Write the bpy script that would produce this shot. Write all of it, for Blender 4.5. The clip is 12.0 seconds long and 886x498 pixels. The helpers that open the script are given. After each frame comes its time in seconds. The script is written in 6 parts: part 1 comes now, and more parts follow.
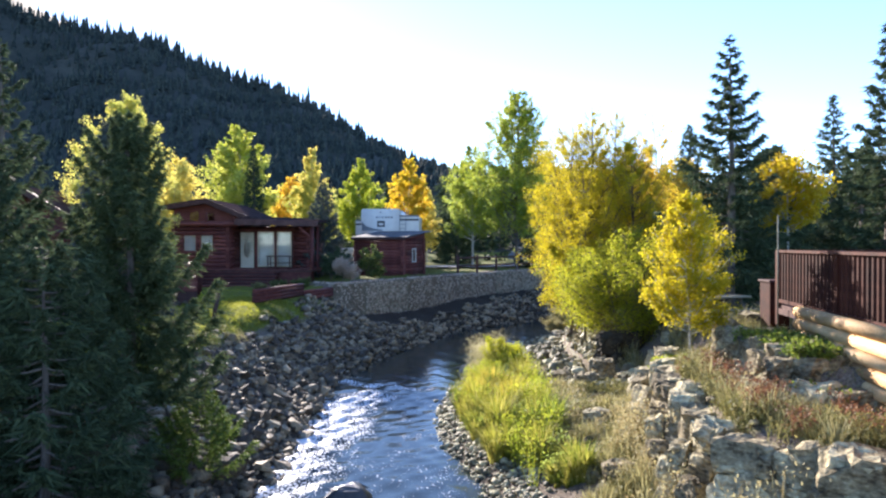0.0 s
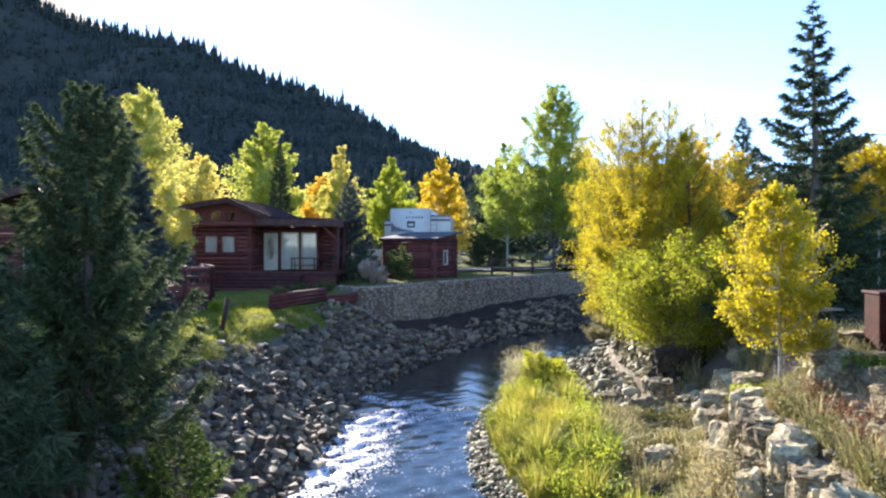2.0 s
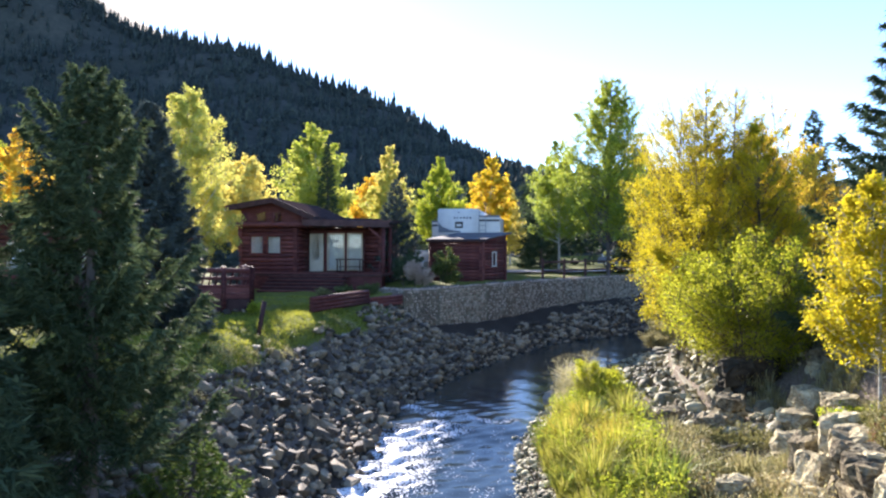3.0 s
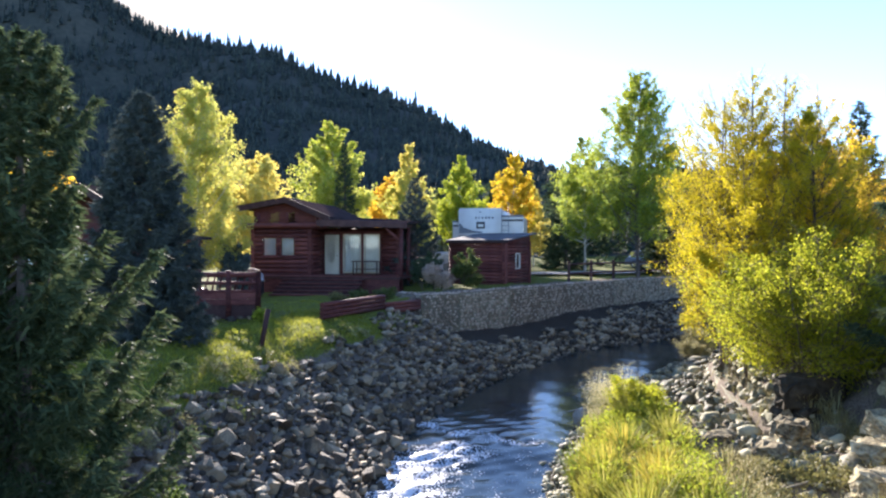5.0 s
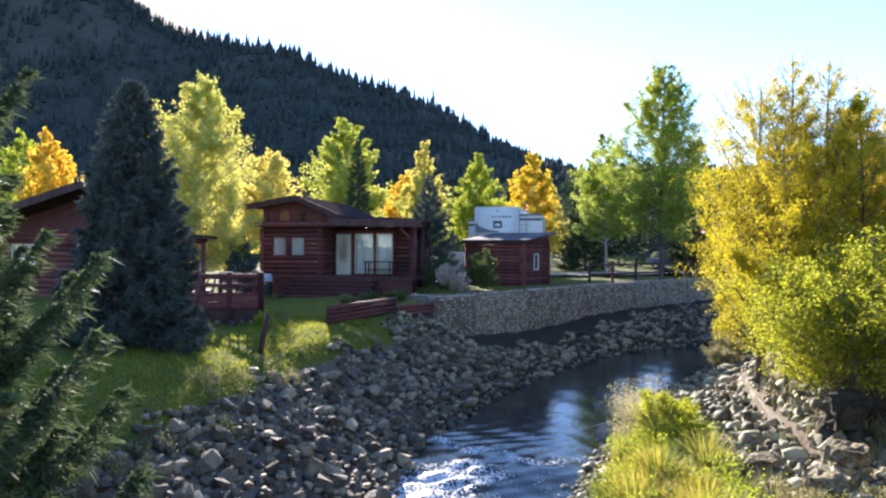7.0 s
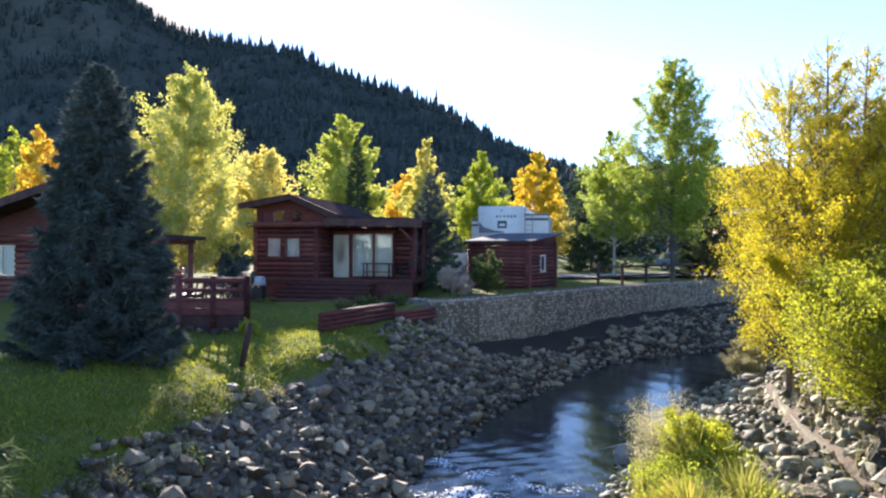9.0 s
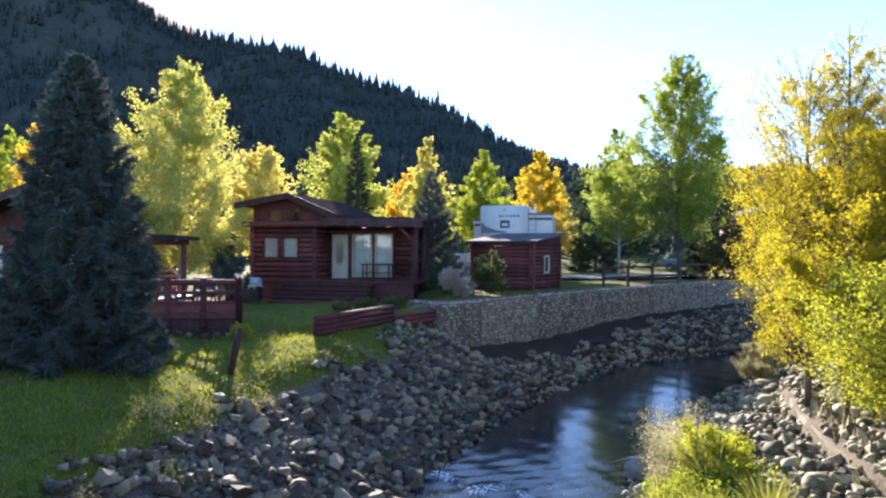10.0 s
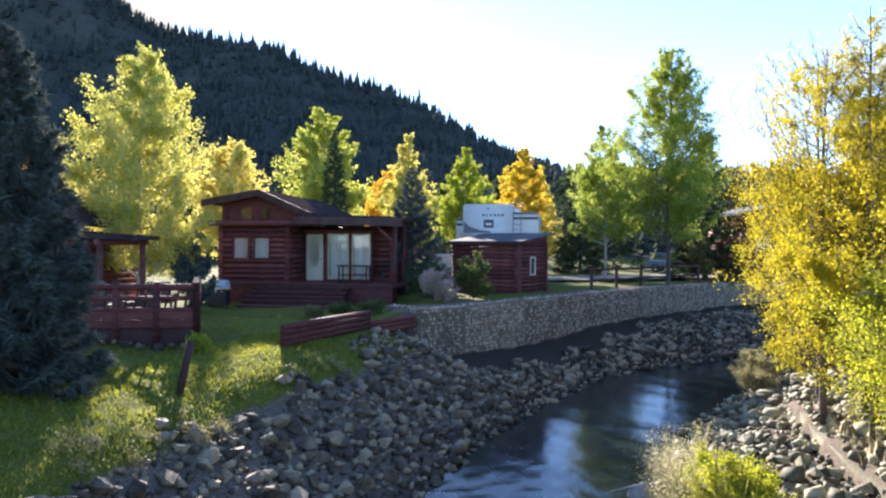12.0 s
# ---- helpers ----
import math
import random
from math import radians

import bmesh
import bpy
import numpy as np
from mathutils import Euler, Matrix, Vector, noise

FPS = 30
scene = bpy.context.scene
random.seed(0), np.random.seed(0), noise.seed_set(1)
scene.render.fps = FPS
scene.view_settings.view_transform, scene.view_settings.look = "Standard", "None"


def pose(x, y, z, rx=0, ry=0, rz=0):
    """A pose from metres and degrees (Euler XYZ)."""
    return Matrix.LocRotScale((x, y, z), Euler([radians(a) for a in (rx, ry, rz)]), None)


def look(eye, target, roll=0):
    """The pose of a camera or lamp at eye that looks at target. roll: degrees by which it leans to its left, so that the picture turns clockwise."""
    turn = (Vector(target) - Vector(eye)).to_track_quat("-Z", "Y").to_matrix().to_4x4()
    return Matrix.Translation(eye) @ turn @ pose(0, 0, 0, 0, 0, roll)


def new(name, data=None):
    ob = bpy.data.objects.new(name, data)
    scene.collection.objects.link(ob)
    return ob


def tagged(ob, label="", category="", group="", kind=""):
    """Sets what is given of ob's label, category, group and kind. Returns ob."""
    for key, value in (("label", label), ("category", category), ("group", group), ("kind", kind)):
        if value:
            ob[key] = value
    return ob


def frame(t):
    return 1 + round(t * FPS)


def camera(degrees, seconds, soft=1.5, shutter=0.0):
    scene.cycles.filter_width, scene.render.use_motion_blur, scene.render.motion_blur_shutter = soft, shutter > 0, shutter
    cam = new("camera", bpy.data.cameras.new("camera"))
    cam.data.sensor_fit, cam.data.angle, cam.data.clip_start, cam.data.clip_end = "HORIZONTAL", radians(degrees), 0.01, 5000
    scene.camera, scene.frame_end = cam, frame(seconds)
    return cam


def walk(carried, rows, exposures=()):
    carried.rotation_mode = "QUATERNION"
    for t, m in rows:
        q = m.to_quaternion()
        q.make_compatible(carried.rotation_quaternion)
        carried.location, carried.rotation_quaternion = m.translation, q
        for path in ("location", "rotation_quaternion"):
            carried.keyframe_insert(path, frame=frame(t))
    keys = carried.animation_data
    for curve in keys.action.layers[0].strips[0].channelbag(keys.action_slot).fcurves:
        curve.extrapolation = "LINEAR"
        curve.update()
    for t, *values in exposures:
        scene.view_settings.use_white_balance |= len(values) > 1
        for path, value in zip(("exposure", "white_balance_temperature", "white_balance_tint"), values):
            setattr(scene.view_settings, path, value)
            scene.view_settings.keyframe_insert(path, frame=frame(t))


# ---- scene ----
cam = camera(65.7, 12.0, soft=2.3)
PATH = [
    (0, (0.322, -0.297, 4.762), (0.281, 1.703, 4.749), -0.0),
    (0.5, (0.327, 0.294, 4.775), (0.284, 2.293, 4.764), 0.1),
    (1, (0.341, 0.908, 4.794), (0.295, 2.908, 4.784), 0.1),
    (1.5, (0.354, 1.543, 4.787), (0.306, 3.542, 4.778), 0.0),
    (2, (0.307, 2.149, 4.777), (0.168, 4.144, 4.768), 0.1),
    (2.5, (0.378, 2.816, 4.757), (0.115, 4.799, 4.75), 0.2),
    (3, (0.36, 3.407, 4.756), (0.073, 5.386, 4.751), 0.2),
    (3.5, (0.319, 3.913, 4.778), (0.009, 5.889, 4.772), 0.2),
    (5.5, (0.148, 5.554, 4.822), (-0.223, 7.519, 4.818), 0.2),
    (6, (0.149, 5.883, 4.838), (-0.246, 7.844, 4.833), 0.3),
    (6.5, (0.107, 6.227, 4.844), (-0.291, 8.187, 4.839), 0.2),
    (7, (0.043, 6.584, 4.845), (-0.358, 8.544, 4.839), 0.2),
    (9, (-0.231, 8.192, 4.884), (-0.641, 10.15, 4.879), 0.2),
    (9.5, (-0.305, 8.613, 4.891), (-0.717, 10.57, 4.886), 0.2),
    (10, (-0.39, 9.045, 4.898), (-0.805, 11.002, 4.893), 0.2),
    (10.5, (-0.481, 9.498, 4.904), (-0.897, 11.454, 4.899), 0.2),
    (11, (-0.603, 9.943, 4.905), (-1.02, 11.899, 4.9), 0.2),
    (11.5, (-0.717, 10.349, 4.92), (-1.136, 12.304, 4.914), 0.3),
    (12, (-0.736, 10.734, 4.928), (-1.097, 12.702, 4.923), 0.3),
]
walk(cam, [(t, look(eye, target, roll)) for t, eye, target, roll in PATH], [(0, 2.15, 6300, 18), (12, 2.15, 6300, 18)])

# ---- world, sun, exposure ----
SUN_AZ, SUN_EL = radians(-24.8), radians(19.5)
world = bpy.data.worlds.new("world")
scene.world = world
world.use_nodes = True
sky = world.node_tree.nodes.new("ShaderNodeTexSky")
sky.sky_type, sky.sun_disc = "NISHITA", False
sky.sun_elevation, sky.sun_rotation = SUN_EL, SUN_AZ
sky.altitude, sky.air_density, sky.dust_density, sky.ozone_density = 2700, 1.0, 0.35, 3.6
world.node_tree.nodes["Background"].inputs["Strength"].default_value = 0.122
world.node_tree.links.new(sky.outputs[0], world.node_tree.nodes["Background"].inputs["Color"])
sun = new("sun", bpy.data.lights.new("sun", "SUN"))
sun.data.energy, sun.data.angle, sun.data.color = 4.2, radians(0.6), (1.0, 0.91, 0.78)
SUN_DIR = Vector((math.sin(SUN_AZ) * math.cos(SUN_EL), math.cos(SUN_AZ) * math.cos(SUN_EL), math.sin(SUN_EL)))
sun.matrix_world = look(SUN_DIR * 100, (0, 0, 0))

# ---- materials ----
def nodes_of(name):
    m = bpy.data.materials.new(name)
    m.use_nodes = True
    return m, m.node_tree.nodes, m.node_tree.links, m.node_tree.nodes["Principled BSDF"]


def ramp(n, stops):
    r = n.new("ShaderNodeValToRGB")
    while len(r.color_ramp.elements) < len(stops):
        r.color_ramp.elements.new(0.5)
    for e, (p, c) in zip(r.color_ramp.elements, stops):
        e.position, e.color = p, (*c, 1)
    return r


def surface(name, dark, mid, light, scale=2.0, fine=25.0, rough=0.8, bump=0.4, dist=0.02, stretch=(1, 1, 1), metal=0.0, spread=0.25, coords="Object", spec=0.5):
    """Two-scale mottled surface: big patches and fine grain, with relief; pieces differ by their object's random number."""
    m, n, l, p = nodes_of(name)
    tc, mp = n.new("ShaderNodeTexCoord"), n.new("ShaderNodeMapping")
    mp.inputs["Scale"].default_value = stretch
    l.new(tc.outputs[coords], mp.inputs[0])
    a, b = n.new("ShaderNodeTexNoise"), n.new("ShaderNodeTexNoise")
    for t, s, d in ((a, scale, 4), (b, fine, 6)):
        t.inputs["Scale"].default_value, t.inputs["Detail"].default_value = s, d
        l.new(mp.outputs[0], t.inputs["Vector"])
    info, geo = n.new("ShaderNodeObjectInfo"), n.new("ShaderNodeNewGeometry")
    add = n.new("ShaderNodeMath")
    add.operation = "ADD"
    l.new(info.outputs["Random"], add.inputs[0]), l.new(geo.outputs["Random Per Island"], add.inputs[1])
    fr = n.new("ShaderNodeMath")
    fr.operation = "FRACT"
    l.new(add.outputs[0], fr.inputs[0])
    mixer = n.new("ShaderNodeMath")
    mixer.operation, mixer.inputs[1].default_value = "MULTIPLY_ADD", 0.5
    l.new(b.outputs[0], mixer.inputs[0])
    half = n.new("ShaderNodeMath")
    half.operation, half.inputs[1].default_value = "MULTIPLY", 0.5
    l.new(a.outputs[0], half.inputs[0]), l.new(half.outputs[0], mixer.inputs[2])
    sh = n.new("ShaderNodeMath")
    sh.operation, sh.inputs[1].default_value, sh.inputs[2].default_value = "MULTIPLY_ADD", spread, -spread / 2
    l.new(fr.outputs[0], sh.inputs[0])
    tot = n.new("ShaderNodeMath")
    l.new(mixer.outputs[0], tot.inputs[0]), l.new(sh.outputs[0], tot.inputs[1])
    r = ramp(n, [(0.32, dark), (0.5, mid), (0.68, light)])
    l.new(tot.outputs[0], r.inputs[0])
    l.new(r.outputs[0], p.inputs["Base Color"])
    p.inputs["Roughness"].default_value, p.inputs["Metallic"].default_value = rough, metal
    p.inputs["Specular IOR Level"].default_value = spec
    if bump:
        bp = n.new("ShaderNodeBump")
        bp.inputs["Strength"].default_value, bp.inputs["Distance"].default_value = bump, dist
        l.new(b.outputs[0], bp.inputs["Height"]), l.new(bp.outputs[0], p.inputs["Normal"])
    return m


def leafy(name, colours, through_share=0.6, rough=0.5, spec=0.25):
    """Thin leaves: the light that falls on their back shines through."""
    m, n, l, p = nodes_of(name)
    geo = n.new("ShaderNodeNewGeometry")
    r = ramp(n, [(i / max(1, len(colours) - 1), c) for i, c in enumerate(colours)])
    l.new(geo.outputs["Random Per Island"], r.inputs[0])
    p.inputs["Roughness"].default_value, p.inputs["Specular IOR Level"].default_value = rough + 0.1, spec
    l.new(r.outputs[0], p.inputs["Base Color"])
    t, mix = n.new("ShaderNodeBsdfTranslucent"), n.new("ShaderNodeMixShader")
    l.new(r.outputs[0], t.inputs["Color"])
    mix.inputs[0].default_value = through_share
    l.new(p.outputs[0], mix.inputs[1]), l.new(t.outputs[0], mix.inputs[2])
    l.new(mix.outputs[0], n["Material Output"].inputs["Surface"])
    return m


def plain(name, c, rough=0.5, metal=0.0):
    return surface(name, [v * 0.85 for v in c], c, [min(1, v * 1.1) for v in c], 3, 40, rough, 0.08, 0.004, metal=metal, spread=0.05)


M_ROCK = surface("river_rock", (0.0469, 0.0346, 0.0203), (0.145, 0.11, 0.0655), (0.33, 0.259, 0.156), 1.5, 18, 0.8, 0.5, 0.03, spread=0.5)
M_LEDGE = surface("ledge_rock", (0.0634, 0.0494, 0.0285), (0.285, 0.238, 0.14), (0.634, 0.566, 0.348), 2.2, 13, 0.92, 0.8, 0.05, (1, 1, 1.7), spread=0.2, spec=0.2)
M_PEBBLE = surface("shore_pebble", (0.0816, 0.073, 0.0406), (0.211, 0.193, 0.111), (0.413, 0.385, 0.23), 1.5, 18, 0.75, 0.4, 0.02, spread=0.5)
M_COBBLE = surface("wall_cobble", (0.2, 0.142, 0.1), (0.39, 0.296, 0.215), (0.58, 0.465, 0.355), 2, 30, 0.85, 0.3, 0.01, spread=0.6, spec=0.25)
M_PALEROCK = surface("pale_river_rock", (0.25, 0.225, 0.18), (0.36, 0.33, 0.27), (0.46, 0.43, 0.36), 1.5, 20, 0.8, 0.3, 0.01, spread=0.0)
M_MORTAR = surface("mortar", (0.115, 0.1, 0.0663), (0.182, 0.165, 0.109), (0.25, 0.235, 0.156), 2, 40, 0.95, 0.5, 0.01)
M_CONCRETE = surface("concrete", (0.115, 0.105, 0.0663), (0.192, 0.178, 0.115), (0.278, 0.262, 0.176), 1.5, 12, 0.9, 0.3, 0.01)
M_REDLOG = surface("red_stained_log", (0.06, 0.018, 0.016), (0.125, 0.038, 0.032), (0.2, 0.068, 0.055), 3, 20, 0.65, 0.4, 0.01, (1, 1, 5), spec=0.2)
M_DARKWOOD = surface("dark_stained_wood", (0.034, 0.018, 0.016), (0.068, 0.034, 0.03), (0.11, 0.058, 0.05), 3, 22, 0.6, 0.4, 0.008, spec=0.15)
M_RAILWOOD = surface("redwood_stain", (0.0196, 0.00535, 0.00324), (0.049, 0.0125, 0.00648), (0.0857, 0.0238, 0.0119), 4, 30, 0.7, 0.3, 0.006, spec=0.12)
M_TANLOG = surface("honey_log", (0.30, 0.17, 0.07), (0.46, 0.29, 0.13), (0.60, 0.41, 0.21), 3, 18, 0.7, 0.3, 0.008, (4, 0.6, 4), spec=0.2)
M_GREYWOOD = surface("grey_wood", (0.0864, 0.075, 0.0468), (0.163, 0.145, 0.0936), (0.259, 0.24, 0.156), 4, 26, 0.85, 0.5, 0.01)
M_ROOF = surface("roof_felt", (0.035, 0.025, 0.025), (0.06, 0.042, 0.04), (0.09, 0.064, 0.06), 2, 30, 1.0, 0.5, 0.01)
M_ROOF.node_tree.nodes["Principled BSDF"].inputs["Specular IOR Level"].default_value = 0.0
M_METALROOF = surface("roof_metal", (0.07, 0.07, 0.072), (0.11, 0.11, 0.115), (0.16, 0.16, 0.165), 1, 20, 0.85, 0.15, 0.003, metal=0.0, spec=0.15)
M_BARK = surface("bark", (0.05, 0.04, 0.03), (0.11, 0.09, 0.07), (0.18, 0.15, 0.12), 4, 24, 0.9, 0.8, 0.02, (1, 1, 0.3))
M_ASPENBARK = surface("aspen_bark", (0.18, 0.16, 0.12), (0.42, 0.40, 0.33), (0.58, 0.56, 0.48), 3, 14, 0.8, 0.3, 0.01, (1, 1, 2.5))
M_TWIG = surface("twig", (0.05, 0.035, 0.025), (0.10, 0.07, 0.05), (0.16, 0.12, 0.09), 4, 24, 0.9, 0.3, 0.005)
M_WHITE = plain("white_gelcoat", (0.62, 0.585, 0.5), 0.4)
M_BLACK = plain("black_trim", (0.02, 0.02, 0.022), 0.4)
M_GREYPAINT = plain("grey_lettering", (0.12, 0.13, 0.14), 0.5)
M_CREAM = plain("cream_door", (0.55, 0.47, 0.33), 0.5)
M_CURTAIN = plain("curtain", (0.52, 0.50, 0.44), 0.9)
M_CHROME = plain("bare_metal", (0.6, 0.6, 0.62), 0.25, 1.0)
M_ROAD = surface("gravel_lane", (0.13, 0.12, 0.108), (0.21, 0.195, 0.178), (0.30, 0.28, 0.255), 0.6, 30, 0.95, 0.5, 0.02)
M_WOODS = leafy("far_conifer", [(0.03, 0.042, 0.036), (0.045, 0.058, 0.047), (0.062, 0.075, 0.056)], 0.15, 0.9)
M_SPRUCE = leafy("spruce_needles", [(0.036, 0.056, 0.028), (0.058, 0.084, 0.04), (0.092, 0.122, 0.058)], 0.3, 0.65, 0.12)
# Lighter copy of spruce_needles: sun highlights and glare put into the needle colour.
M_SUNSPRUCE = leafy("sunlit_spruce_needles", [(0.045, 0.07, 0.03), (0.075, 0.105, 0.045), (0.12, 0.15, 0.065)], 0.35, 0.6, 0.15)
M_BLUESPRUCE = leafy("blue_spruce_needles", [(0.055, 0.07, 0.06), (0.08, 0.10, 0.085), (0.115, 0.138, 0.115)], 0.25, 0.65, 0.12)
M_YOUNGSPRUCE = leafy("young_needles", [(0.07, 0.11, 0.02), (0.12, 0.18, 0.035), (0.19, 0.25, 0.05)], 0.4, 0.55)
M_GOLD = leafy("golden_leaf", [(0.5, 0.345, 0.014), (0.6, 0.45, 0.02), (0.64, 0.5, 0.03), (0.47, 0.42, 0.028)], 0.66)
M_YELLOWGREEN = leafy("yellow_green_leaf", [(0.23, 0.235, 0.018), (0.36, 0.34, 0.02), (0.49, 0.41, 0.024), (0.2, 0.22, 0.022)], 0.62)
M_YELLOW = leafy("clear_yellow_leaf", [(0.42, 0.355, 0.014), (0.54, 0.45, 0.016), (0.6, 0.485, 0.022), (0.36, 0.335, 0.02)], 0.64)
M_LIME = leafy("lime_leaf", [(0.208, 0.286, 0.026), (0.351, 0.403, 0.039), (0.468, 0.481, 0.046)])
M_WILLOW = leafy("willow_leaf", [(0.19, 0.235, 0.016), (0.32, 0.36, 0.022), (0.43, 0.44, 0.03), (0.48, 0.45, 0.04)], 0.68)
M_GREENLEAF = leafy("green_leaf", [(0.19, 0.26, 0.065), (0.29, 0.37, 0.085), (0.39, 0.46, 0.1)], 0.7)
M_ORANGE = leafy("orange_leaf", [(0.64, 0.38, 0.03), (0.72, 0.49, 0.045), (0.74, 0.58, 0.07)], 0.7)
# Far-tree leaves: veiling glare is put into the colour, paling gold and green.
M_GLAREGOLD = leafy("glare_golden_leaf", [(0.6, 0.47, 0.09), (0.68, 0.57, 0.13), (0.7, 0.62, 0.16), (0.56, 0.53, 0.13)], 0.66)
M_GLAREGREEN = leafy("glare_yellow_green_leaf", [(0.36, 0.41, 0.09), (0.5, 0.51, 0.11), (0.62, 0.58, 0.13), (0.34, 0.4, 0.1)], 0.66)
M_RUST = leafy("rusty_weed", [(0.11, 0.04, 0.025), (0.19, 0.085, 0.045), (0.29, 0.17, 0.085)], 0.35)
M_STRAW = leafy("straw", [(0.21, 0.177, 0.075), (0.332, 0.302, 0.133), (0.436, 0.416, 0.2)], 0.4)
M_REED = leafy("bank_grass", [(0.2, 0.225, 0.03), (0.31, 0.325, 0.045), (0.42, 0.395, 0.07), (0.46, 0.41, 0.13)], 0.5)
M_REEDGOLD = leafy("golden_grass", [(0.36, 0.29, 0.035), (0.48, 0.39, 0.05), (0.54, 0.45, 0.1), (0.38, 0.36, 0.05)], 0.5)
M_REEDGREEN = leafy("green_grass", [(0.08, 0.13, 0.02), (0.16, 0.22, 0.03), (0.27, 0.31, 0.05)], 0.5)
M_LAWN = leafy("lawn_blade", [(0.17, 0.2, 0.022), (0.28, 0.3, 0.036), (0.39, 0.38, 0.06)], 0.65)
M_PINKWEED = leafy("pinkish_weed", [(0.243, 0.19, 0.0911), (0.366, 0.309, 0.151), (0.478, 0.439, 0.23)], 0.4)
M_TASSEL = leafy("grass_tassel", [(0.42, 0.31, 0.23), (0.55, 0.43, 0.33), (0.66, 0.55, 0.44)], 0.6)
M_OLIVE = leafy("olive_weed", [(0.104, 0.111, 0.036), (0.195, 0.189, 0.066), (0.325, 0.286, 0.108)], 0.4)
M_WETROCK = surface("wet_rock", (0.012, 0.011, 0.011), (0.03, 0.028, 0.027), (0.06, 0.055, 0.05), 1.5, 14, 0.35, 0.5, 0.02)
M_PLUME = leafy("reed_plume", [(0.27, 0.25, 0.12), (0.37, 0.34, 0.17), (0.48, 0.44, 0.25)], 0.55)
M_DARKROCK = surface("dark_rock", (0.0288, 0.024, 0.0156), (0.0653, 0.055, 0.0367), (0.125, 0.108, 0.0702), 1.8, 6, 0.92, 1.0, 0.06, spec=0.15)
M_SHRUB = leafy("shrub_leaf", [(0.05, 0.08, 0.02), (0.10, 0.13, 0.035), (0.16, 0.18, 0.05)], 0.4)


def ground_material():
    """Dry soil, gravel and thin turf by patches."""
    m, n, l, p = nodes_of("ground_soil")
    tc = n.new("ShaderNodeTexCoord")
    a, b, c = (n.new("ShaderNodeTexNoise") for _ in range(3))
    for t, s in ((a, 0.35), (b, 3.0), (c, 30.0)):
        t.inputs["Scale"].default_value, t.inputs["Detail"].default_value = s, 6
        l.new(tc.outputs["Object"], t.inputs["Vector"])
    soil = ramp(n, [(0.3, (0.07, 0.055, 0.04)), (0.5, (0.15, 0.12, 0.09)), (0.7, (0.25, 0.21, 0.16))])
    turf = ramp(n, [(0.3, (0.055, 0.07, 0.012)), (0.5, (0.115, 0.13, 0.02)), (0.7, (0.19, 0.19, 0.04))])
    l.new(c.outputs[0], soil.inputs[0]), l.new(c.outputs[0], turf.inputs[0])
    at = n.new("ShaderNodeAttribute")
    at.attribute_name = "turf"
    add = n.new("ShaderNodeMath")
    add.operation, add.inputs[1].default_value = "MULTIPLY_ADD", 0.8
    l.new(b.outputs[0], add.inputs[0]), l.new(at.outputs["Fac"], add.inputs[2])
    st = ramp(n, [(0.6, (0, 0, 0)), (0.85, (1, 1, 1))])
    l.new(add.outputs[0], st.inputs[0])
    mix = n.new("ShaderNodeMix")
    mix.data_type = "RGBA"
    l.new(st.outputs[0], mix.inputs["Factor"]), l.new(soil.outputs[0], mix.inputs["A"]), l.new(turf.outputs[0], mix.inputs["B"])
    # Darkens soil: real wet at the waterline, painted shade below the wall.
    wet, damp_shade = n.new("ShaderNodeMix"), n.new("ShaderNodeAttribute")
    wet.data_type, damp_shade.attribute_name = "RGBA", "damp_shade"
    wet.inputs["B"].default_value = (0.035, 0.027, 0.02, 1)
    l.new(damp_shade.outputs["Fac"], wet.inputs["Factor"]), l.new(mix.outputs["Result"], wet.inputs["A"])
    l.new(wet.outputs["Result"], p.inputs["Base Color"])
    p.inputs["Roughness"].default_value, p.inputs["Specular IOR Level"].default_value = 0.95, 0.1
    bp = n.new("ShaderNodeBump")
    bp.inputs["Strength"].default_value, bp.inputs["Distance"].default_value = 0.6, 0.04
    l.new(c.outputs[0], bp.inputs["Height"]), l.new(bp.outputs[0], p.inputs["Normal"])
    return m


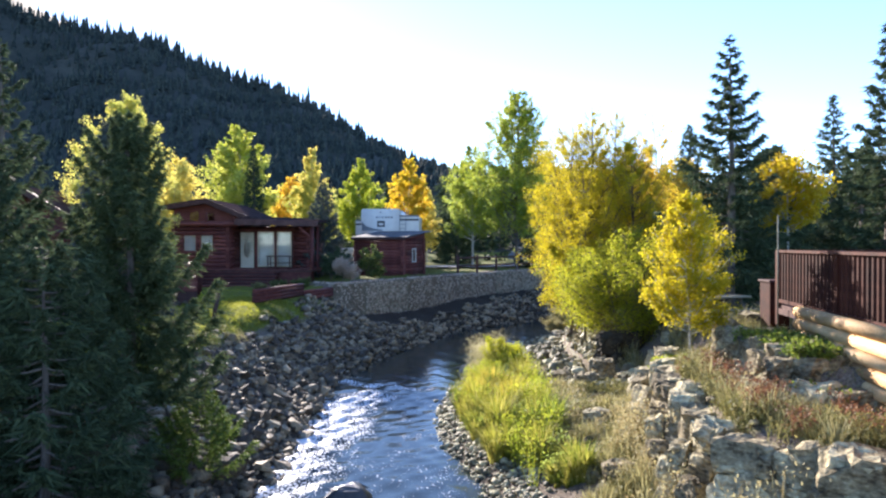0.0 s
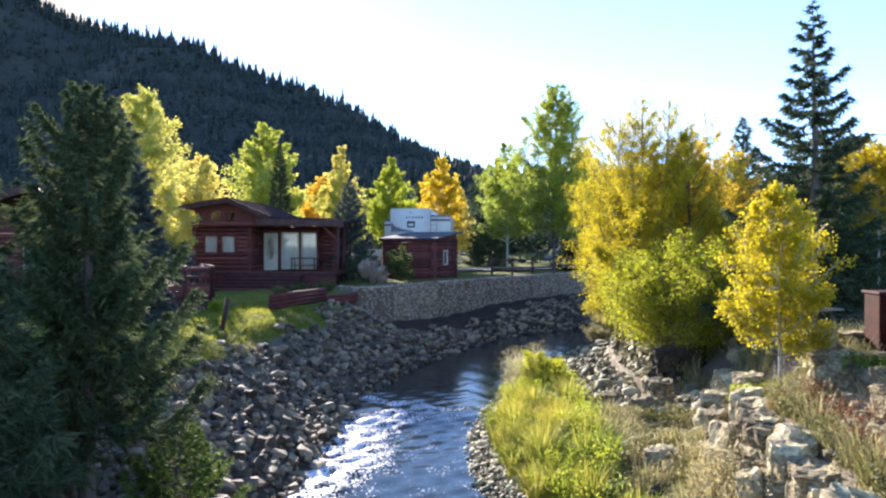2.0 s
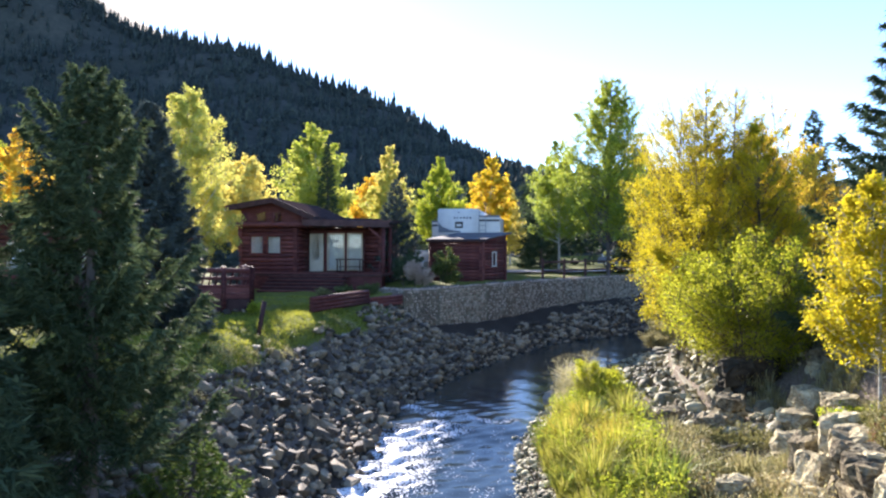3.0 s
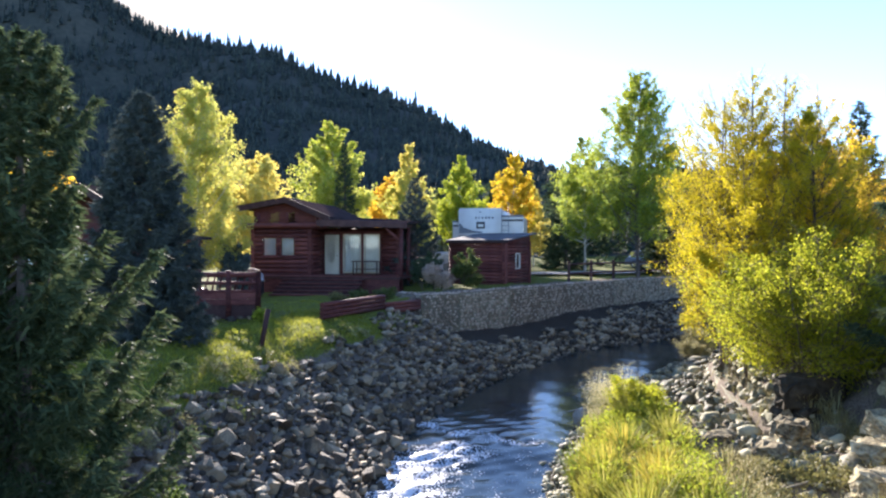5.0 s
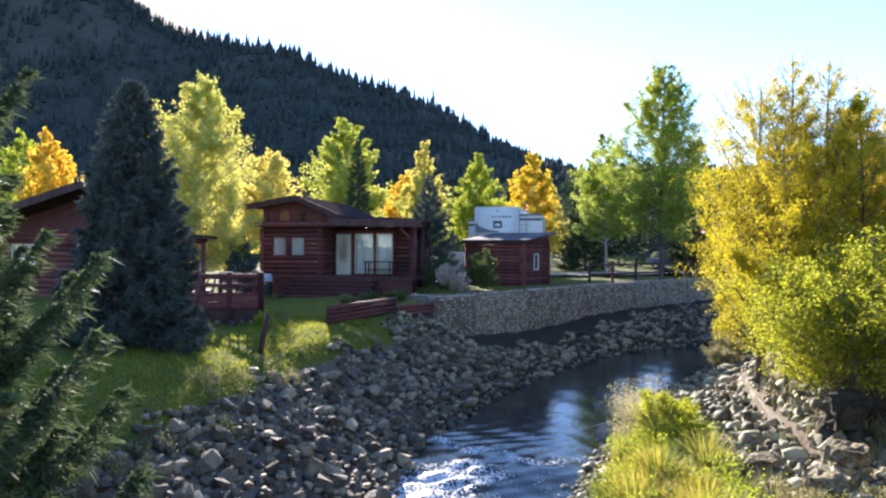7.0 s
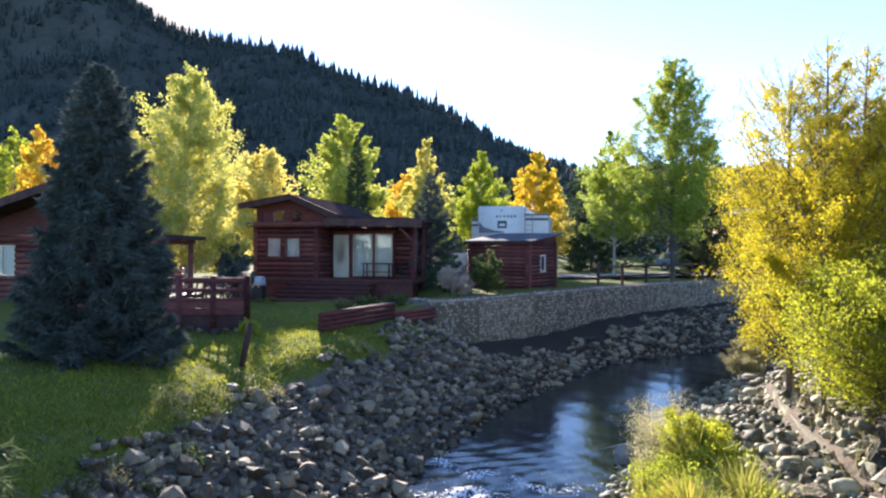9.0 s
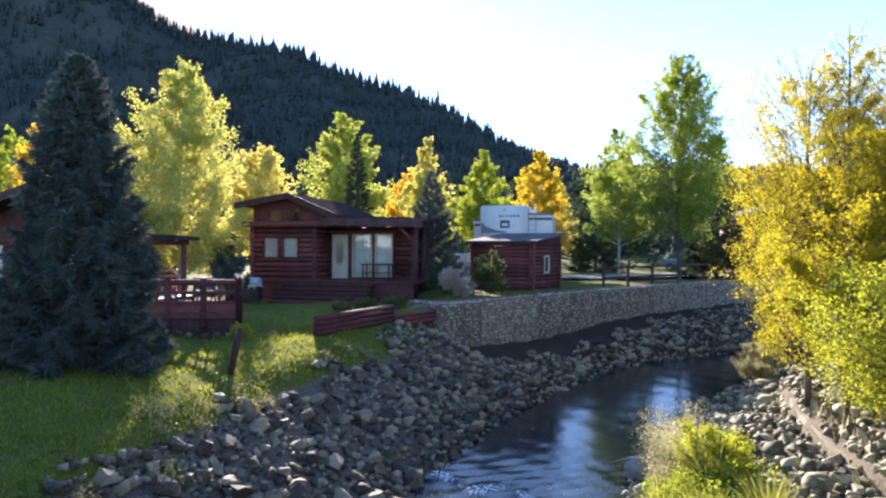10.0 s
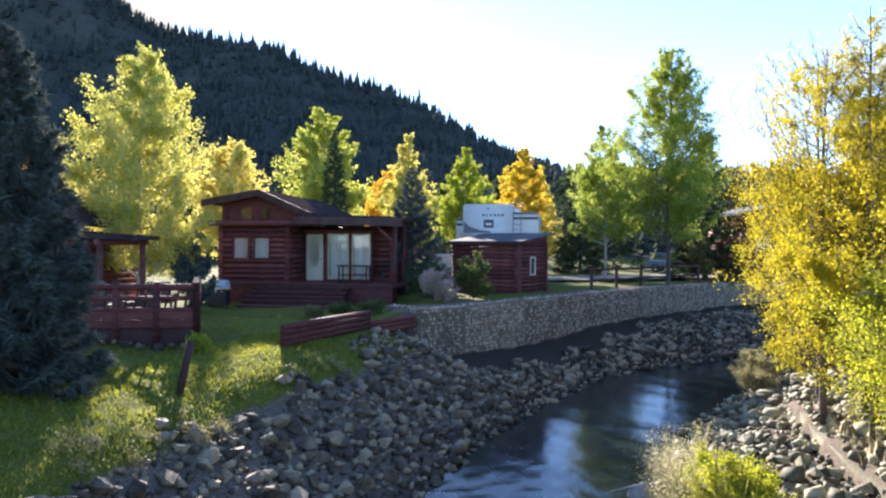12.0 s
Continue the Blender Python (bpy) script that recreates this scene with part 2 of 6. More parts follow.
def water_material():
    """Clear mountain water: dark bed below, small ripples, white where it breaks (attribute foam)."""
    m, n, l, p = nodes_of("river_water")
    tc, mp = n.new("ShaderNodeTexCoord"), n.new("ShaderNodeMapping")
    mp.inputs["Scale"].default_value = (1.0, 0.7, 1)
    l.new(tc.outputs["Object"], mp.inputs[0])
    a, b = n.new("ShaderNodeTexNoise"), n.new("ShaderNodeTexNoise")
    for t, s, d in ((a, 2.2, 3), (b, 22.0, 4)):
        t.inputs["Scale"].default_value, t.inputs["Detail"].default_value = s, d
        l.new(mp.outputs[0], t.inputs["Vector"])
    at = n.new("ShaderNodeAttribute")
    at.attribute_name = "foam"
    both = n.new("ShaderNodeMath")
    both.operation, both.inputs[1].default_value = "MULTIPLY_ADD", 0.45
    l.new(a.outputs[0], both.inputs[0]), l.new(b.outputs[0], both.inputs[2])
    fm = n.new("ShaderNodeMath")
    fm.operation, fm.inputs[1].default_value = "MULTIPLY_ADD", 0.25
    l.new(at.outputs["Fac"], fm.inputs[0]), l.new(both.outputs[0], fm.inputs[2])
    fr = ramp(n, [(0.92, (0, 0, 0)), (1.0, (1, 1, 1))])
    l.new(fm.outputs[0], fr.inputs[0])
    col = n.new("ShaderNodeMix")
    col.data_type = "RGBA"
    col.inputs["A"].default_value, col.inputs["B"].default_value = (0.014, 0.02, 0.019, 1), (0.68, 0.7, 0.72, 1)
    l.new(fr.outputs[0], col.inputs["Factor"]), l.new(col.outputs["Result"], p.inputs["Base Color"])
    ro = n.new("ShaderNodeMath")
    ro.operation, ro.inputs[1].default_value, ro.inputs[2].default_value = "MULTIPLY_ADD", 0.45, 0.1
    l.new(fr.outputs[0], ro.inputs[0]), l.new(ro.outputs[0], p.inputs["Roughness"])
    p.inputs["IOR"].default_value, p.inputs["Specular IOR Level"].default_value = 1.33, 0.28
    p.inputs["Specular Tint"].default_value = (0.84, 1.0, 0.95, 1)
    hs = n.new("ShaderNodeMath")
    hs.operation, hs.inputs[1].default_value = "MULTIPLY_ADD", 0.2
    l.new(b.outputs[0], hs.inputs[0]), l.new(a.outputs[0], hs.inputs[2])
    amt = n.new("ShaderNodeMath")
    amt.operation, amt.inputs[1].default_value, amt.inputs[2].default_value = "MULTIPLY_ADD", 0.40, 0.075
    l.new(at.outputs["Fac"], amt.inputs[0])
    bp = n.new("ShaderNodeBump")
    bp.inputs["Distance"].default_value = 0.12
    l.new(amt.outputs[0], bp.inputs["Strength"]), l.new(hs.outputs[0], bp.inputs["Height"]), l.new(bp.outputs[0], p.inputs["Normal"])
    return m


M_FLOOR = surface("forest_floor", (0.03, 0.034, 0.028), (0.045, 0.05, 0.04), (0.07, 0.07, 0.055), 0.03, 0.4, 0.95, 0.0, spec=0.1)
M_GROUND, M_WATER = ground_material(), water_material()


def glass_material():
    m, n, l, p = nodes_of("window_glass")
    p.inputs["Base Color"].default_value = (0.93, 0.95, 0.95, 1)
    p.inputs["Roughness"].default_value, p.inputs["IOR"].default_value = 0.02, 1.45
    p.inputs["Transmission Weight"].default_value = 1.0
    return m


M_GLASS = glass_material()

# ---- mesh helpers ----
def mesh_from(name, v, f, mats=(), smooth=False, idx=None):
    """A mesh from an array of corners and an array of faces that all have as many corners."""
    v, f = np.asarray(v, np.float32), np.asarray(f, np.int32)
    me = bpy.data.meshes.new(name)
    me.vertices.add(len(v))
    me.vertices.foreach_set("co", v.ravel())
    k = f.shape[1]
    me.loops.add(f.size)
    me.loops.foreach_set("vertex_index", f.ravel())
    me.polygons.add(len(f))
    me.polygons.foreach_set("loop_start", np.arange(0, f.size, k, dtype=np.int32))
    me.polygons.foreach_set("loop_total", np.full(len(f), k, np.int32))
    for m in mats if isinstance(mats, (tuple, list)) else (mats,):
        me.materials.append(m)
    if idx is not None:
        me.polygons.foreach_set("material_index", np.asarray(idx, np.int32))
    if smooth:
        me.polygons.foreach_set("use_smooth", np.ones(len(f), bool))
    me.update(calc_edges=True)
    return me


def thing(name, at, label, category, group="", kind="", rz=0.0):
    ob = new(name)
    ob.matrix_world = pose(*at, 0, 0, rz)
    return tagged(ob, label, category, group, kind)


def part(name, bm, material, parent, label=""):
    """Links a bmesh or a mesh as one mesh object under a thing or a part, in the parent's own axes."""
    if isinstance(bm, bmesh.types.BMesh):
        me = bpy.data.meshes.new(name)
        bm.to_mesh(me)
        bm.free()
        me.materials.append(material)
    else:
        me = bm
        if material and not me.materials:
            me.materials.append(material)
    ob = new(name, me)
    ob.parent = parent
    return tagged(ob, label)


def box(x0, x1, y0, y1, z0, z1, bev=0.01, bm=None):
    bm = bm or bmesh.new()
    made = bmesh.ops.create_cube(bm, size=1.0, matrix=Matrix.LocRotScale(((x0 + x1) / 2, (y0 + y1) / 2, (z0 + z1) / 2), None, (x1 - x0, y1 - y0, z1 - z0)))
    if bev:
        edges = list({e for v in made["verts"] for e in v.link_edges})
        bmesh.ops.bevel(bm, geom=edges, offset=bev, segments=1, affect="EDGES")
    return bm


def beam(a, b, r0, r1=None, sides=8, bm=None, wobble=0.0):
    """A round log, post or rail from a to b."""
    bm = bm or bmesh.new()
    a, b = Vector(a), Vector(b)
    d = b - a
    m = Matrix.Translation((a + b) / 2) @ d.to_track_quat("Z", "Y").to_matrix().to_4x4()
    made = bmesh.ops.create_cone(bm, cap_ends=True, segments=sides, radius1=r0, radius2=r1 or r0, depth=d.length, matrix=m)
    if wobble:
        for v in made["verts"]:
            v.co += noise.noise_vector(v.co * 2.3) * wobble
    for f in bm.faces:
        f.smooth = len(f.verts) == 4
    return bm


def poly(points, depth, bm=None):
    """A flat outline (in a plane), thickened by the vector depth."""
    bm = bm or bmesh.new()
    vs = [bm.verts.new(p) for p in points]
    face = bm.faces.new(vs)
    made = bmesh.ops.extrude_face_region(bm, geom=[face])
    bmesh.ops.translate(bm, vec=depth, verts=[e for e in made["geom"] if isinstance(e, bmesh.types.BMVert)])
    bmesh.ops.recalc_face_normals(bm, faces=bm.faces)
    return bm


# ---- the lie of the land ----
RIVER = [(-1.4, -40, 2.6), (-1.4, 5, 2.6), (-1.35, 13, 2.45), (-1.8, 16, 2.0), (-1.95, 20, 1.9), (-1.85, 22.3, 2.0), (-1.3, 25.3, 2.0), (-0.7, 28.3, 2.1), (1.0, 32.6, 2.3), (2.5, 36.2, 2.5),
         (4.6, 39.2, 2.1), (7.0, 41.6, 1.9), (12, 45.5, 2.0), (24, 51, 2.2), (80, 60, 2.5)]
WALL_LINE = [(-5.75, 33.4), (-4.4, 35.0), (-2.45, 38.7), (0.5, 44.0), (3.1, 48.2), (9.0, 55.5), (20.0, 62.0)]


def to_line(x, y, line):
    """For arrays x, y: the distance to a line of points, the side (+ left of its way), the place along it and its interpolated third number."""
    best, side, along, third = np.full(x.shape, 1e9), np.zeros(x.shape), np.zeros(x.shape), np.zeros(x.shape)
    run = 0.0
    for p, q in zip(line, line[1:]):
        dx, dy = q[0] - p[0], q[1] - p[1]
        ln = math.hypot(dx, dy)
        t = np.clip(((x - p[0]) * dx + (y - p[1]) * dy) / ln ** 2, 0, 1)
        ex, ey = x - p[0] - t * dx, y - p[1] - t * dy
        d = np.hypot(ex, ey)
        near = d < best
        best = np.where(near, d, best)
        side = np.where(near, np.where(dx * ey - dy * ex > 0, 1.0, -1.0), side)
        along = np.where(near, run + t * ln, along)
        if len(p) > 2:
            third = np.where(near, p[2] + t * (q[2] - p[2]), third)
        run += ln
    return best, side, along, third


def smooth01(a, lo, hi):
    t = np.clip((a - lo) / (hi - lo), 0, 1)
    return t * t * (3 - 2 * t)


def wobble_field(x, y):
    return (np.sin(x * 1.7 + y * 0.6) + np.sin(y * 1.3 - x * 0.9 + 1.0) + np.sin(x * 3.1 + 2.2 * y)) / 3


FOOT = [(4.5, 20.6), (4.55, 23.5), (4.6, 25.4), (4.72, 27.2), (5.0, 29.2)]  # concrete footing below the willows
# the two bands of outcropping rock below the deck: x, y and top
LOWER_BAND = [(5.7, 6.95, 2.36), (4.95, 7.25, 2.36), (4.3, 7.7, 2.32), (3.97, 8.3, 2.25), (3.9, 9.0, 2.2), (3.8, 9.4, 2.24), (3.92, 10.2, 2.2), (4.1, 11.1, 2.27), (4.08, 12.0, 2.2), (4.24, 12.9, 2.2), (4.5, 13.8, 2.3), (4.85, 14.9, 2.48)]
UPPER_BAND = [(6.3, 9.0, 2.6), (5.75, 9.5, 2.68), (5.3, 10.15, 2.7), (5.5, 10.85, 3.02), (5.62, 11.7, 3.0), (5.72, 13.0, 3.02), (5.85, 14.3, 3.1)]


def terrain(x, y):
    x, y = np.asarray(x, float), np.asarray(y, float)
    d, side, _, hw = to_line(x, y, RIVER)
    e = d - hw
    left = np.interp(e, [-2.5, -0.6, 0, 1, 2, 3, 3.6, 4.5, 6, 14, 25], [-0.7, -0.45, -0.05, 0.45, 1.05, 1.75, 2.15, 2.4, 2.5, 2.6, 2.85])
    foot = np.interp(e, [-2.5, -0.6, 0, 2, 4, 6, 9], [-0.7, -0.45, -0.05, 0.75, 1.2, 1.35, 1.45])
    wd, ws, _, _ = to_line(x, y, WALL_LINE)
    behind = np.where(ws > 0, wd, -wd)
    up = 2.45 + 0.4 * np.maximum(smooth01(x, -8.0, -5.8), smooth01(y, 39.0, 42.0))
    walled = np.where(behind > 0.3, up, foot)
    k = smooth01(y, 31.0, 33.6)
    left = left * (1 - k) + walled * k
    a = np.interp(e, [-2.5, -0.6, 0, 0.9, 1.8, 2.5, 3.4, 4.4, 5.4, 7, 30], [-0.7, -0.4, -0.05, 0.25, 0.75, 1.15, 1.75, 2.05, 2.4, 2.9, 3.1])
    b = np.interp(e, [-2.5, -0.6, 0, 1.5, 3.2, 4.2, 5.2, 7, 9, 30], [-0.7, -0.35, -0.04, 0.35, 0.8, 1.25, 2.1, 2.8, 3.0, 3.2])
    k = smooth01(y, 10.5, 17.0)
    right = a * (1 - k) + b * k
    for line, lift in ((LOWER_BAND, 2.3), (UPPER_BAND, 2.95)):  # level terraces behind the two bands of rock
        bd, bs, along, _ = to_line(x, y, line)
        inside = smooth01(np.where(bs < 0, bd, -bd), 0.05, 0.35) * smooth01(y, 6.0, 6.6) * (1 - smooth01(y, 14.2, 15.2)) * (1 - smooth01(bd, 1.3, 2.2))
        right = np.where(inside > 0, np.maximum(right, right + (lift - right) * inside), right)
    fd, fs_, _, _ = to_line(x, y, FOOT)
    span = smooth01(y, 18.6, 20.0) * (1 - smooth01(y, 30.0, 32.0))
    front = np.minimum(right, 0.25 + 0.1 * e)
    back = np.clip(right, 1.0, np.interp(fd, [0, 1.5, 3.5], [1.0, 1.5, 3.2]))
    right = right + span * (np.where(fs_ > 0, front, back) - right)
    pocket = smooth01(y, 15.3, 16.3) * (1 - smooth01(y, 20.6, 21.0)) * (1 - smooth01(x, 5.9, 6.7))  # gravel pocket between ledges and willow
    right = right + pocket * (np.minimum(right, 0.45 + 0.09 * e) - right)
    z = np.where(side > 0, left, right)
    amp = 0.08 * smooth01(e, 0.2, 2) * (1 - smooth01(np.hypot(x, y - 20), 40, 60))
    return z + amp * wobble_field(x, y)


def gz(x, y):
    return float(terrain(np.array([x]), np.array([y]))[0])


def axis(*runs):
    return np.unique(np.round(np.concatenate([np.arange(a, b, c) for a, b, c in runs]), 3))


gx = axis((-4000, -620, 260), (-620, -16, 12), (-16, 14, 0.22), (14, 230, 12), (230, 4200, 260))
gy = axis((-2500, -12, 220), (-12, 3, 1.0), (3, 56, 0.22), (56, 440, 10), (440, 4600, 260))
X, Y = np.meshgrid(gx, gy)
Z = terrain(X, Y)
# the valley side behind the cabins
RIDGE = [(-900, 430), (-600, 360), (-400, 240), (-320, 185), (-280, 154), (-260, 139), (-230, 130), (-199, 124), (-176, 119), (-154, 110), (-130, 98), (-110, 92), (-87, 81), (-68, 70), (-50, 59), (-33, 51), (-17, 45), (0, 41), (60, 39), (120, 35), (200, 32), (400, 22), (900, 3), (4000, 3)]


def hillside(x, y):
    """The forested mountain that closes the valley; its crest runs 400 m off."""
    top = np.interp(x * 400 / np.maximum(y, 60), [p[0] for p in RIDGE], [p[1] for p in RIDGE])
    below = 1 - smooth01(y, 300, 420)
    rough = 1 + below * (0.06 * np.sin(x * 0.05 + y * 0.03) + 0.04 * np.sin(x * 0.13 - y * 0.07))
    return 2.9 + (top - 2.9) * smooth01(y + 0.35 * x * below, 80, 420) ** 0.8 * rough


Z = np.where(Y > 90, np.maximum(Z, hillside(X, np.minimum(Y, 420))), Z)
nx, ny = len(gx), len(gy)
ids = np.arange(nx * ny).reshape(ny, nx)
quads = np.stack([ids[:-1, :-1], ids[:-1, 1:], ids[1:, 1:], ids[1:, :-1]], -1).reshape(-1, 4)
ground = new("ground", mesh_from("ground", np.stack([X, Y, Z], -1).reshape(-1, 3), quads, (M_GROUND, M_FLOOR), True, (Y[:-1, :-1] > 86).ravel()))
tagged(ground, "dry soil and turf sloping down to the river", "ground", kind="structure")
d_, s_, _, h_ = to_line(X, Y, RIVER)
w_d, w_s, _, _ = to_line(X, Y, WALL_LINE)
turf = np.where((s_ > 0) & (d_ - h_ > 3.0) & ~((Y > 32) & (w_s < 0)) & ~((Y > 33) & (w_d < 1.0)), 0.5, np.where((s_ < 0) & (d_ - h_ > 2.0), 0.15, 0.0)) + np.where(Y > 58, 0.2, 0)
# Damp earth by the water, plus the wall's shade painted along its foot.
damp_shade = np.where((Y > 32.5) & (w_s < 0), smooth01(5.0 - w_d, 0, 1.5), 0) + smooth01(0.6 - (d_ - h_), 0, 0.6)
ground.data.attributes.new("damp_shade", "FLOAT", "POINT").data.foreach_set("value", np.clip(damp_shade, 0, 0.85).astype(np.float32).ravel())
ground.data.attributes.new("turf", "FLOAT", "POINT").data.foreach_set("value", turf.astype(np.float32).ravel())

# water: a sheet that follows the channel, breaking white over the shallow sill
rows, cols = 420, 61
run = np.concatenate([[0], np.cumsum([math.hypot(q[0] - p[0], q[1] - p[1]) for p, q in zip(RIVER, RIVER[1:])])])
s = np.concatenate([np.linspace(0, 46, 20, endpoint=False), np.linspace(46, 92, 340, endpoint=False), np.linspace(92, run[-1], 60)])
cx, cy, cw = (np.interp(s, run, [p[i] for p in RIVER]) for i in range(3))
tx, ty = np.gradient(cx, s), np.gradient(cy, s)
tl = np.hypot(tx, ty)
off = np.linspace(-1, 1, cols)
WX = cx[:, None] + (ty / tl)[:, None] * off * (cw[:, None] + 0.7)
WY = cy[:, None] - (tx / tl)[:, None] * off * (cw[:, None] + 0.7)
foam = smooth01(22.2 + 0.35 * np.sin(WX * 2.1) - WY, 0, 1.0) * smooth01(WY, 5, 12) * smooth01(-(WX + 1.75 + 0.10 * (21 - WY) + 0.25 * np.sin(WY * 1.7)), -0.7, 0.9)
foam = np.maximum(foam, 0.85 * np.exp(-((WY - 21.9 + 0.4 * WX + 0.25 * np.sin(WX * 4)) / 0.28) ** 2) * smooth01(-WX, 0.1, 0.6))
foam = np.maximum(foam, 0.13 * smooth01(28.0 - WY, 0, 6) * smooth01(WY, 6, 10))
WZ = 0.003 * np.sin(WX * 2.4 + WY * 3.0) + foam * 0.035 * (np.sin(WX * 5.2 + WY * 6.1 + 2 * np.sin(WX * 1.3)) + np.sin(WY * 9.3 - WX * 6.4 + 2 * np.sin(WY * 2.1))) - 0.12 * smooth01(22.0 - WY, 0, 2.0)
ids = np.arange(WX.size).reshape(WX.shape)
quads = np.stack([ids[:-1, :-1], ids[:-1, 1:], ids[1:, 1:], ids[1:, :-1]], -1).reshape(-1, 4)
water = new("water", mesh_from("water", np.stack([WX, WY, WZ], -1).reshape(-1, 3), quads, M_WATER, True))
water.data.attributes.new("foam", "FLOAT", "POINT").data.foreach_set("value", foam.astype(np.float32).ravel())
tagged(water, "shallow mountain river, rippled and broken white over stones", "river", kind="structure")

# ---- trees ----
def tube(points, radii, sides=6):
    """Corners and faces of a tapered bent tube."""
    pts = np.asarray(points, float)
    way = np.gradient(pts, axis=0)
    way /= np.linalg.norm(way, axis=1)[:, None] + 1e-9
    ref = np.where(np.abs(way[:, 2:3]) > 0.9, [[1.0, 0, 0]], [[0, 0, 1.0]])
    u = np.cross(way, ref)
    u /= np.linalg.norm(u, axis=1)[:, None] + 1e-9
    w = np.cross(way, u)
    a = np.linspace(0, 2 * np.pi, sides, endpoint=False)
    v = pts[:, None] + np.asarray(radii)[:, None, None] * (np.cos(a)[None, :, None] * u[:, None] + np.sin(a)[None, :, None] * w[:, None])
    i = np.arange(len(pts) * sides).reshape(len(pts), sides)
    j = np.roll(i, -1, 1)
    f = np.stack([i[:-1], j[:-1], j[1:], i[1:]], -1).reshape(-1, 4)
    return v.reshape(-1, 3), f


def joined(pieces):
    vs, fs, n = [], [], 0
    for v, f in pieces:
        vs.append(v), fs.append(f + n)
        n += len(v)
    return np.concatenate(vs), np.concatenate(fs)


def leaf_quads(rng, centres, size, droop=0.2, long=1.3):
    """One small pointed leaf at each centre, turned at random: four corners, or three where the leaves are coarse."""
    n = len(centres)
    a = rng.normal(size=(n, 3))
    a[:, 2] -= droop
    a /= np.linalg.norm(a, axis=1)[:, None]
    b = np.cross(a, rng.normal(size=(n, 3)))
    b /= np.linalg.norm(b, axis=1)[:, None] + 1e-9
    sz = size * rng.uniform(0.6, 1.35, (n, 1))
    if size > 0.03:
        v = np.stack([centres - a * sz * long / 2 + b * sz * 0.5, centres - a * sz * long / 2 - b * sz * 0.5, centres + a * sz * long / 2], 1)
        return v.reshape(-1, 3), np.arange(n * 3).reshape(n, 3)
    v = np.stack([centres - a * sz * long / 2, centres + b * sz * 0.45, centres + a * sz * long / 2, centres - b * sz * 0.45], 1)
    return v.reshape(-1, 3), np.arange(n * 4).reshape(n, 4)


def broadleaf(name, at, height, width, low, leaf, bark, label, leaves=9000, size=0.16, limbs=26, seed=0, stems=1, taper=0.75, lean=(0, 0), category="tree", group="", open_top=0.0, second=None, lump=0.4, rise=(0.5, 1.3), shape=0.7):
    """Trunk(s), rising limbs, twigs and leaves strung along the twigs. low: the crown's foot over the ground; taper: how pointed it is;
    lump: how unevenly the limbs are leaved; open_top: the share of the height that has thinned out."""
    rng = np.random.default_rng(seed)
    tree = thing(name, (at[0], at[1], gz(*at) - 0.05), label, category, group)
    wood, sprays = [], []
    for s_i in range(stems):
        ang = rng.uniform(0, 6.28)
        spread = 0.0 if stems == 1 else width * 0.3 * rng.uniform(0.4, 1.1)
        top = height * (1 if s_i == 0 else rng.uniform(0.65, 0.95))
        end = np.array([math.cos(ang) * spread + lean[0], math.sin(ang) * spread + lean[1], top])
        foot = np.array([math.cos(ang), math.sin(ang), 0]) * (0.0 if stems == 1 else 0.25)
        t = np.linspace(0, 1, 9)[:, None]
        stem = foot + (end - foot) * t + np.sin(t * 5 + rng.uniform(0, 6)) * [[0.03 * width, 0.025 * width, 0]] * t
        r = 0.009 * height * min(1.0, 0.4 + height / 14) / math.sqrt(stems) * (1 - t[:, 0]) ** 0.8 + 0.008
        wood.append(tube(stem, r, 7))
        count = max(5, limbs // stems)
        for k in range(count):
            rel = (k + rng.uniform(0, 1)) / count
            h = (low + (top * 0.96 - low) * rel ** 1.1) / top
            base = np.array([np.interp(h, t[:, 0], stem[:, i]) for i in range(3)])
            env = width / 2 * (math.sin(math.pi * min(1, 0.26 + rel * 0.7)) ** shape * (1 - taper * rel ** 1.5)) * rng.uniform(0.72, 1.15) + 0.05 * width
            if stems > 1:
                env *= 0.74
            az = k * 2.4 + rng.uniform(-0.6, 0.6)
            up_ = min(rng.uniform(*rise) * env, max(0.1, (top * 1.02 - base[2])))
            out = np.array([math.cos(az), math.sin(az), 0])
            u = np.linspace(0, 1, 5)[:, None]
            limb = base + out * env * u ** 0.85 + [0, 0, up_] * u ** 1.4
            wood.append(tube(limb, 0.3 * np.interp(h, t[:, 0], r) * (1 - u[:, 0]) + 0.004, 5))
            full = math.exp(rng.normal() * lump * 0.55) * (0.85 if open_top and h > 1 - open_top else 1.0)
            ends = (limb[-1] - limb[0]) / (np.linalg.norm(limb[-1] - limb[0]) + 1e-9)
            for q in range(8):
                f = 0.22 + 0.78 * (q + rng.uniform(0, 1)) / 8
                src = np.array([np.interp(f, u[:, 0], limb[:, i]) for i in range(3)])
                way = ends * 0.7 + rng.normal(size=3) * [0.7, 0.7, 0.55] + [0, 0, 0.25]
                way /= np.linalg.norm(way)
                tip = src + way * env * rng.uniform(0.18, 0.46) * (1.1 - 0.5 * f)
                sag = (src + tip) / 2 + [0, 0, 0.04 * env]
                if size < 0.1:
                    wood.append(tube(np.stack([src, sag, tip]), [0.010, 0.007, 0.003], 3))
                sprays.append((src, tip, (0.06 * env + 0.045) * (1.15 - 0.25 * lump), full * math.exp(rng.normal() * (0.2 + 0.6 * lump)) * (np.linalg.norm(tip - src) + 0.1 * env)))
    a, b = np.array([c[0] for c in sprays]), np.array([c[1] for c in sprays])
    rad, weight = np.array([c[2] for c in sprays]), np.array([c[3] for c in sprays])
    pick = rng.choice(len(a), leaves, p=weight / weight.sum())
    g = rng.uniform(0.05, 1.1, (leaves, 1))
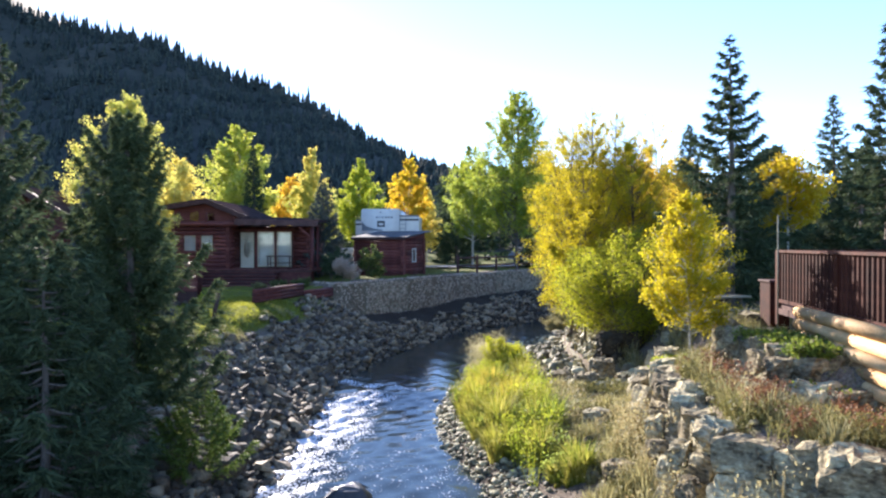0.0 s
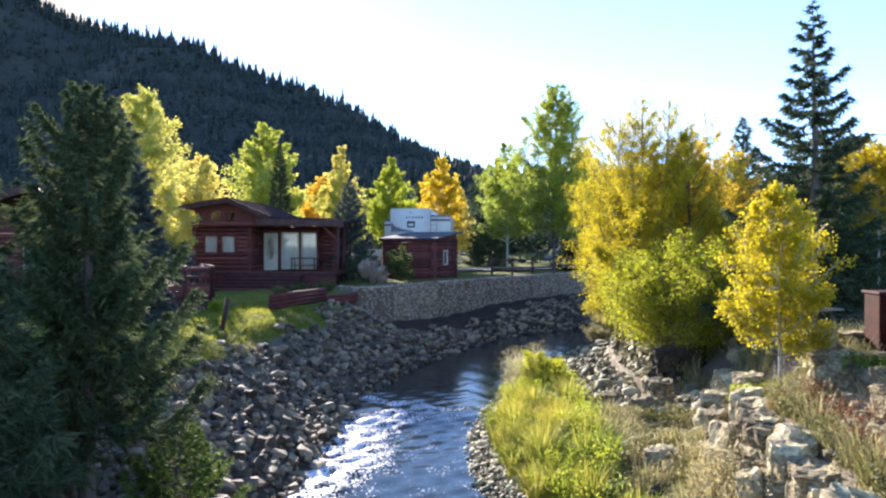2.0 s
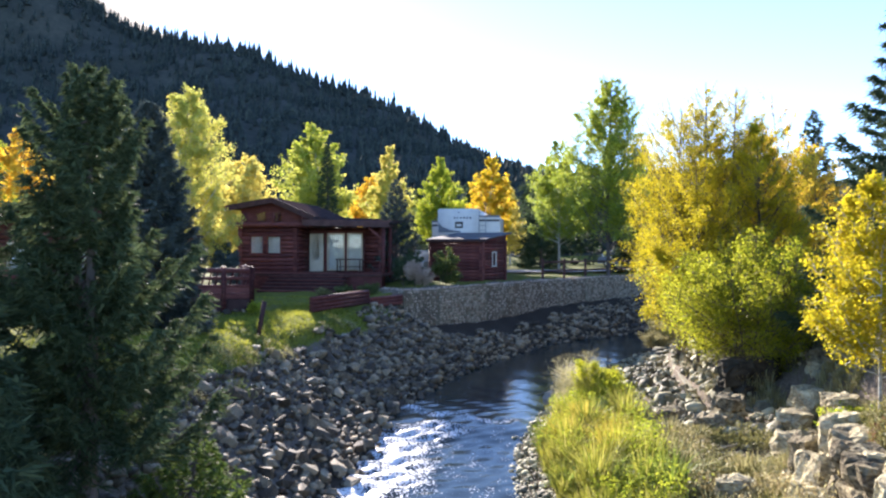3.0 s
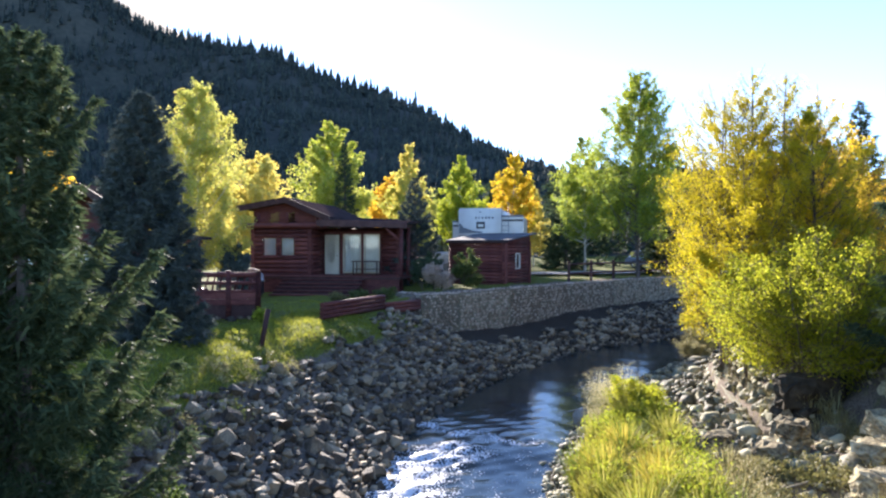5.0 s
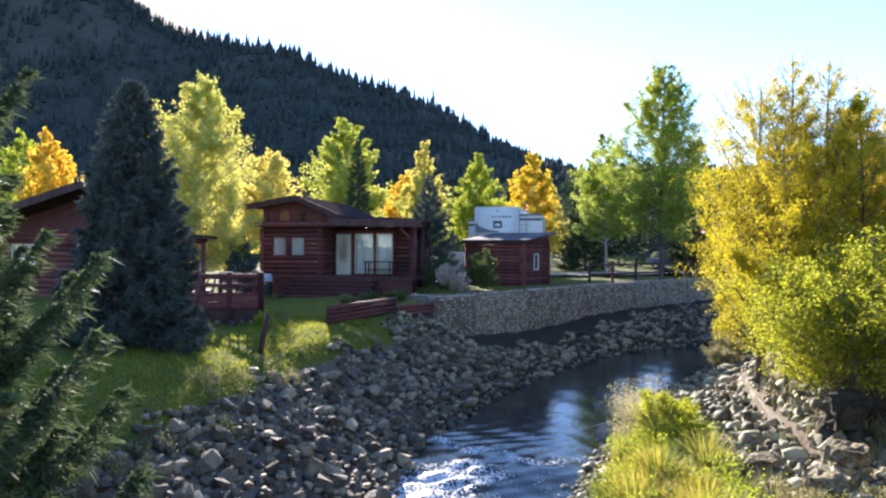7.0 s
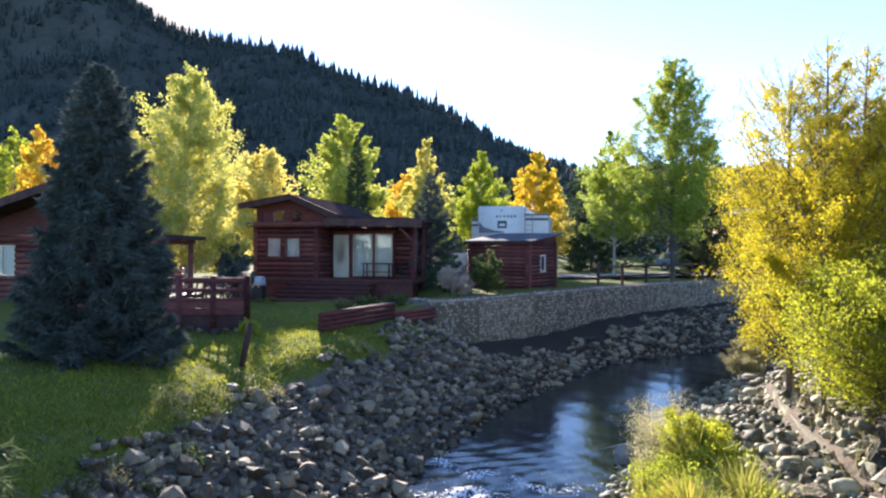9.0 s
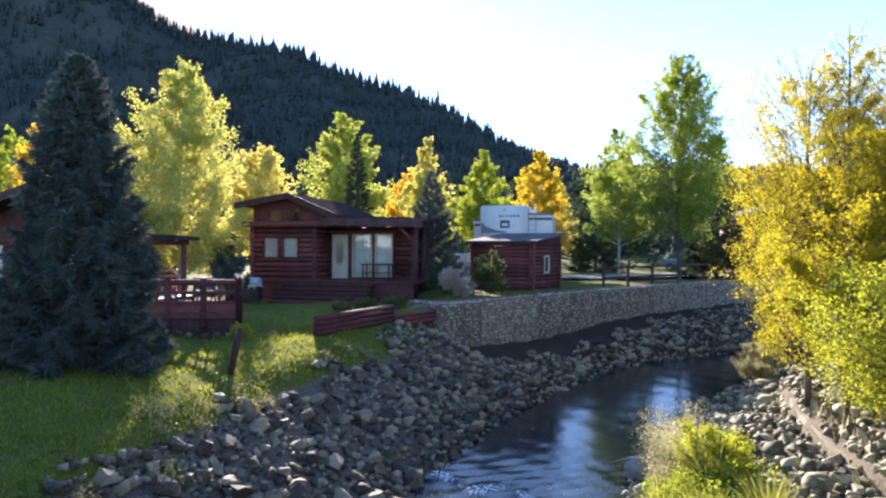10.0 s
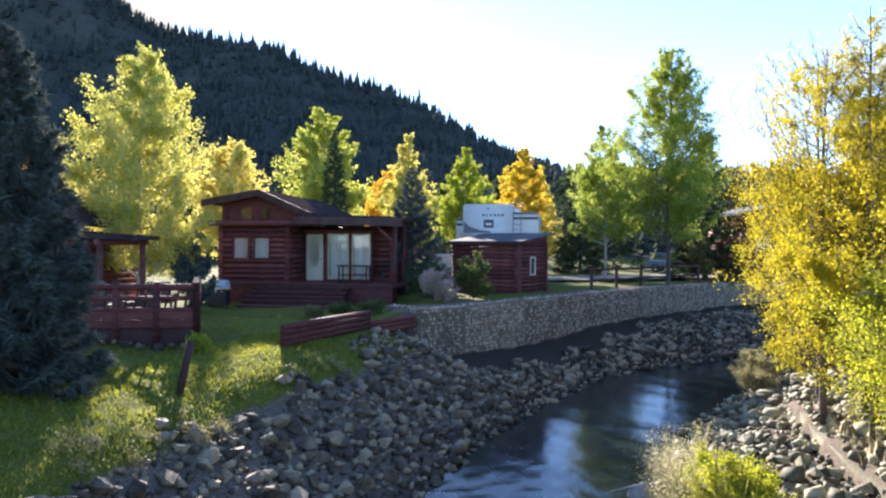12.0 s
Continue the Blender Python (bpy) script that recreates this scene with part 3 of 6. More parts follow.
    pos = a[pick] + (b - a)[pick] * g + np.clip(rng.normal(size=(leaves, 3)), -1.8, 1.8) * (rad[pick][:, None] * (1.25 - 0.55 * g) * [1, 1, 0.85])
    pos = pos[pos[:, 2] > low * 0.75]
    v, f = joined(wood)
    part("trunk", mesh_from("trunk", v, f, bark, True), bark, tree)
    if second:
        hi = rng.uniform(size=len(pos)) < smooth01(pos[:, 2], second[1] * height, second[2] * height)
        v, f = leaf_quads(rng, pos[hi], size)
        if len(v):
            part("upper_crown", mesh_from("upper_crown", v, f, second[0]), second[0], tree)
        pos = pos[~hi]
    v, f = leaf_quads(rng, pos, size)
    part("crown", mesh_from("crown", v, f, leaf), leaf, tree)
    return tree


def conifer_mesh(rng, height, radius, low, branches, sprigs, needle, droop=0.25, skinny=1.0, sweep=0.12, uneven=(0.72, 1.12), m=3, long=0.22, spread=0.5):
    """Corners and faces of trunk and boughs: each bough a bent stem with side sprays of needled twigs."""
    wood = [tube([(0, 0, 0), (0.01 * height, 0, height * 0.5), (0, 0, height * 0.99)], [0.017 * height + 0.02, 0.011 * height, 0.006], 7)]
    vs, n = [], 0
    for k in range(branches):
        h = low + (height - low) * ((k + rng.uniform(0, 1)) / branches) ** 0.92
        rel = (h - low) / (height - low)
        ln = radius * (1 - rel) ** skinny * rng.uniform(*uneven) + 0.06
        az = k * 2.39996 + rng.uniform(-0.35, 0.35)
        out = np.array([math.cos(az), math.sin(az), 0])
        u = np.linspace(0, 1, 6)
        rise = (0.35 * rel - droop * (1 - rel)) * ln
        stem = np.array([0, 0, h]) + out * (u * ln)[:, None] + np.array([0, 0, 1.0]) * (rise * u - sweep * ln * np.sin(u * 3.14) + sweep * 1.4 * ln * u ** 3)[:, None]
        wood.append(tube(stem, (0.012 * ln + 0.006) * (1 - u) + 0.003, 4))
        cnt = max(5, int(sprigs * ln / radius))
        f = rng.uniform(0.06, 1, cnt) ** spread * 1.02
        base = np.stack([np.interp(f, u, stem[:, i]) for i in range(3)], 1)
        sideways = np.array([-out[1], out[0], 0])
        sgn = rng.choice([-1.0, 1.0], cnt)
        reach = (0.30 * ln * (1.1 - f) + 0.10 * ln + needle * 0.5) * rng.uniform(0.35, 1.15, cnt)
        d = sideways * sgn[:, None] * rng.uniform(0.3, 1.0, (cnt, 1)) + out * rng.uniform(0.35, 1.0, (cnt, 1)) + np.array([0, 0, 1.0]) * rng.normal(-0.22, 0.22, (cnt, 1))
        d /= np.linalg.norm(d, axis=1)[:, None]
        # needled twigs: crossed slim blades along the side spray
        for j in range(m):
            g = (j + 0.4) / m
            c = base + d * (reach * g)[:, None]
            a = d + rng.normal(size=(cnt, 3)) * 0.45
            a /= np.linalg.norm(a, axis=1)[:, None]
            b = np.cross(a, rng.normal(size=(cnt, 3)))
            b /= np.linalg.norm(b, axis=1)[:, None] + 1e-9
            half = (needle * rng.uniform(0.7, 1.3, cnt) + reach * long)[:, None]
            wd = (needle * 0.085 + 0.003) * rng.uniform(0.7, 1.5, (cnt, 1))
            vs.append(np.stack([c - a * half * 0.5 + b * wd * 1.3, c - a * half * 0.5 - b * wd * 1.3, c + a * half], 1).reshape(-1, 3))
    wv, wf = joined(wood)
    v = np.concatenate(vs)
    return wv, wf, v, np.arange(len(v)).reshape(-1, 3)


def conifer(name, at, height, radius, label, leaf, branches=90, sprigs=34, needle=0.22, low=0.3, seed=1, droop=0.25, skinny=1.0, group="spruce trees", sweep=0.12, base=None, uneven=(0.72, 1.12), m=3, long=0.22, spread=0.5):
    rng = np.random.default_rng(seed)
    tree = thing(name, (at[0], at[1], (gz(*at) if base is None else base) - 0.05), label, "tree", group)
    wv, wf, v, f = conifer_mesh(rng, height, radius, low, branches, sprigs, needle, droop, skinny, sweep, uneven, m, long, spread)
    part("trunk", mesh_from("trunk", wv, wf, M_BARK, True), M_BARK, tree)
    part("crown", mesh_from("crown", v, f, leaf), leaf, tree)
    return tree


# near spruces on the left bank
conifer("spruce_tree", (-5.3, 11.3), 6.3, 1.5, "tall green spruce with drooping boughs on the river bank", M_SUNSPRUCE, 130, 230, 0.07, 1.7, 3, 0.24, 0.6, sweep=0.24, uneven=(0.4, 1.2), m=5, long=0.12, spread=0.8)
conifer("spruce_tree", (-7.7, 11.6), 6.2, 1.7, "tall narrow spruce beside the river bank", M_SPRUCE, 100, 110, 0.075, 0.2, 4, 0.3, sweep=0.2, uneven=(0.45, 1.2), m=5, long=0.12)
conifer("spruce_tree", (-6.5, 9.2), 5.3, 1.8, "dark spruce beside the water", M_SPRUCE, 100, 110, 0.1, 0.4, 18, 0.25, 0.8)
conifer("spruce_tree", (-8.6, 9.8), 7.5, 3.0, "tall dark spruce standing in shade", M_SPRUCE, 90, 60, 0.19, 0.2, 5, 0.3)
conifer("spruce_tree", (-5.0, 8.4), 4.3, 1.5, "dark bushy spruce at the water's edge", M_SPRUCE, 100, 110, 0.10, 0.1, 6, 0.2, 0.5)
leaning = conifer("spruce_sapling", (-4.75, 12.5), 1.7, 0.95, "bright green young spruce leaning out of the stones", M_YOUNGSPRUCE, 52, 110, 0.05, 0.2, 7, -0.3, 0.85, sweep=0.2, m=4, long=0.12)
leaning.matrix_world = pose(-4.75, 12.5, gz(-4.75, 12.5) - 0.05, 0, 11, 0)
conifer("spruce_tree", (-10.4, 21.0), 6.2, 1.6, "dense conical blue-grey spruce beside the deck", M_BLUESPRUCE, 270, 150, 0.11, 0.1, 8, 0.1, 0.72)
conifer("spruce_tree", (-8.1, 42.6), 5.9, 1.65, "blue spruce between cabin and shed", M_BLUESPRUCE, 120, 70, 0.15, 0.1, 9, 0.15, 0.8)
conifer("spruce_tree", (-15.3, 52.0), 9.4, 1.25, "slender dark spruce behind the cabin", M_SPRUCE, 170, 40, 0.16, 0.2, 10, 0.3, 0.7)
conifer("spruce_tree", (7.95, 19.1), 7.8, 2.4, "open spruce with long level boughs", M_SPRUCE, 84, 200, 0.12, 0.3, 11, 0.14, 1.0, sweep=0.1, uneven=(0.6, 1.12), spread=0.8)
conifer("spruce_tree", (20.5, 37.0), 9.8, 2.6, "dark spruce beyond the deck", M_SPRUCE, 100, 70, 0.22, 0.4, 12, 0.2, sweep=0.1, uneven=(0.65, 1.12), spread=0.8)
conifer("spruce_tree", (13.4, 20.8), 8.6, 2.1, "dark spruce behind the deck railing", M_SPRUCE, 84, 130, 0.15, 0.4, 13, 0.16, 1.0, sweep=0.1, uneven=(0.6, 1.12), spread=0.8)
conifer("spruce_tree", (15.2, 44.0), 12.3, 2.6, "dark spruce among golden aspens", M_SPRUCE, 170, 70, 0.22, 0.4, 14, 0.25, 0.8, sweep=0.2, uneven=(0.55, 1.15))
for i, (tx_, ty_, th_, tr_) in enumerate(((9.2, 22.6, 4.2, 1.7), (10.9, 23.6, 5.0, 1.9), (12.6, 26.5, 5.6, 2.0), (15.0, 25.0, 5.2, 2.1), (17.6, 28.6, 6.4, 2.3), (18.6, 23.0, 5.8, 2.2), (22.5, 31.0, 6.6, 2.4), (14.6, 32.5, 6.0, 2.1), (23.5, 25.5, 6.2, 2.4))):
    conifer("spruce_tree", (tx_, ty_), th_, tr_, "dense dark spruce in the shade behind the deck", M_SPRUCE, 64, 30, 0.34, 0.1, 70 + i, 0.25, 0.75)

for i, (tx_, ty_, th_, tr_) in enumerate(((8.0, 57.8, 9.6, 2.4), (10.6, 74.0, 8.6, 2.6), (17.5, 76.0, 9.4, 2.8), (0.2, 69.0, 7.6, 2.4))):
    conifer("spruce_tree", (tx_, ty_), th_, tr_, "dark spruce behind the cottonwoods", M_SPRUCE, 90, 40, 0.34, 0.1, 90 + i, 0.25, 0.75)

# broadleaf trees
broadleaf("cottonwood_tree", (4.8, 51.2), 13.5, 6.4, 1.8, M_GREENLEAF, M_BARK, "tall green cottonwood turning yellow", 60000, 0.09, 150, 21, taper=0.66, second=(M_LIME, -0.8, 1.2), rise=(0.7, 1.4), lump=1.0)
broadleaf("cottonwood_tree", (1.6, 56.6), 10.2, 4.6, 2.2, M_GREENLEAF, M_ASPENBARK, "green cottonwood beside the lane", 28000, 0.1, 84, 22, taper=0.65, second=(M_LIME, -0.6, 1.6), lump=0.8)
broadleaf("aspen_tree", (-4.7, 70.0), 10.9, 4.6, 1.6, M_ORANGE, M_ASPENBARK, "orange-gold aspen behind the trailer", 15000, 0.16, 64, 23, group="aspens", second=(M_GOLD, -0.5, 1.5), lump=0.6)
broadleaf("aspen_tree", (-3.0, 75.0), 8.2, 3.4, 1.2, M_GLAREGOLD, M_ASPENBARK, "small golden aspen behind the trailer", 9000, 0.15, 50, 24, group="aspens")
broadleaf("aspen_tree", (-9.3, 68.0), 10.6, 5.0, 1.4, M_LIME, M_ASPENBARK, "yellow-green aspen behind the shed", 15000, 0.16, 64, 25, group="aspens", lump=0.6)
broadleaf("aspen_tree", (-12.7, 61.5), 10.9, 4.3, 1.4, M_GLAREGREEN, M_ASPENBARK, "golden aspen behind the cabin", 16000, 0.15, 70, 26, group="aspens", second=(M_GLAREGOLD, 0.1, 1.2), lump=0.6, taper=0.85)
broadleaf("aspen_tree", (-17.2, 72.0), 9.2, 4.6, 1.6, M_ORANGE, M_ASPENBARK, "faded orange aspen behind the cabin", 11000, 0.17, 54, 27, group="aspens")
broadleaf("cottonwood_tree", (-18.1, 57.5), 12.0, 6.3, 2.0, M_GLAREGREEN, M_ASPENBARK, "broad yellow-green cottonwood behind the cabin", 24000, 0.15, 84, 28, taper=0.72, second=(M_LIME, -0.5, 2.0), lump=0.8)
broadleaf("aspen_tree", (-16.3, 33.6), 9.8, 4.6, 1.3, M_GLAREGOLD, M_ASPENBARK, "big glowing golden aspen between the cabins", 60000, 0.07, 130, 29, taper=0.62, second=(M_GLAREGREEN, -1.4, 1.8), group="aspens", shape=0.65, lump=0.8)
broadleaf("aspen_tree", (-17.6, 43.0), 7.4, 4.4, 1.4, M_GLAREGOLD, M_ASPENBARK, "golden aspen behind the cabin", 17000, 0.11, 64, 30, group="aspens", taper=0.6, lump=0.6)
broadleaf("aspen_tree", (-47.0, 60.0), 12.5, 5.6, 2.0, M_ORANGE, M_ASPENBARK, "orange aspen on the valley floor", 11000, 0.18, 50, 31, group="aspens")
broadleaf("aspen_tree", (-52.0, 62.0), 13.0, 6.0, 2.0, M_LIME, M_ASPENBARK, "yellow-green aspen on the valley floor", 11000, 0.18, 50, 32, group="aspens")
for i, (tx_, ty_, th_, tw_, opened, tone, lab) in enumerate((
        (5.6, 27.0, 9.0, 3.7, 0.45, M_YELLOWGREEN, "slender yellow-green aspen with a thinning top"),
        (5.1, 25.4, 6.4, 3.3, 0.1, M_YELLOWGREEN, "leaning yellow-green aspen over the stone footing"),
        (7.7, 28.6, 7.0, 3.4, 0.3, M_GOLD, "tall golden aspen with bare twigs at its top"),
        (6.9, 25.6, 6.6, 3.0, 0.15, M_YELLOWGREEN, "yellow aspen above the willow bush"),
        (5.6, 29.8, 8.8, 4.4, 0.2, M_YELLOWGREEN, "yellow aspen at the bend of the river"),
        (6.7, 27.4, 8.3, 3.4, 0.4, M_YELLOWGREEN, "yellow-green aspen with sparse leaves on its upper twigs"),
        (4.95, 27.6, 8.5, 3.2, 0.3, M_YELLOWGREEN, "thin yellow aspen leaning over the water"))):
    broadleaf("aspen_tree", (tx_, ty_), th_, tw_, 0.85, tone, M_TWIG, lab, 36000, 0.037, 80, 140 + i, taper=(0.66, 0.4, 0.66, 0.66, 0.2, 0.66, 0.25)[i], shape=0.45 if i in (4, 6) else 0.7, group="aspens", second=(M_YELLOW, -0.5, 1.15) if tone is M_YELLOWGREEN else (M_ORANGE, -0.4, 1.2), open_top=opened, rise=(0.6, 1.5), lump=1.2)
broadleaf("aspen_tree", (8.6, 32.5), 7.6, 5.0, 1.0, M_GOLD, M_TWIG, "golden-orange aspen behind the willow", 40000, 0.06, 120, 34, stems=5, taper=0.25, rise=(0.6, 1.4), group="aspens", second=(M_ORANGE, 0.4, 1.4), lump=0.7)
broadleaf("aspen_tree", (11.8, 37.2), 10.6, 4.8, 1.0, M_ORANGE, M_TWIG, "thinning orange aspen behind the willow", 36000, 0.065, 130, 35, stems=5, taper=0.2, rise=(0.6, 1.4), group="aspens", lump=0.7)
broadleaf("willow_bush", (5.65, 22.3), 4.0, 5.4, 0.3, M_WILLOW, M_TWIG, "round yellow-green willow bush on the rocks", 84000, 0.036, 200, 36, stems=14, taper=0.35, category="bush", lump=0.6, rise=(0.3, 1.0))
broadleaf("aspen_sapling", (5.15, 14.0), 3.6, 1.75, 0.65, M_YELLOWGREEN, M_ASPENBARK, "young golden aspen rooted between the rocks", 30000, 0.036, 70, 37, taper=0.62, lump=1.0, category="tree", second=(M_YELLOW, -0.6, 1.1), rise=(0.4, 1.1))
broadleaf("aspen_tree", (10.3, 20.6), 4.5, 2.1, 2.1, M_GOLD, M_ASPENBARK, "young golden aspen behind the deck railing", 7000, 0.08, 40, 38, group="aspens")

# background belt of mixed trees on the valley floor
rng = np.random.default_rng(5)
kinds = []
for seed in range(5):
    kinds.append(conifer_mesh(np.random.default_rng(100 + seed), 10.0, 1.9, 0.4, 24, 5, 1.1, 0.25))


def wood_of_conifers(name, places, label, material):
    vs, fs, n = [], [], 0
    for x, y, z, h, k in places:
        a = rng.uniform(0, 6.28)
        rot = np.array([[math.cos(a), -math.sin(a), 0], [math.sin(a), math.cos(a), 0], [0, 0, 1]])
        v = kinds[k % 5][2] * [h / 10 * rng.uniform(0.8, 1.25), h / 10, h / 10] @ rot.T + [x, y, z]
        vs.append(v), fs.append(kinds[k % 5][3] + n)
        n += len(v)
    ob = new(name, mesh_from(name, np.concatenate(vs), np.concatenate(fs), material))
    return tagged(ob, label, "woods", kind="stuff")


places = []
for i in range(120):
    x, y = rng.uniform(-75, 80), rng.uniform(76, 120)
    places.append((x, y, 2.6, rng.uniform(6, 11.5), i))
wood_of_conifers("far_woods", places, "dark conifers along the valley floor", M_SPRUCE)


# forest on the mountain: plain spires, each a ragged stack of skirts
def spires(places, rng):
    vs, fs, n = [], [], 0
    for x, y, z, h in places:
        r, tiers, sides = h * rng.uniform(0.14, 0.24), 5, 5
        for t in range(tiers):
            z0, z1 = z + h * (0.06 + 0.9 * t / tiers), z + h * (0.06 + 0.9 * (t + 1.7) / tiers)
            rr = r * (1 - t / tiers) ** 0.9 + 0.06
            a = np.linspace(0, 6.28, sides, endpoint=False) + rng.uniform(0, 6)
            k = rng.uniform(0.55, 1.25, sides)
            ring = np.stack([x + rr * k * np.cos(a), y + rr * k * np.sin(a), np.full(sides, z0) + rng.uniform(-0.03, 0.03, sides) * h], 1)
            vs.append(np.vstack([ring, [[x, y, min(z1, z + h)]]]))
            for q in range(sides):
                fs.append((n + q, n + (q + 1) % sides, n + sides))
            n += sides + 1
    return np.concatenate(vs), np.array(fs)


places = []
while len(places) < 9600:
    y = rng.uniform(95, 400) if len(places) < 7400 else rng.uniform(385, 418)
    u = rng.uniform(-560, 130) if len(places) < 7400 else rng.uniform(-420, 110)
    x = u * y / 400
    z = float(np.maximum(hillside(np.array([x]), np.array([min(y, 420)]))[0], 2.6))
    if z < 4:
        continue
    places.append((x, y, z - 0.8, rng.uniform(4.5, 10) * (0.6 + 0.4 * y / 400) if y < 385 else rng.choice([rng.uniform(3.5, 7), rng.uniform(4, 9), rng.uniform(8, 14)])))
places.append((-87, 402, float(hillside(np.array([-87.0]), np.array([402.0]))[0]), 19))
v, f = spires(places, rng)
tagged(new("mountain_forest", mesh_from("mountain_forest", v, f, M_WOODS)), "dark spruce forest covering the mountain slope", "forest", kind="stuff")

# ---- stones ----
def stone_mesh(seed, points=13, flat=(1.0, 0.8, 0.62), angular=0.35, smooth=False):
    """A broken stone about 1 m across: the hull of points strewn over an uneven ball."""
    r = np.random.default_rng(seed)
    p = r.normal(size=(points, 3))
    p /= np.linalg.norm(p, axis=1)[:, None]
    p *= (1 - angular * r.uniform(0, 1, (points, 1))) * 0.5 * np.array(flat)
    bm = bmesh.new()
    for q in p:
        bm.verts.new(q)
    hull = bmesh.ops.convex_hull(bm, input=bm.verts[:])
    loose = [g for g in hull["geom_interior"] if isinstance(g, bmesh.types.BMVert)] + [v for v in bm.verts if not v.link_faces]
    bmesh.ops.delete(bm, geom=list(set(loose)), context="VERTS")
    for f in bm.faces:
        f.smooth = smooth
    bmesh.ops.recalc_face_normals(bm, faces=bm.faces)
    me = bpy.data.meshes.new("stone")
    bm.to_mesh(me)
    bm.free()
    return me


def arrays_of(me):
    v = np.empty(len(me.vertices) * 3, np.float32)
    me.vertices.foreach_get("co", v)
    f = np.array([p.vertices[:] for p in me.polygons])
    return v.reshape(-1, 3), f


ANGULAR = [stone_mesh(200 + i) for i in range(12)]
ROUND = [stone_mesh(300 + i, 17, (1.0, 0.8, 0.6), 0.12, True) for i in range(10)]
PIECE_JOBS = []  # (parent, name, meshes, material, rows) of single stones, laid last


def strewn(name, label, category, rows, meshes, material, single, sink=0.3, kind="structure", piece="stone"):
    """Stones lying on the ground. rows: x, y, size, squash. The rows marked single become pieces, the rest one joined part."""
    r = np.random.default_rng(len(rows))
    base = tagged(new(name), label, category, kind=kind)
    zs = terrain(np.array([q[0] for q in rows]), np.array([q[1] for q in rows]))
    src = [arrays_of(m) for m in meshes]
    vs, fs, n, singles = [], [], 0, []
    for (x, y, size), z, one in zip(rows, zs, single):
        k = int(r.integers(len(meshes)))
        m = Matrix.LocRotScale((x, y, z + size * (0.5 - sink) * 0.6), Euler(r.uniform(-0.5, 0.5, 2).tolist() + [r.uniform(0, 6.28)]), Vector((size, size, size)) * float(r.uniform(0.9, 1.1)))
        if one:
            singles.append((k, m))
        else:
            a = np.array(m)
            vs.append(src[k][0] @ a[:3, :3].T + a[:3, 3]), fs.append(src[k][1] + n)
            n += len(src[k][0])
    me = mesh_from("rubble", np.concatenate(vs), np.concatenate(fs), material, meshes is ROUND)
    tagged(part("rubble", me, material, base), kind="stuff")
    PIECE_JOBS.append((base, piece, meshes, material, singles))
    return base


def jittered(x0, x1, y0, y1, step, r):
    gx_, gy_ = np.meshgrid(np.arange(x0, x1, step), np.arange(y0, y1, step))
    return (gx_ + r.uniform(-0.45, 0.45, gx_.shape) * step).ravel(), (gy_ + r.uniform(-0.45, 0.45, gx_.shape) * step).ravel()


r = np.random.default_rng(11)
x, y = jittered(-9.5, 12, -8, 52, 0.185, r)
d, side, _, hw = to_line(x, y, RIVER)
wd, ws, _, _ = to_line(x, y, WALL_LINE)
e = d - hw
wall_side = np.where(y > 33.0, (ws < 0) & (wd > 1.5 + 0.3 * np.sin(y * 1.9) + 0.2 * np.sin(x * 4.1)), True)
edge = 2.9 + 0.85 * smooth01(y, 16.5, 17.5) - 0.75 * smooth01(y, 17.5, 19.0) * (1 - smooth01(y, 27.0, 29.0)) + 0.25 * np.sin(y * 1.3) + 0.2 * np.sin(y * 3.1)
keep = (side > 0) & (e > -0.55) & wall_side & ((e < edge) | ((y > 31.5) & (x > -6.2))) & (e < 9)
rows_l = [(a, b, float(s)) for a, b, s in zip(x[keep], y[keep], r.gamma(4, 0.072, keep.sum()).clip(0.2, 0.66))]
big = sorted(range(len(rows_l)), key=lambda i: -rows_l[i][2] * (1 if 14 < rows_l[i][1] < 26 else 0))[:300]
single = np.zeros(len(rows_l), bool)
single[big] = True
strewn("riprap_bank", "bank of broken grey riprap stones above the river", "riprap", rows_l, ANGULAR, M_ROCK, single, 0.25)

x, y = jittered(-0.6, 9, 2, 40, 0.215, r)
d, side, _, hw = to_line(x, y, RIVER)
e = d - hw
keep = (side < 0) & (e > -0.5) & (e < 3.6 + 2.2 * smooth01(y, 17, 20) + 2.4 * smooth01(y, 15.2, 15.8) * (1 - smooth01(y, 17, 21.5))) & (x < np.where(y > 24, 9.5, 6.7)) & ((y > 17.5) | (e < 1.2) | ((y > 15.4) & (e > 3.0)))
sz = r.gamma(4, 0.055, len(x)).clip(0.1, 0.62) * np.where(e < 0.35, 0.6, 1.0) * np.where(y < 18, 0.75, 1.15)
rows_r = [(a, b, float(s)) for a, b, s in zip(x[keep], y[keep], sz[keep])]
big = sorted(range(len(rows_r)), key=lambda i: -rows_r[i][2] * (1 if 17 < rows_r[i][1] < 28 else 0))[:280]
single = np.zeros(len(rows_r), bool)
single[big] = True
strewn("gravel_bar", "sunlit bar of grey river cobbles beside the water", "gravel bar", rows_r, ROUND[:4] + ANGULAR[:7], M_PEBBLE, single, 0.2)


x, y = jittered(-0.4, 3.2, 9, 25.5, 0.105, r)
d, side, _, hw = to_line(x, y, RIVER)
e = d - hw
keep = (side < 0) & (e > -0.45) & (e < 0.75)
rows_p = [(a, b, float(s)) for a, b, s in zip(x[keep], y[keep], r.gamma(4, 0.03, keep.sum()).clip(0.06, 0.26))]
strewn("shore_pebbles", "dark and pale pebbles along the water's edge", "pebbles", rows_p, ROUND, M_PEBBLE, np.arange(len(rows_p)) % 9 == 0, 0.25)


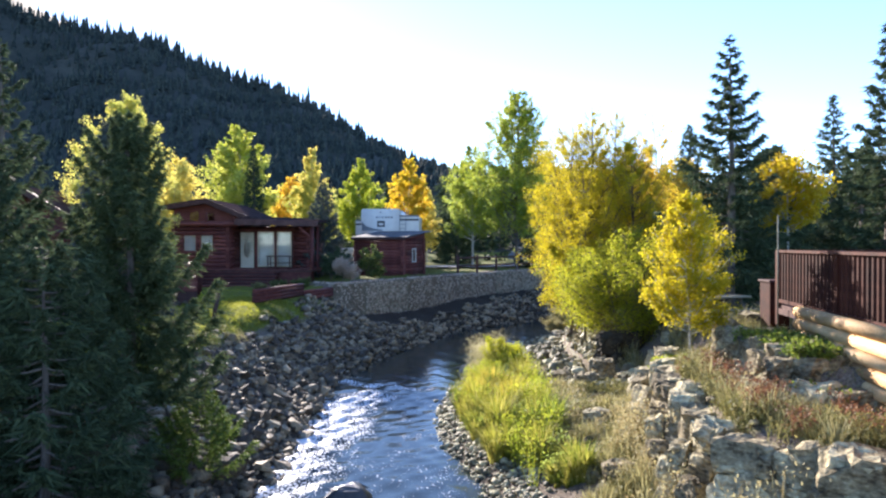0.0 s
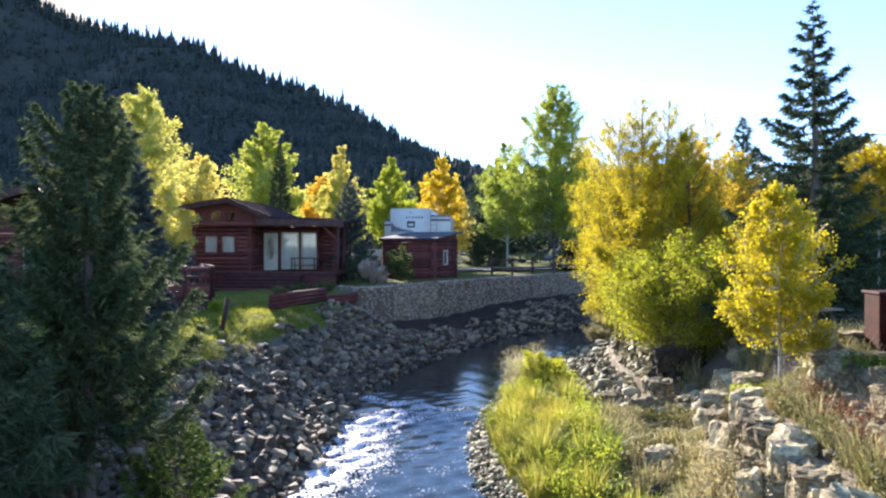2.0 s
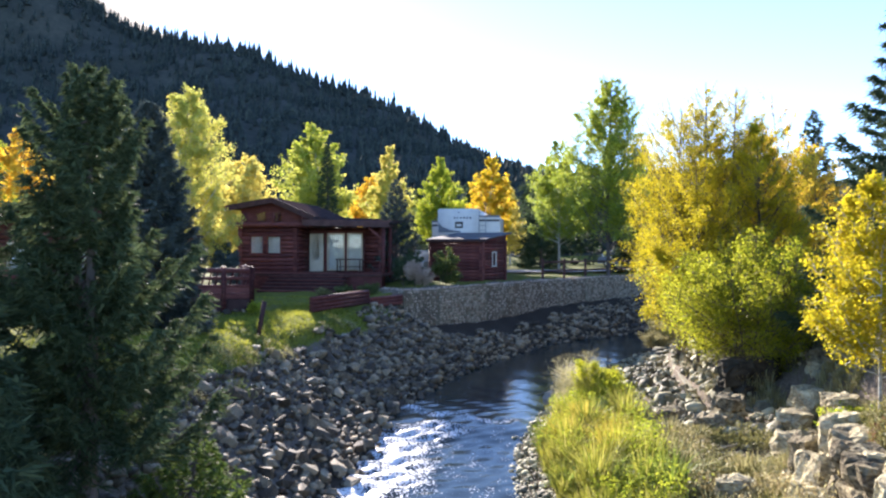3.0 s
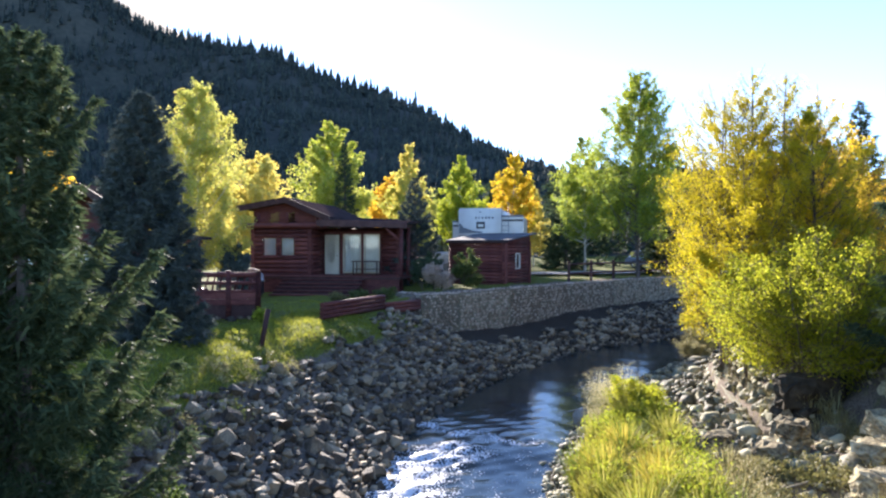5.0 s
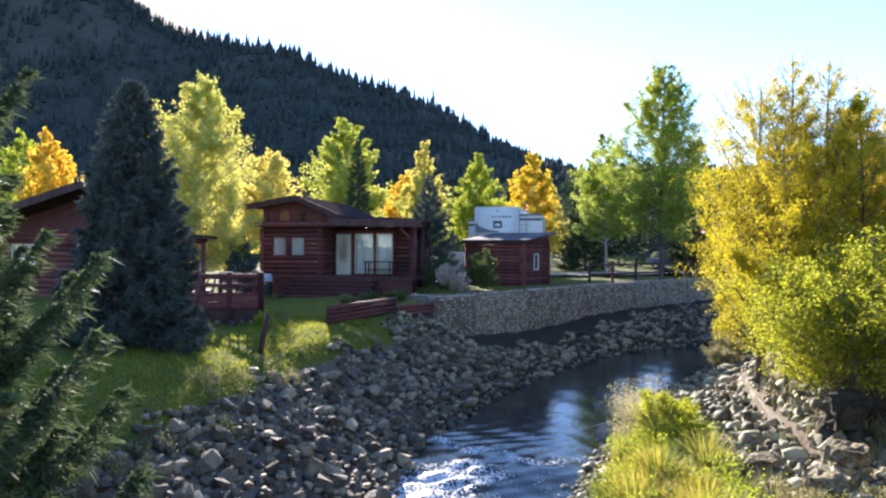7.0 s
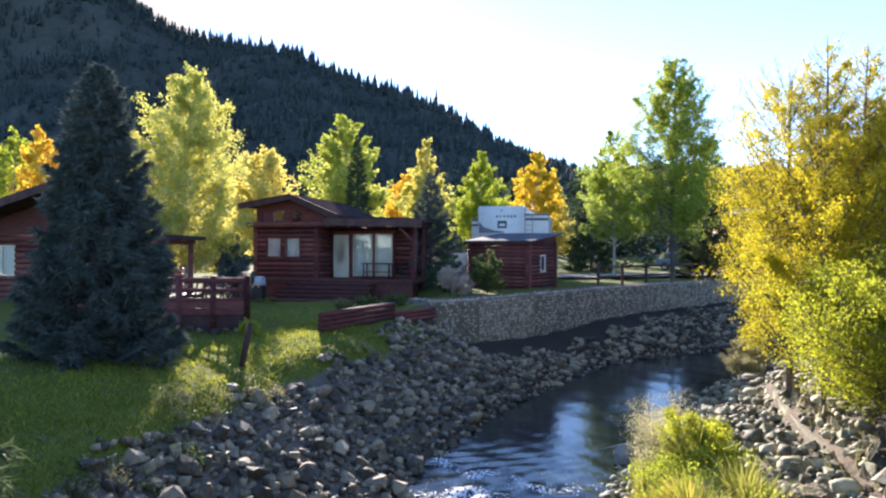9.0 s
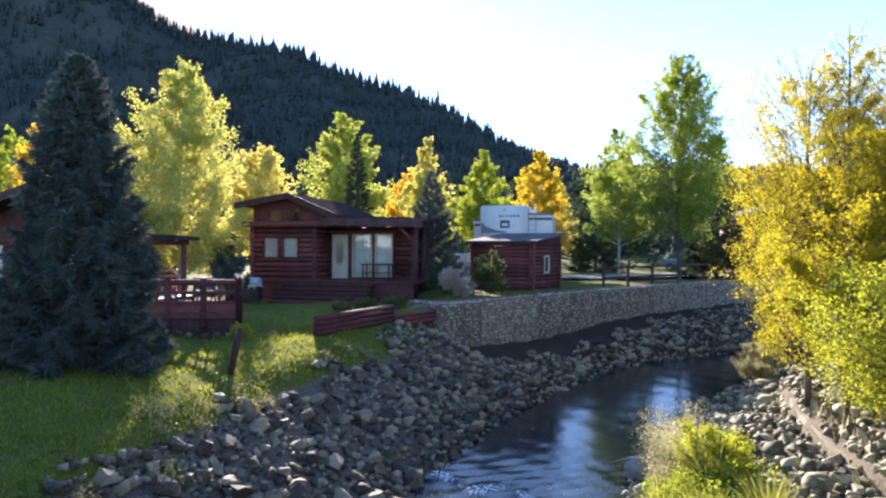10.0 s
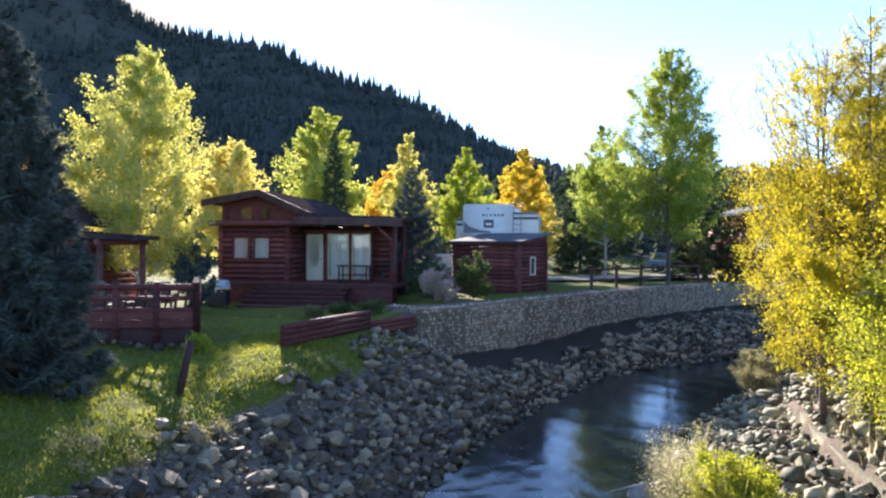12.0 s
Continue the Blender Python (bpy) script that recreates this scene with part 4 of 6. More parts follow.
x, y = jittered(1.5, 5.5, 7.5, 18.5, 0.3, r)
d, side, _, hw = to_line(x, y, RIVER)
e = d - hw
keep = (side < 0) & (e > 1.1) & (e < 3.4) & (r.uniform(size=len(x)) < 0.5)
rows_s = [(a, b, float(s)) for a, b, s in zip(x[keep], y[keep], r.gamma(3, 0.055, keep.sum()).clip(0.08, 0.5))]
strewn("loose_stones", "loose grey-brown stones strewn among dry weeds", "stones", rows_s, ANGULAR, M_LEDGE, np.arange(len(rows_s)) % 2 == 0, 0.2)


x, y = jittered(5.0, 8.4, 15.2, 23.0, 0.34, r)
keep = r.uniform(size=len(x)) < 0.6
rows_k = [(a, b, float(s)) for a, b, s in zip(x[keep], y[keep], r.gamma(3, 0.075, keep.sum()).clip(0.1, 0.6))]
strewn("rocky_slope", "broken brown rock lying on the slope beside the willow", "stones", rows_k, ANGULAR, M_LEDGE, np.arange(len(rows_k)) % 2 == 0, 0.2)


def boulder(at, size, rz, seed, label, material=M_LEDGE, name="boulder", sink=0.0, top=None, tilt=0.0, bands=0.05):
    """A weathered block: two or three split, bedded slabs on one another, chipped along their edges."""
    q = np.random.default_rng(seed)
    bm = bmesh.new()
    layers = 1 if size[2] < 0.45 or not bands else (2 if size[2] < 0.95 else 3)
    cuts_ = np.sort(np.concatenate([[-0.5, 0.5], np.linspace(-0.5, 0.5, layers + 1)[1:-1] + q.uniform(-0.08, 0.08, layers - 1)]))
    for k in range(layers):
        lo_, hi_ = cuts_[k] * size[2], cuts_[k + 1] * size[2]
        grow = 1.0 - 0.10 * k + q.uniform(-0.08, 0.08)
        sub_ = bmesh.new()
        if bands:  # a block with its corners and edges split off along flat planes
            half = Vector((size[0] * grow / 2, size[1] * grow / 2, (hi_ - lo_) * 0.53))
            bmesh.ops.create_cube(sub_, size=2.0, matrix=Matrix.Translation((0, 0, (lo_ + hi_) / 2)) @ Matrix.Diagonal((*half, 1)))
            for _ in range(9):
                nrm = Vector((q.choice([-1, 1]) * q.uniform(0.25, 1), q.choice([-1, 1]) * q.uniform(0.25, 1), q.uniform(-0.5, 0.9))).normalized()
                reach = sum(abs(nrm[c]) * half[c] for c in range(3)) * q.uniform(0.62, 0.9)
                cut = bmesh.ops.bisect_plane(sub_, geom=sub_.verts[:] + sub_.edges[:] + sub_.faces[:], plane_co=Vector((0, 0, (lo_ + hi_) / 2)) + nrm * reach, plane_no=nrm, clear_outer=True)
                bmesh.ops.holes_fill(sub_, edges=[g for g in cut["geom_cut"] if isinstance(g, bmesh.types.BMEdge)])
        else:
            for _ in range(34):
                c = q.normal(size=3)
                c = c / np.linalg.norm(c) * 0.5
                sub_.verts.new((c[0] * size[0] * grow, c[1] * size[1] * grow, (lo_ + hi_) / 2 + c[2] * (hi_ - lo_) * 1.06))
            hull = bmesh.ops.convex_hull(sub_, input=sub_.verts[:])
            bmesh.ops.delete(sub_, geom=list({g for g in hull["geom_interior"] if isinstance(g, bmesh.types.BMVert)} | {v for v in sub_.verts if not v.link_faces}), context="VERTS")
            bmesh.ops.bevel(sub_, geom=sub_.edges[:], offset=0.03, segments=1, affect="EDGES")
        bmesh.ops.triangulate(sub_, faces=sub_.faces[:])
        bmesh.ops.subdivide_edges(sub_, edges=sub_.edges[:], cuts=3, use_grid_fill=True) if bands else None
        sub_.normal_update()
        shift = Vector((*(q.uniform(-0.06, 0.06, 2) * min(size[:2])), 0))
        off = Vector((seed * 3.7, seed * 1.3, k * 2.1))
        for v in sub_.verts:
            w_ = v.co + off
            v.co += shift + noise.noise_vector(w_ * 3.1) * 0.045 + noise.noise_vector(w_ * 11) * 0.02
            if bands:  # blocky facets that stand proud of one another, with cracks between them
                c_ = Vector((w_.x * 3.0, w_.y * 3.0, w_.z * 2.3))
                far_, spots_ = noise.voronoi(c_)
                crack = max(0.0, 1 - (far_[1] - far_[0]) / 0.16)
                v.co += v.normal * (0.075 * noise.noise(spots_[0] * 7.3) - 0.05 * crack)
        tmp = bpy.data.meshes.new("slab")
        sub_.to_mesh(tmp)
        sub_.free()
        bm.from_mesh(tmp)
        bpy.data.meshes.remove(tmp)
    bmesh.ops.recalc_face_normals(bm, faces=bm.faces)
    me = bpy.data.meshes.new("boulder")
    bm.to_mesh(me)
    bm.free()
    me.materials.append(material)
    z = (gz(at[0], at[1]) + size[2] * (0.5 - sink)) if top is None else top - size[2] / 2
    ob = new(name, me)
    ob.matrix_world = pose(at[0], at[1], z, tilt, tilt * 0.6, rz)
    return tagged(ob, label, "boulder", "rock ledges")


LEDGES = [  # x, y, top, sizes, turn, label
    (4.9, 16.8, 1.3, (0.7, 0.7, 0.7), 10, "grey-brown boulder at the edge of the bar"),
    (5.5, 18.4, 1.35, (0.8, 0.7, 0.8), -15, "grey-brown boulder below the bush"),
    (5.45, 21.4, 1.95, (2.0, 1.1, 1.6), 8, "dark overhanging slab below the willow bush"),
    (6.75, 15.3, 3.15, (1.3, 0.9, 1.1), 8, "flat-topped ledge block below the deck"),
    (6.05, 10.35, 3.0, (1.3, 0.75, 0.5), 10, "broad flat slab of the upper ledge"),
    (6.0, 9.55, 2.66, (1.0, 0.7, 0.8), -6, "broad slab with a rounded lip on the upper ledge"),
    (5.0, 7.4, 2.4, (1.4, 0.7, 0.9), -20, "long flat ledge block among weeds"),
    (3.0, 11.2, 1.05, (0.6, 0.5, 0.5), 20, "dark boulder in dry grass"),
    (3.35, 14.6, 1.1, (0.55, 0.6, 0.5), 50, "dark boulder in dry grass"),
    (6.5, 16.9, 1.75, (0.9, 0.7, 0.7), 25, "brown boulder on the slope below the spruce"),
    (7.1, 18.4, 2.3, (1.0, 0.8, 0.8), -30, "brown boulder on the slope below the spruce"),
    (6.3, 19.1, 1.7, (1.1, 0.8, 0.8), 12, "grey-brown slab on the slope beside the willow"),
    (7.0, 20.5, 2.4, (1.0, 0.8, 0.8), -8, "grey-brown slab on the slope beside the willow"),
    (3.9, 18.6, 1.15, (0.7, 0.6, 0.5), -20, "grey boulder on the bar"),
    (4.45, 19.5, 1.4, (0.6, 0.6, 0.6), 35, "grey boulder on the bar"),
    (3.35, 20.5, 0.85, (0.7, 0.55, 0.4), 15, "grey boulder on the bar"),
]
rb = np.random.default_rng(77)
BLOCKS = [(q[0], q[1], q[3][0], q[3][1]) for q in LEDGES]
for i, (bx, by, top, size, rz, lab) in enumerate(LEDGES):
    # The slab's dark rock also holds the shade on its front, put into the colour.
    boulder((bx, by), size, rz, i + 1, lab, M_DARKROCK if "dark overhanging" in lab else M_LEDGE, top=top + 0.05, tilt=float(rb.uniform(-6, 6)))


def outcrop(line, seed, labels, front):
    """Jointed blocks side by side along a band of rock, with split pieces slumped in front of them."""
    q = np.random.default_rng(seed)
    k = seed * 50
    for a, b in zip(line, line[1:]):
        a, b = Vector(a), Vector(b)
        ln, s_ = (b - a).length, 0.0
        turn = math.degrees(math.atan2(b.y - a.y, b.x - a.x))
        out_ = Vector((-(b.y - a.y), b.x - a.x, 0)).normalized()
        while s_ < ln - 0.1:
            w = q.uniform(0.42, 0.9)
            c = a.lerp(b, min(1, (s_ + w / 2) / ln)) - out_ * q.uniform(-0.02, 0.2)
            h = q.uniform(0.85, 1.25)
            k += 1
            boulder((c.x, c.y), (w * 1.08, q.uniform(0.5, 0.75), h), turn + q.uniform(-16, 16), k, labels[k % len(labels)], top=c.z + q.uniform(-0.1, 0.16), tilt=float(q.uniform(-9, 9)))
            BLOCKS.append((c.x, c.y, w, 0.6))
            if q.uniform() < front:
                d_ = c + out_ * q.uniform(0.3, 0.5) + (b - a) / ln * q.uniform(-0.2, 0.2)
                z3 = max(gz(d_.x, d_.y) + 0.22, c.z - q.uniform(0.3, 0.75))
                s3 = q.uniform(0.28, 0.5)
                k += 1
                boulder((d_.x, d_.y), (s3 * 1.3, s3, max(0.35, z3 - gz(d_.x, d_.y) + 0.15)), turn + q.uniform(-40, 40), k, "split block slumped from the ledge", top=z3, tilt=float(q.uniform(-12, 12)))
                BLOCKS.append((d_.x, d_.y, s3, s3))
            s_ += w * 0.86


outcrop(LOWER_BAND, 3, ("weathered grey-brown ledge block among dry weeds", "fissured tan ledge block", "pale split ledge block with sharp edges"), 0.75)
outcrop(UPPER_BAND, 4, ("fissured ledge block of the upper band", "jointed grey ledge block below the log wall", "pale broken ledge block of the upper band"), 0.6)
boulder((0.62, 24.2), (0.62, 0.55, 0.62), 20, 61, "rounded pale boulder at the water's edge", M_PALEROCK, top=0.46, bands=0.0)
boulder((2.85, 13.1), (0.62, 0.5, 0.6), 30, 66, "dark brown boulder below the ledges", M_DARKROCK, top=gz(2.85, 13.1) + 0.38, bands=0.0)
boulder((-1.75, 12.6), (0.95, 0.7, 0.6), 10, 62, "dark wet boulder in the river", M_WETROCK, top=0.2, bands=0.0)
boulder((-4.3, 13.2), (0.9, 0.7, 0.6), 15, 64, "grey boulder in the riprap", M_ROCK, top=0.65, bands=0.0)

# low dry-stone footing under the willow
footing = tagged(new("stone_footing"), "tan concrete footing with rough stones on it below the willow", "low wall", kind="structure")
bm = bmesh.new()
for p, q in list(zip(FOOT, FOOT[1:]))[1:]:
    poly([(p[0] - 0.04, p[1], 0.3), (q[0] - 0.04, q[1], 0.3), (q[0] + 0.2, q[1], 0.3), (p[0] + 0.2, p[1], 0.3)], (0, 0, 0.56), bm)
part("base", bm, M_CONCRETE, footing)
singles = []
for p, q in zip(FOOT, FOOT[1:]):
    for i in range(9):
        t = i / 9
        h = r.uniform(0.4, 0.85)
        singles.append((int(r.integers(12)), Matrix.LocRotScale((p[0] + (q[0] - p[0]) * t + 0.3, p[1] + (q[1] - p[1]) * t, 0.84 + h * 0.35), Euler((r.uniform(-0.15, 0.15), r.uniform(-0.15, 0.15), r.uniform(0, 6))), (0.36, 0.42, h * 1.6))))
PIECE_JOBS.append((footing, "stone", ANGULAR, M_LEDGE, singles))


# ---- cobble wall ----
stone_wall = tagged(new("stone_wall"), "curved retaining wall of mortared river cobbles", "wall", kind="structure")
bm, cap = bmesh.new(), bmesh.new()
FULL = [(-7.2, 34.6)] + WALL_LINE[:-1] + [(14.5, 58.8)]
for p, q in zip(FULL, FULL[1:]):
    a, b = Vector((*p, 0.9)), Vector((*q, 0.9))
    dn = (b - a).normalized()
    nr = Vector((-dn.y, dn.x, 0))
    joint = 0.0 if p == FULL[0] else 0.04
    poly([a, b + dn * joint, b + dn * joint + nr * 0.45, a + nr * 0.45], (0, 0, 1.9), bm)
    poly([v + Vector((0, 0, 1.9)) for v in (a + nr * 0.02, b + nr * 0.02, b + nr * 0.46, a + nr * 0.46)], (0, 0, 0.03), cap)
part("core", bm, M_MORTAR, stone_wall)
part("coping", cap, M_COBBLE, stone_wall, "pebbly mortar coping")
vs, fs, n, singles = [], [], 0, []
src = [arrays_of(m) for m in ROUND]
for p, q in zip(FULL, FULL[1:]):
    a, b = Vector((*p, 0)), Vector((*q, 0))
    ln = (b - a).length
    dn = (b - a) / ln
    turn = math.atan2(dn.y, dn.x)
    for i in range(int(ln / 0.15)):
        for j in range(17):
            s_ = (i + 0.5 * (j % 2) + r.uniform(0.2, 0.8)) * 0.15
            z = 0.96 + j * 0.134 + r.uniform(-0.03, 0.03)
            deep = 0.0
            if j > 13:  # rounded top course
                z, deep = 2.82 + r.uniform(-0.02, 0.03), 0.07 + (j - 14) * 0.14
            pos = a + dn * s_ + Vector((dn.y, -dn.x, 0)) * (0.01 - deep)
            k, w = int(r.integers(10)), r.uniform(0.13, 0.2)
            m = Matrix.LocRotScale((pos.x, pos.y, z), Euler((r.uniform(-0.2, 0.2), r.uniform(0, 6.28), turn)), (w, 0.13, w * 0.82))
            if -4.6 < pos.x < -3.2 and pos.y < 37.2 and len(singles) < 300:
                singles.append((k, m))
            else:
                c = np.array(m)
                vs.append(src[k][0] @ c[:3, :3].T + c[:3, 3]), fs.append(src[k][1] + n)
                n += len(src[k][0])
tagged(part("cobbles", mesh_from("cobbles", np.concatenate(vs), np.concatenate(fs), M_COBBLE, True), M_COBBLE, stone_wall), kind="stuff")
PIECE_JOBS.append((stone_wall, "cobble", ROUND, M_COBBLE, singles))

# gravel lane behind the wall
LANE = [(-9.5, 52.0), (-3.5, 54.5), (1.0, 56.0), (6.0, 60.5), (14.0, 66.5), (30, 74)]
v, f = [], []
for i, (lx, ly) in enumerate(LANE):
    nxt, prv = LANE[min(i + 1, len(LANE) - 1)], LANE[max(i - 1, 0)]
    dn = Vector((nxt[0] - prv[0], nxt[1] - prv[1], 0)).normalized()
    v += [(lx - dn.y * 2.4, ly + dn.x * 2.4, 3.0), (lx + dn.y * 2.4, ly - dn.x * 2.4, 3.0)]
    if i:
        f.append((2 * i - 2, 2 * i - 1, 2 * i + 1, 2 * i))
tagged(new("road", mesh_from("road", v, f, M_ROAD)), "pale gravel lane behind the stone wall", "lane", kind="structure")


# ---- grasses and weeds ----
def blades(name, label, spots, height, width, material, seed, per=14, spread=0.12, lean=0.35, category="grass", base=None):
    """Tufts of bent blades, one tuft at each spot (x, y, scale)."""
    q = np.random.default_rng(seed)
    sp = np.asarray(spots, float)
    sp = np.repeat(sp, per, 0)
    n = len(sp)
    x_, y_ = sp[:, 0] + q.normal(size=n) * spread, sp[:, 1] + q.normal(size=n) * spread
    z_ = terrain(x_, y_) - 0.03 if base is None else np.full(n, base)
    h = height * sp[:, 2] * q.uniform(0.5, 1.25, n)
    az, ln = q.uniform(0, 6.28, n), h * lean * q.uniform(0.2, 1.5, n)
    tip = np.stack([np.cos(az) * ln, np.sin(az) * ln, h], 1)
    foot = np.stack([x_, y_, z_], 1)
    mid = foot + tip * [0.35, 0.35, 0.6]
    sd = np.stack([-np.sin(az + q.normal(size=n)), np.cos(az), np.zeros(n)], 1) * (width * q.uniform(0.6, 1.4, n))[:, None]
    v = np.stack([foot - sd, foot + sd, mid - sd * 0.8, mid + sd * 0.8, foot + tip - sd * 0.15, foot + tip + sd * 0.15], 1).reshape(-1, 3)
    i = np.arange(n)[:, None] * 6
    f = np.concatenate([i + [0, 1, 3, 2], i + [2, 3, 5, 4]], 1).reshape(-1, 4)
    return tagged(new(name, mesh_from(name, v, f, material)), label, category, kind="stuff")


def seeds_heads(name, label, spots, height, material, seed, leaves=40, size=0.05, spread=0.22, base=None, category="weeds"):
    """Fluffy weed heads and small-leaved stems above each spot."""
    q = np.random.default_rng(seed)
    sp = np.repeat(np.asarray(spots, float), leaves, 0)
    n = len(sp)
    u = q.uniform(0.15, 1, n) ** 0.7
    pos = np.stack([sp[:, 0] + q.normal(size=n) * spread * sp[:, 2] * (0.4 + u * 0.7), sp[:, 1] + q.normal(size=n) * spread * sp[:, 2] * (0.4 + u * 0.7), 0 * u], 1)
    pos[:, 2] = terrain(pos[:, 0], pos[:, 1]) + u * height * sp[:, 2]
    v, f = leaf_quads(q, pos, min(size, 0.03), -0.6, 2.4 * max(1.0, size / 0.03))
    # thin stalks under the heads
    st = np.repeat(np.asarray(spots, float), 7, 0)
    m = len(st)
    foot = np.stack([st[:, 0] + q.normal(size=m) * spread * 0.35, st[:, 1] + q.normal(size=m) * spread * 0.35, np.zeros(m)], 1)
    foot[:, 2] = terrain(foot[:, 0], foot[:, 1]) - 0.02
    tip = foot + np.stack([q.normal(size=m) * spread * 0.6, q.normal(size=m) * spread * 0.6, height * st[:, 2] * q.uniform(0.6, 1.0, m)], 1)
    sd = np.stack([np.full(m, 0.0035), q.normal(size=m) * 0.002, np.zeros(m)], 1)
    sv = np.stack([foot - sd, foot + sd, tip + sd * 0.5, tip - sd * 0.5], 1).reshape(-1, 3)
    f = np.concatenate([f, np.arange(m * 4).reshape(m, 4) + len(v)])
    v = np.concatenate([v, sv])
    return tagged(new(name, mesh_from(name, v, f, material)), label, category, kind="stuff")


def off_ledges(a, b):
    ok = np.ones(a.shape, bool)
    for q in BLOCKS:
        ok &= np.hypot((a - q[0]) / q[2], (b - q[1]) / q[3]) > 0.58
    return ok


def clear_of_band(a, b, gap):
    return to_line(a, b, LOWER_BAND)[0] > gap


def strip_spots(n, y0, y1, e0, e1, sgn, seed, scale=(0.6, 1.2), test=None):
    q = np.random.default_rng(seed)
    out = []
    while len(out) < n:
        xx, yy = q.uniform(-14, 12, 4000), q.uniform(y0, y1, 4000)
        d1, s1, _, h1 = to_line(xx, yy, RIVER)
        ok = (s1 == sgn) & (d1 - h1 > e0) & (d1 - h1 < e1)
        if test:
            ok &= test(xx, yy)
        out += [(a, b, q.uniform(*scale)) for a, b in zip(xx[ok], yy[ok])]
    return out[:n]


def noise_xy(a, b):
    return np.sin(a * 2.3 + b * 1.1) * np.sin(b * 1.9 - a * 0.7) + 0.4 * np.sin(a * 5 + b * 4)


def rolling(spots):
    """Clumps of differing height."""
    return [(a, b, s_ * (0.76 + 0.5 * float(noise_xy(a * 2.1, b * 1.7)))) for a, b, s_ in spots]


in_bank = lambda a, b: (a > np.interp(b, [12, 17, 19, 22.3, 25], [0.2, 0.2, 0.4, 1.0, 1.7]) + 0.1 * np.sin(b * 2)) & (a < 2.45 - 0.25 * smooth01(b, 20, 22) + 0.25 * np.sin(b * 1.3))
golden = lambda a, b: (b > 17.2 + 0.5 * np.sin(a * 3)) & (b < 20.4 + 0.6 * np.sin(a * 2.2))
greener = lambda a, b: noise_xy(a * 0.9 + 2, b * 0.8) < -0.15
def tussocks(name, label, centres, height, width, material, seed, per=130):
    """Clumps of long blades that fan out of one root and arch over. centres: x, y, scale."""
    q = np.random.default_rng(seed)
    sp = np.repeat(np.asarray(centres, float), per, 0)
    n = len(sp)
    az, rad = q.uniform(0, 6.28, n), 0.13 * np.sqrt(q.uniform(0, 1, n)) * sp[:, 2]
    out = np.stack([np.cos(az), np.sin(az), np.zeros(n)], 1)
    foot = np.stack([sp[:, 0], sp[:, 1], np.zeros(n)], 1) + out * rad[:, None]
    foot[:, 2] = terrain(foot[:, 0], foot[:, 1]) - 0.03
    h = height * sp[:, 2] * q.uniform(0.55, 1.15, n)
    lean = h * (0.12 + 0.75 * q.uniform(0, 1, n) ** 1.6)
    up = np.array([0, 0, 1.0])
    mid = foot + out * (lean * 0.35)[:, None] + up * (h * 0.66)[:, None]
    tip = foot + out * lean[:, None] + up * (h * (1.0 - 0.35 * (lean / h) ** 2))[:, None]
    turn = az + 1.57 + q.normal(size=n) * 0.5
    sd = np.stack([np.cos(turn), np.sin(turn), np.zeros(n)], 1) * (width * q.uniform(0.6, 1.4, n))[:, None]
    v = np.stack([foot - sd * 0.7, foot + sd * 0.7, mid - sd, mid + sd, tip - sd * 0.15, tip + sd * 0.15], 1).reshape(-1, 3)
    i = np.arange(n)[:, None] * 6
    f = np.concatenate([i + [0, 1, 3, 2], i + [2, 3, 5, 4]], 1).reshape(-1, 4)
    return tagged(new(name, mesh_from(name, v, f, material)), label, "grass", kind="stuff")


GRASSES = (("bank_grass", "arching clumps of yellow-green grass beside the water", M_REED, 170, 41, lambda a, b: in_bank(a, b) & (~golden(a, b) | (noise_xy(a * 2, b) > 0.3))),
           ("golden_grass", "arching clumps of golden grass beside the water", M_REEDGOLD, 80, 42, lambda a, b: in_bank(a, b) & golden(a, b) & (noise_xy(a, b * 1.5) > -0.5)),
           ("green_grass", "arching clumps of green grass beside the water", M_REEDGREEN, 80, 43, lambda a, b: in_bank(a, b) & greener(a, b)))
for nm, lab, mat_, cnt, sd, patch in GRASSES:
    tussocks(nm, lab, rolling(strip_spots(cnt, 14.2, 24.9, 0.4, 2.6, -1, sd, (0.6, 1.25), patch)), 0.72, 0.0085, mat_, sd, 160)
    if nm != "golden_grass":
        tussocks(nm, lab, rolling(strip_spots(cnt // 3, 12.0, 14.8, 1.0, 2.3, -1, sd + 60, (0.5, 1.1), lambda a, b: (a < 2.6) & (noise_xy(a, b) > -0.6))), 0.62, 0.011, mat_, sd + 60)
seeds_heads("leafy_willow_shoots", "yellow-green willow shoots in the bank grass", strip_spots(150, 12.6, 23.5, 0.6, 2.4, -1, 44, (0.5, 1.1), lambda a, b: (a < 2.5) & (noise_xy(a, b) > 0.1)), 0.9, M_LIME, 44, 130, 0.026, 0.2)
seeds_heads("green_shoots", "dark green leafy shoots in the bank grass", strip_spots(80, 12.6, 22.8, 0.7, 2.2, -1, 56, (0.5, 1.0), lambda a, b: (a < 2.4) & greener(a, b)), 0.75, M_GREENLEAF, 56, 130, 0.03, 0.2)
seeds_heads("dry_reeds", "pale seeding reeds at the end of the grass bank", [(1.3 + 0.42 * math.sin(i * 1.7), 23.1 + 1.3 * math.cos(i * 2.3), 0.75 + 0.3 * math.sin(i)) for i in range(34)], 1.4, M_PLUME, 44, 420, 0.018, 0.2)
tussocks("dry_grass", "tufts of dry straw-coloured grass among the ledges", strip_spots(150, 7.5, 19.0, 1.3, 3.6, -1, 45, (0.5, 1.3), lambda a, b: off_ledges(a, b) & clear_of_band(a, b, 0.3) & (noise_xy(a * 1.3, b * 1.3) > -0.3)), 0.42, 0.007, M_STRAW, 45, 70)
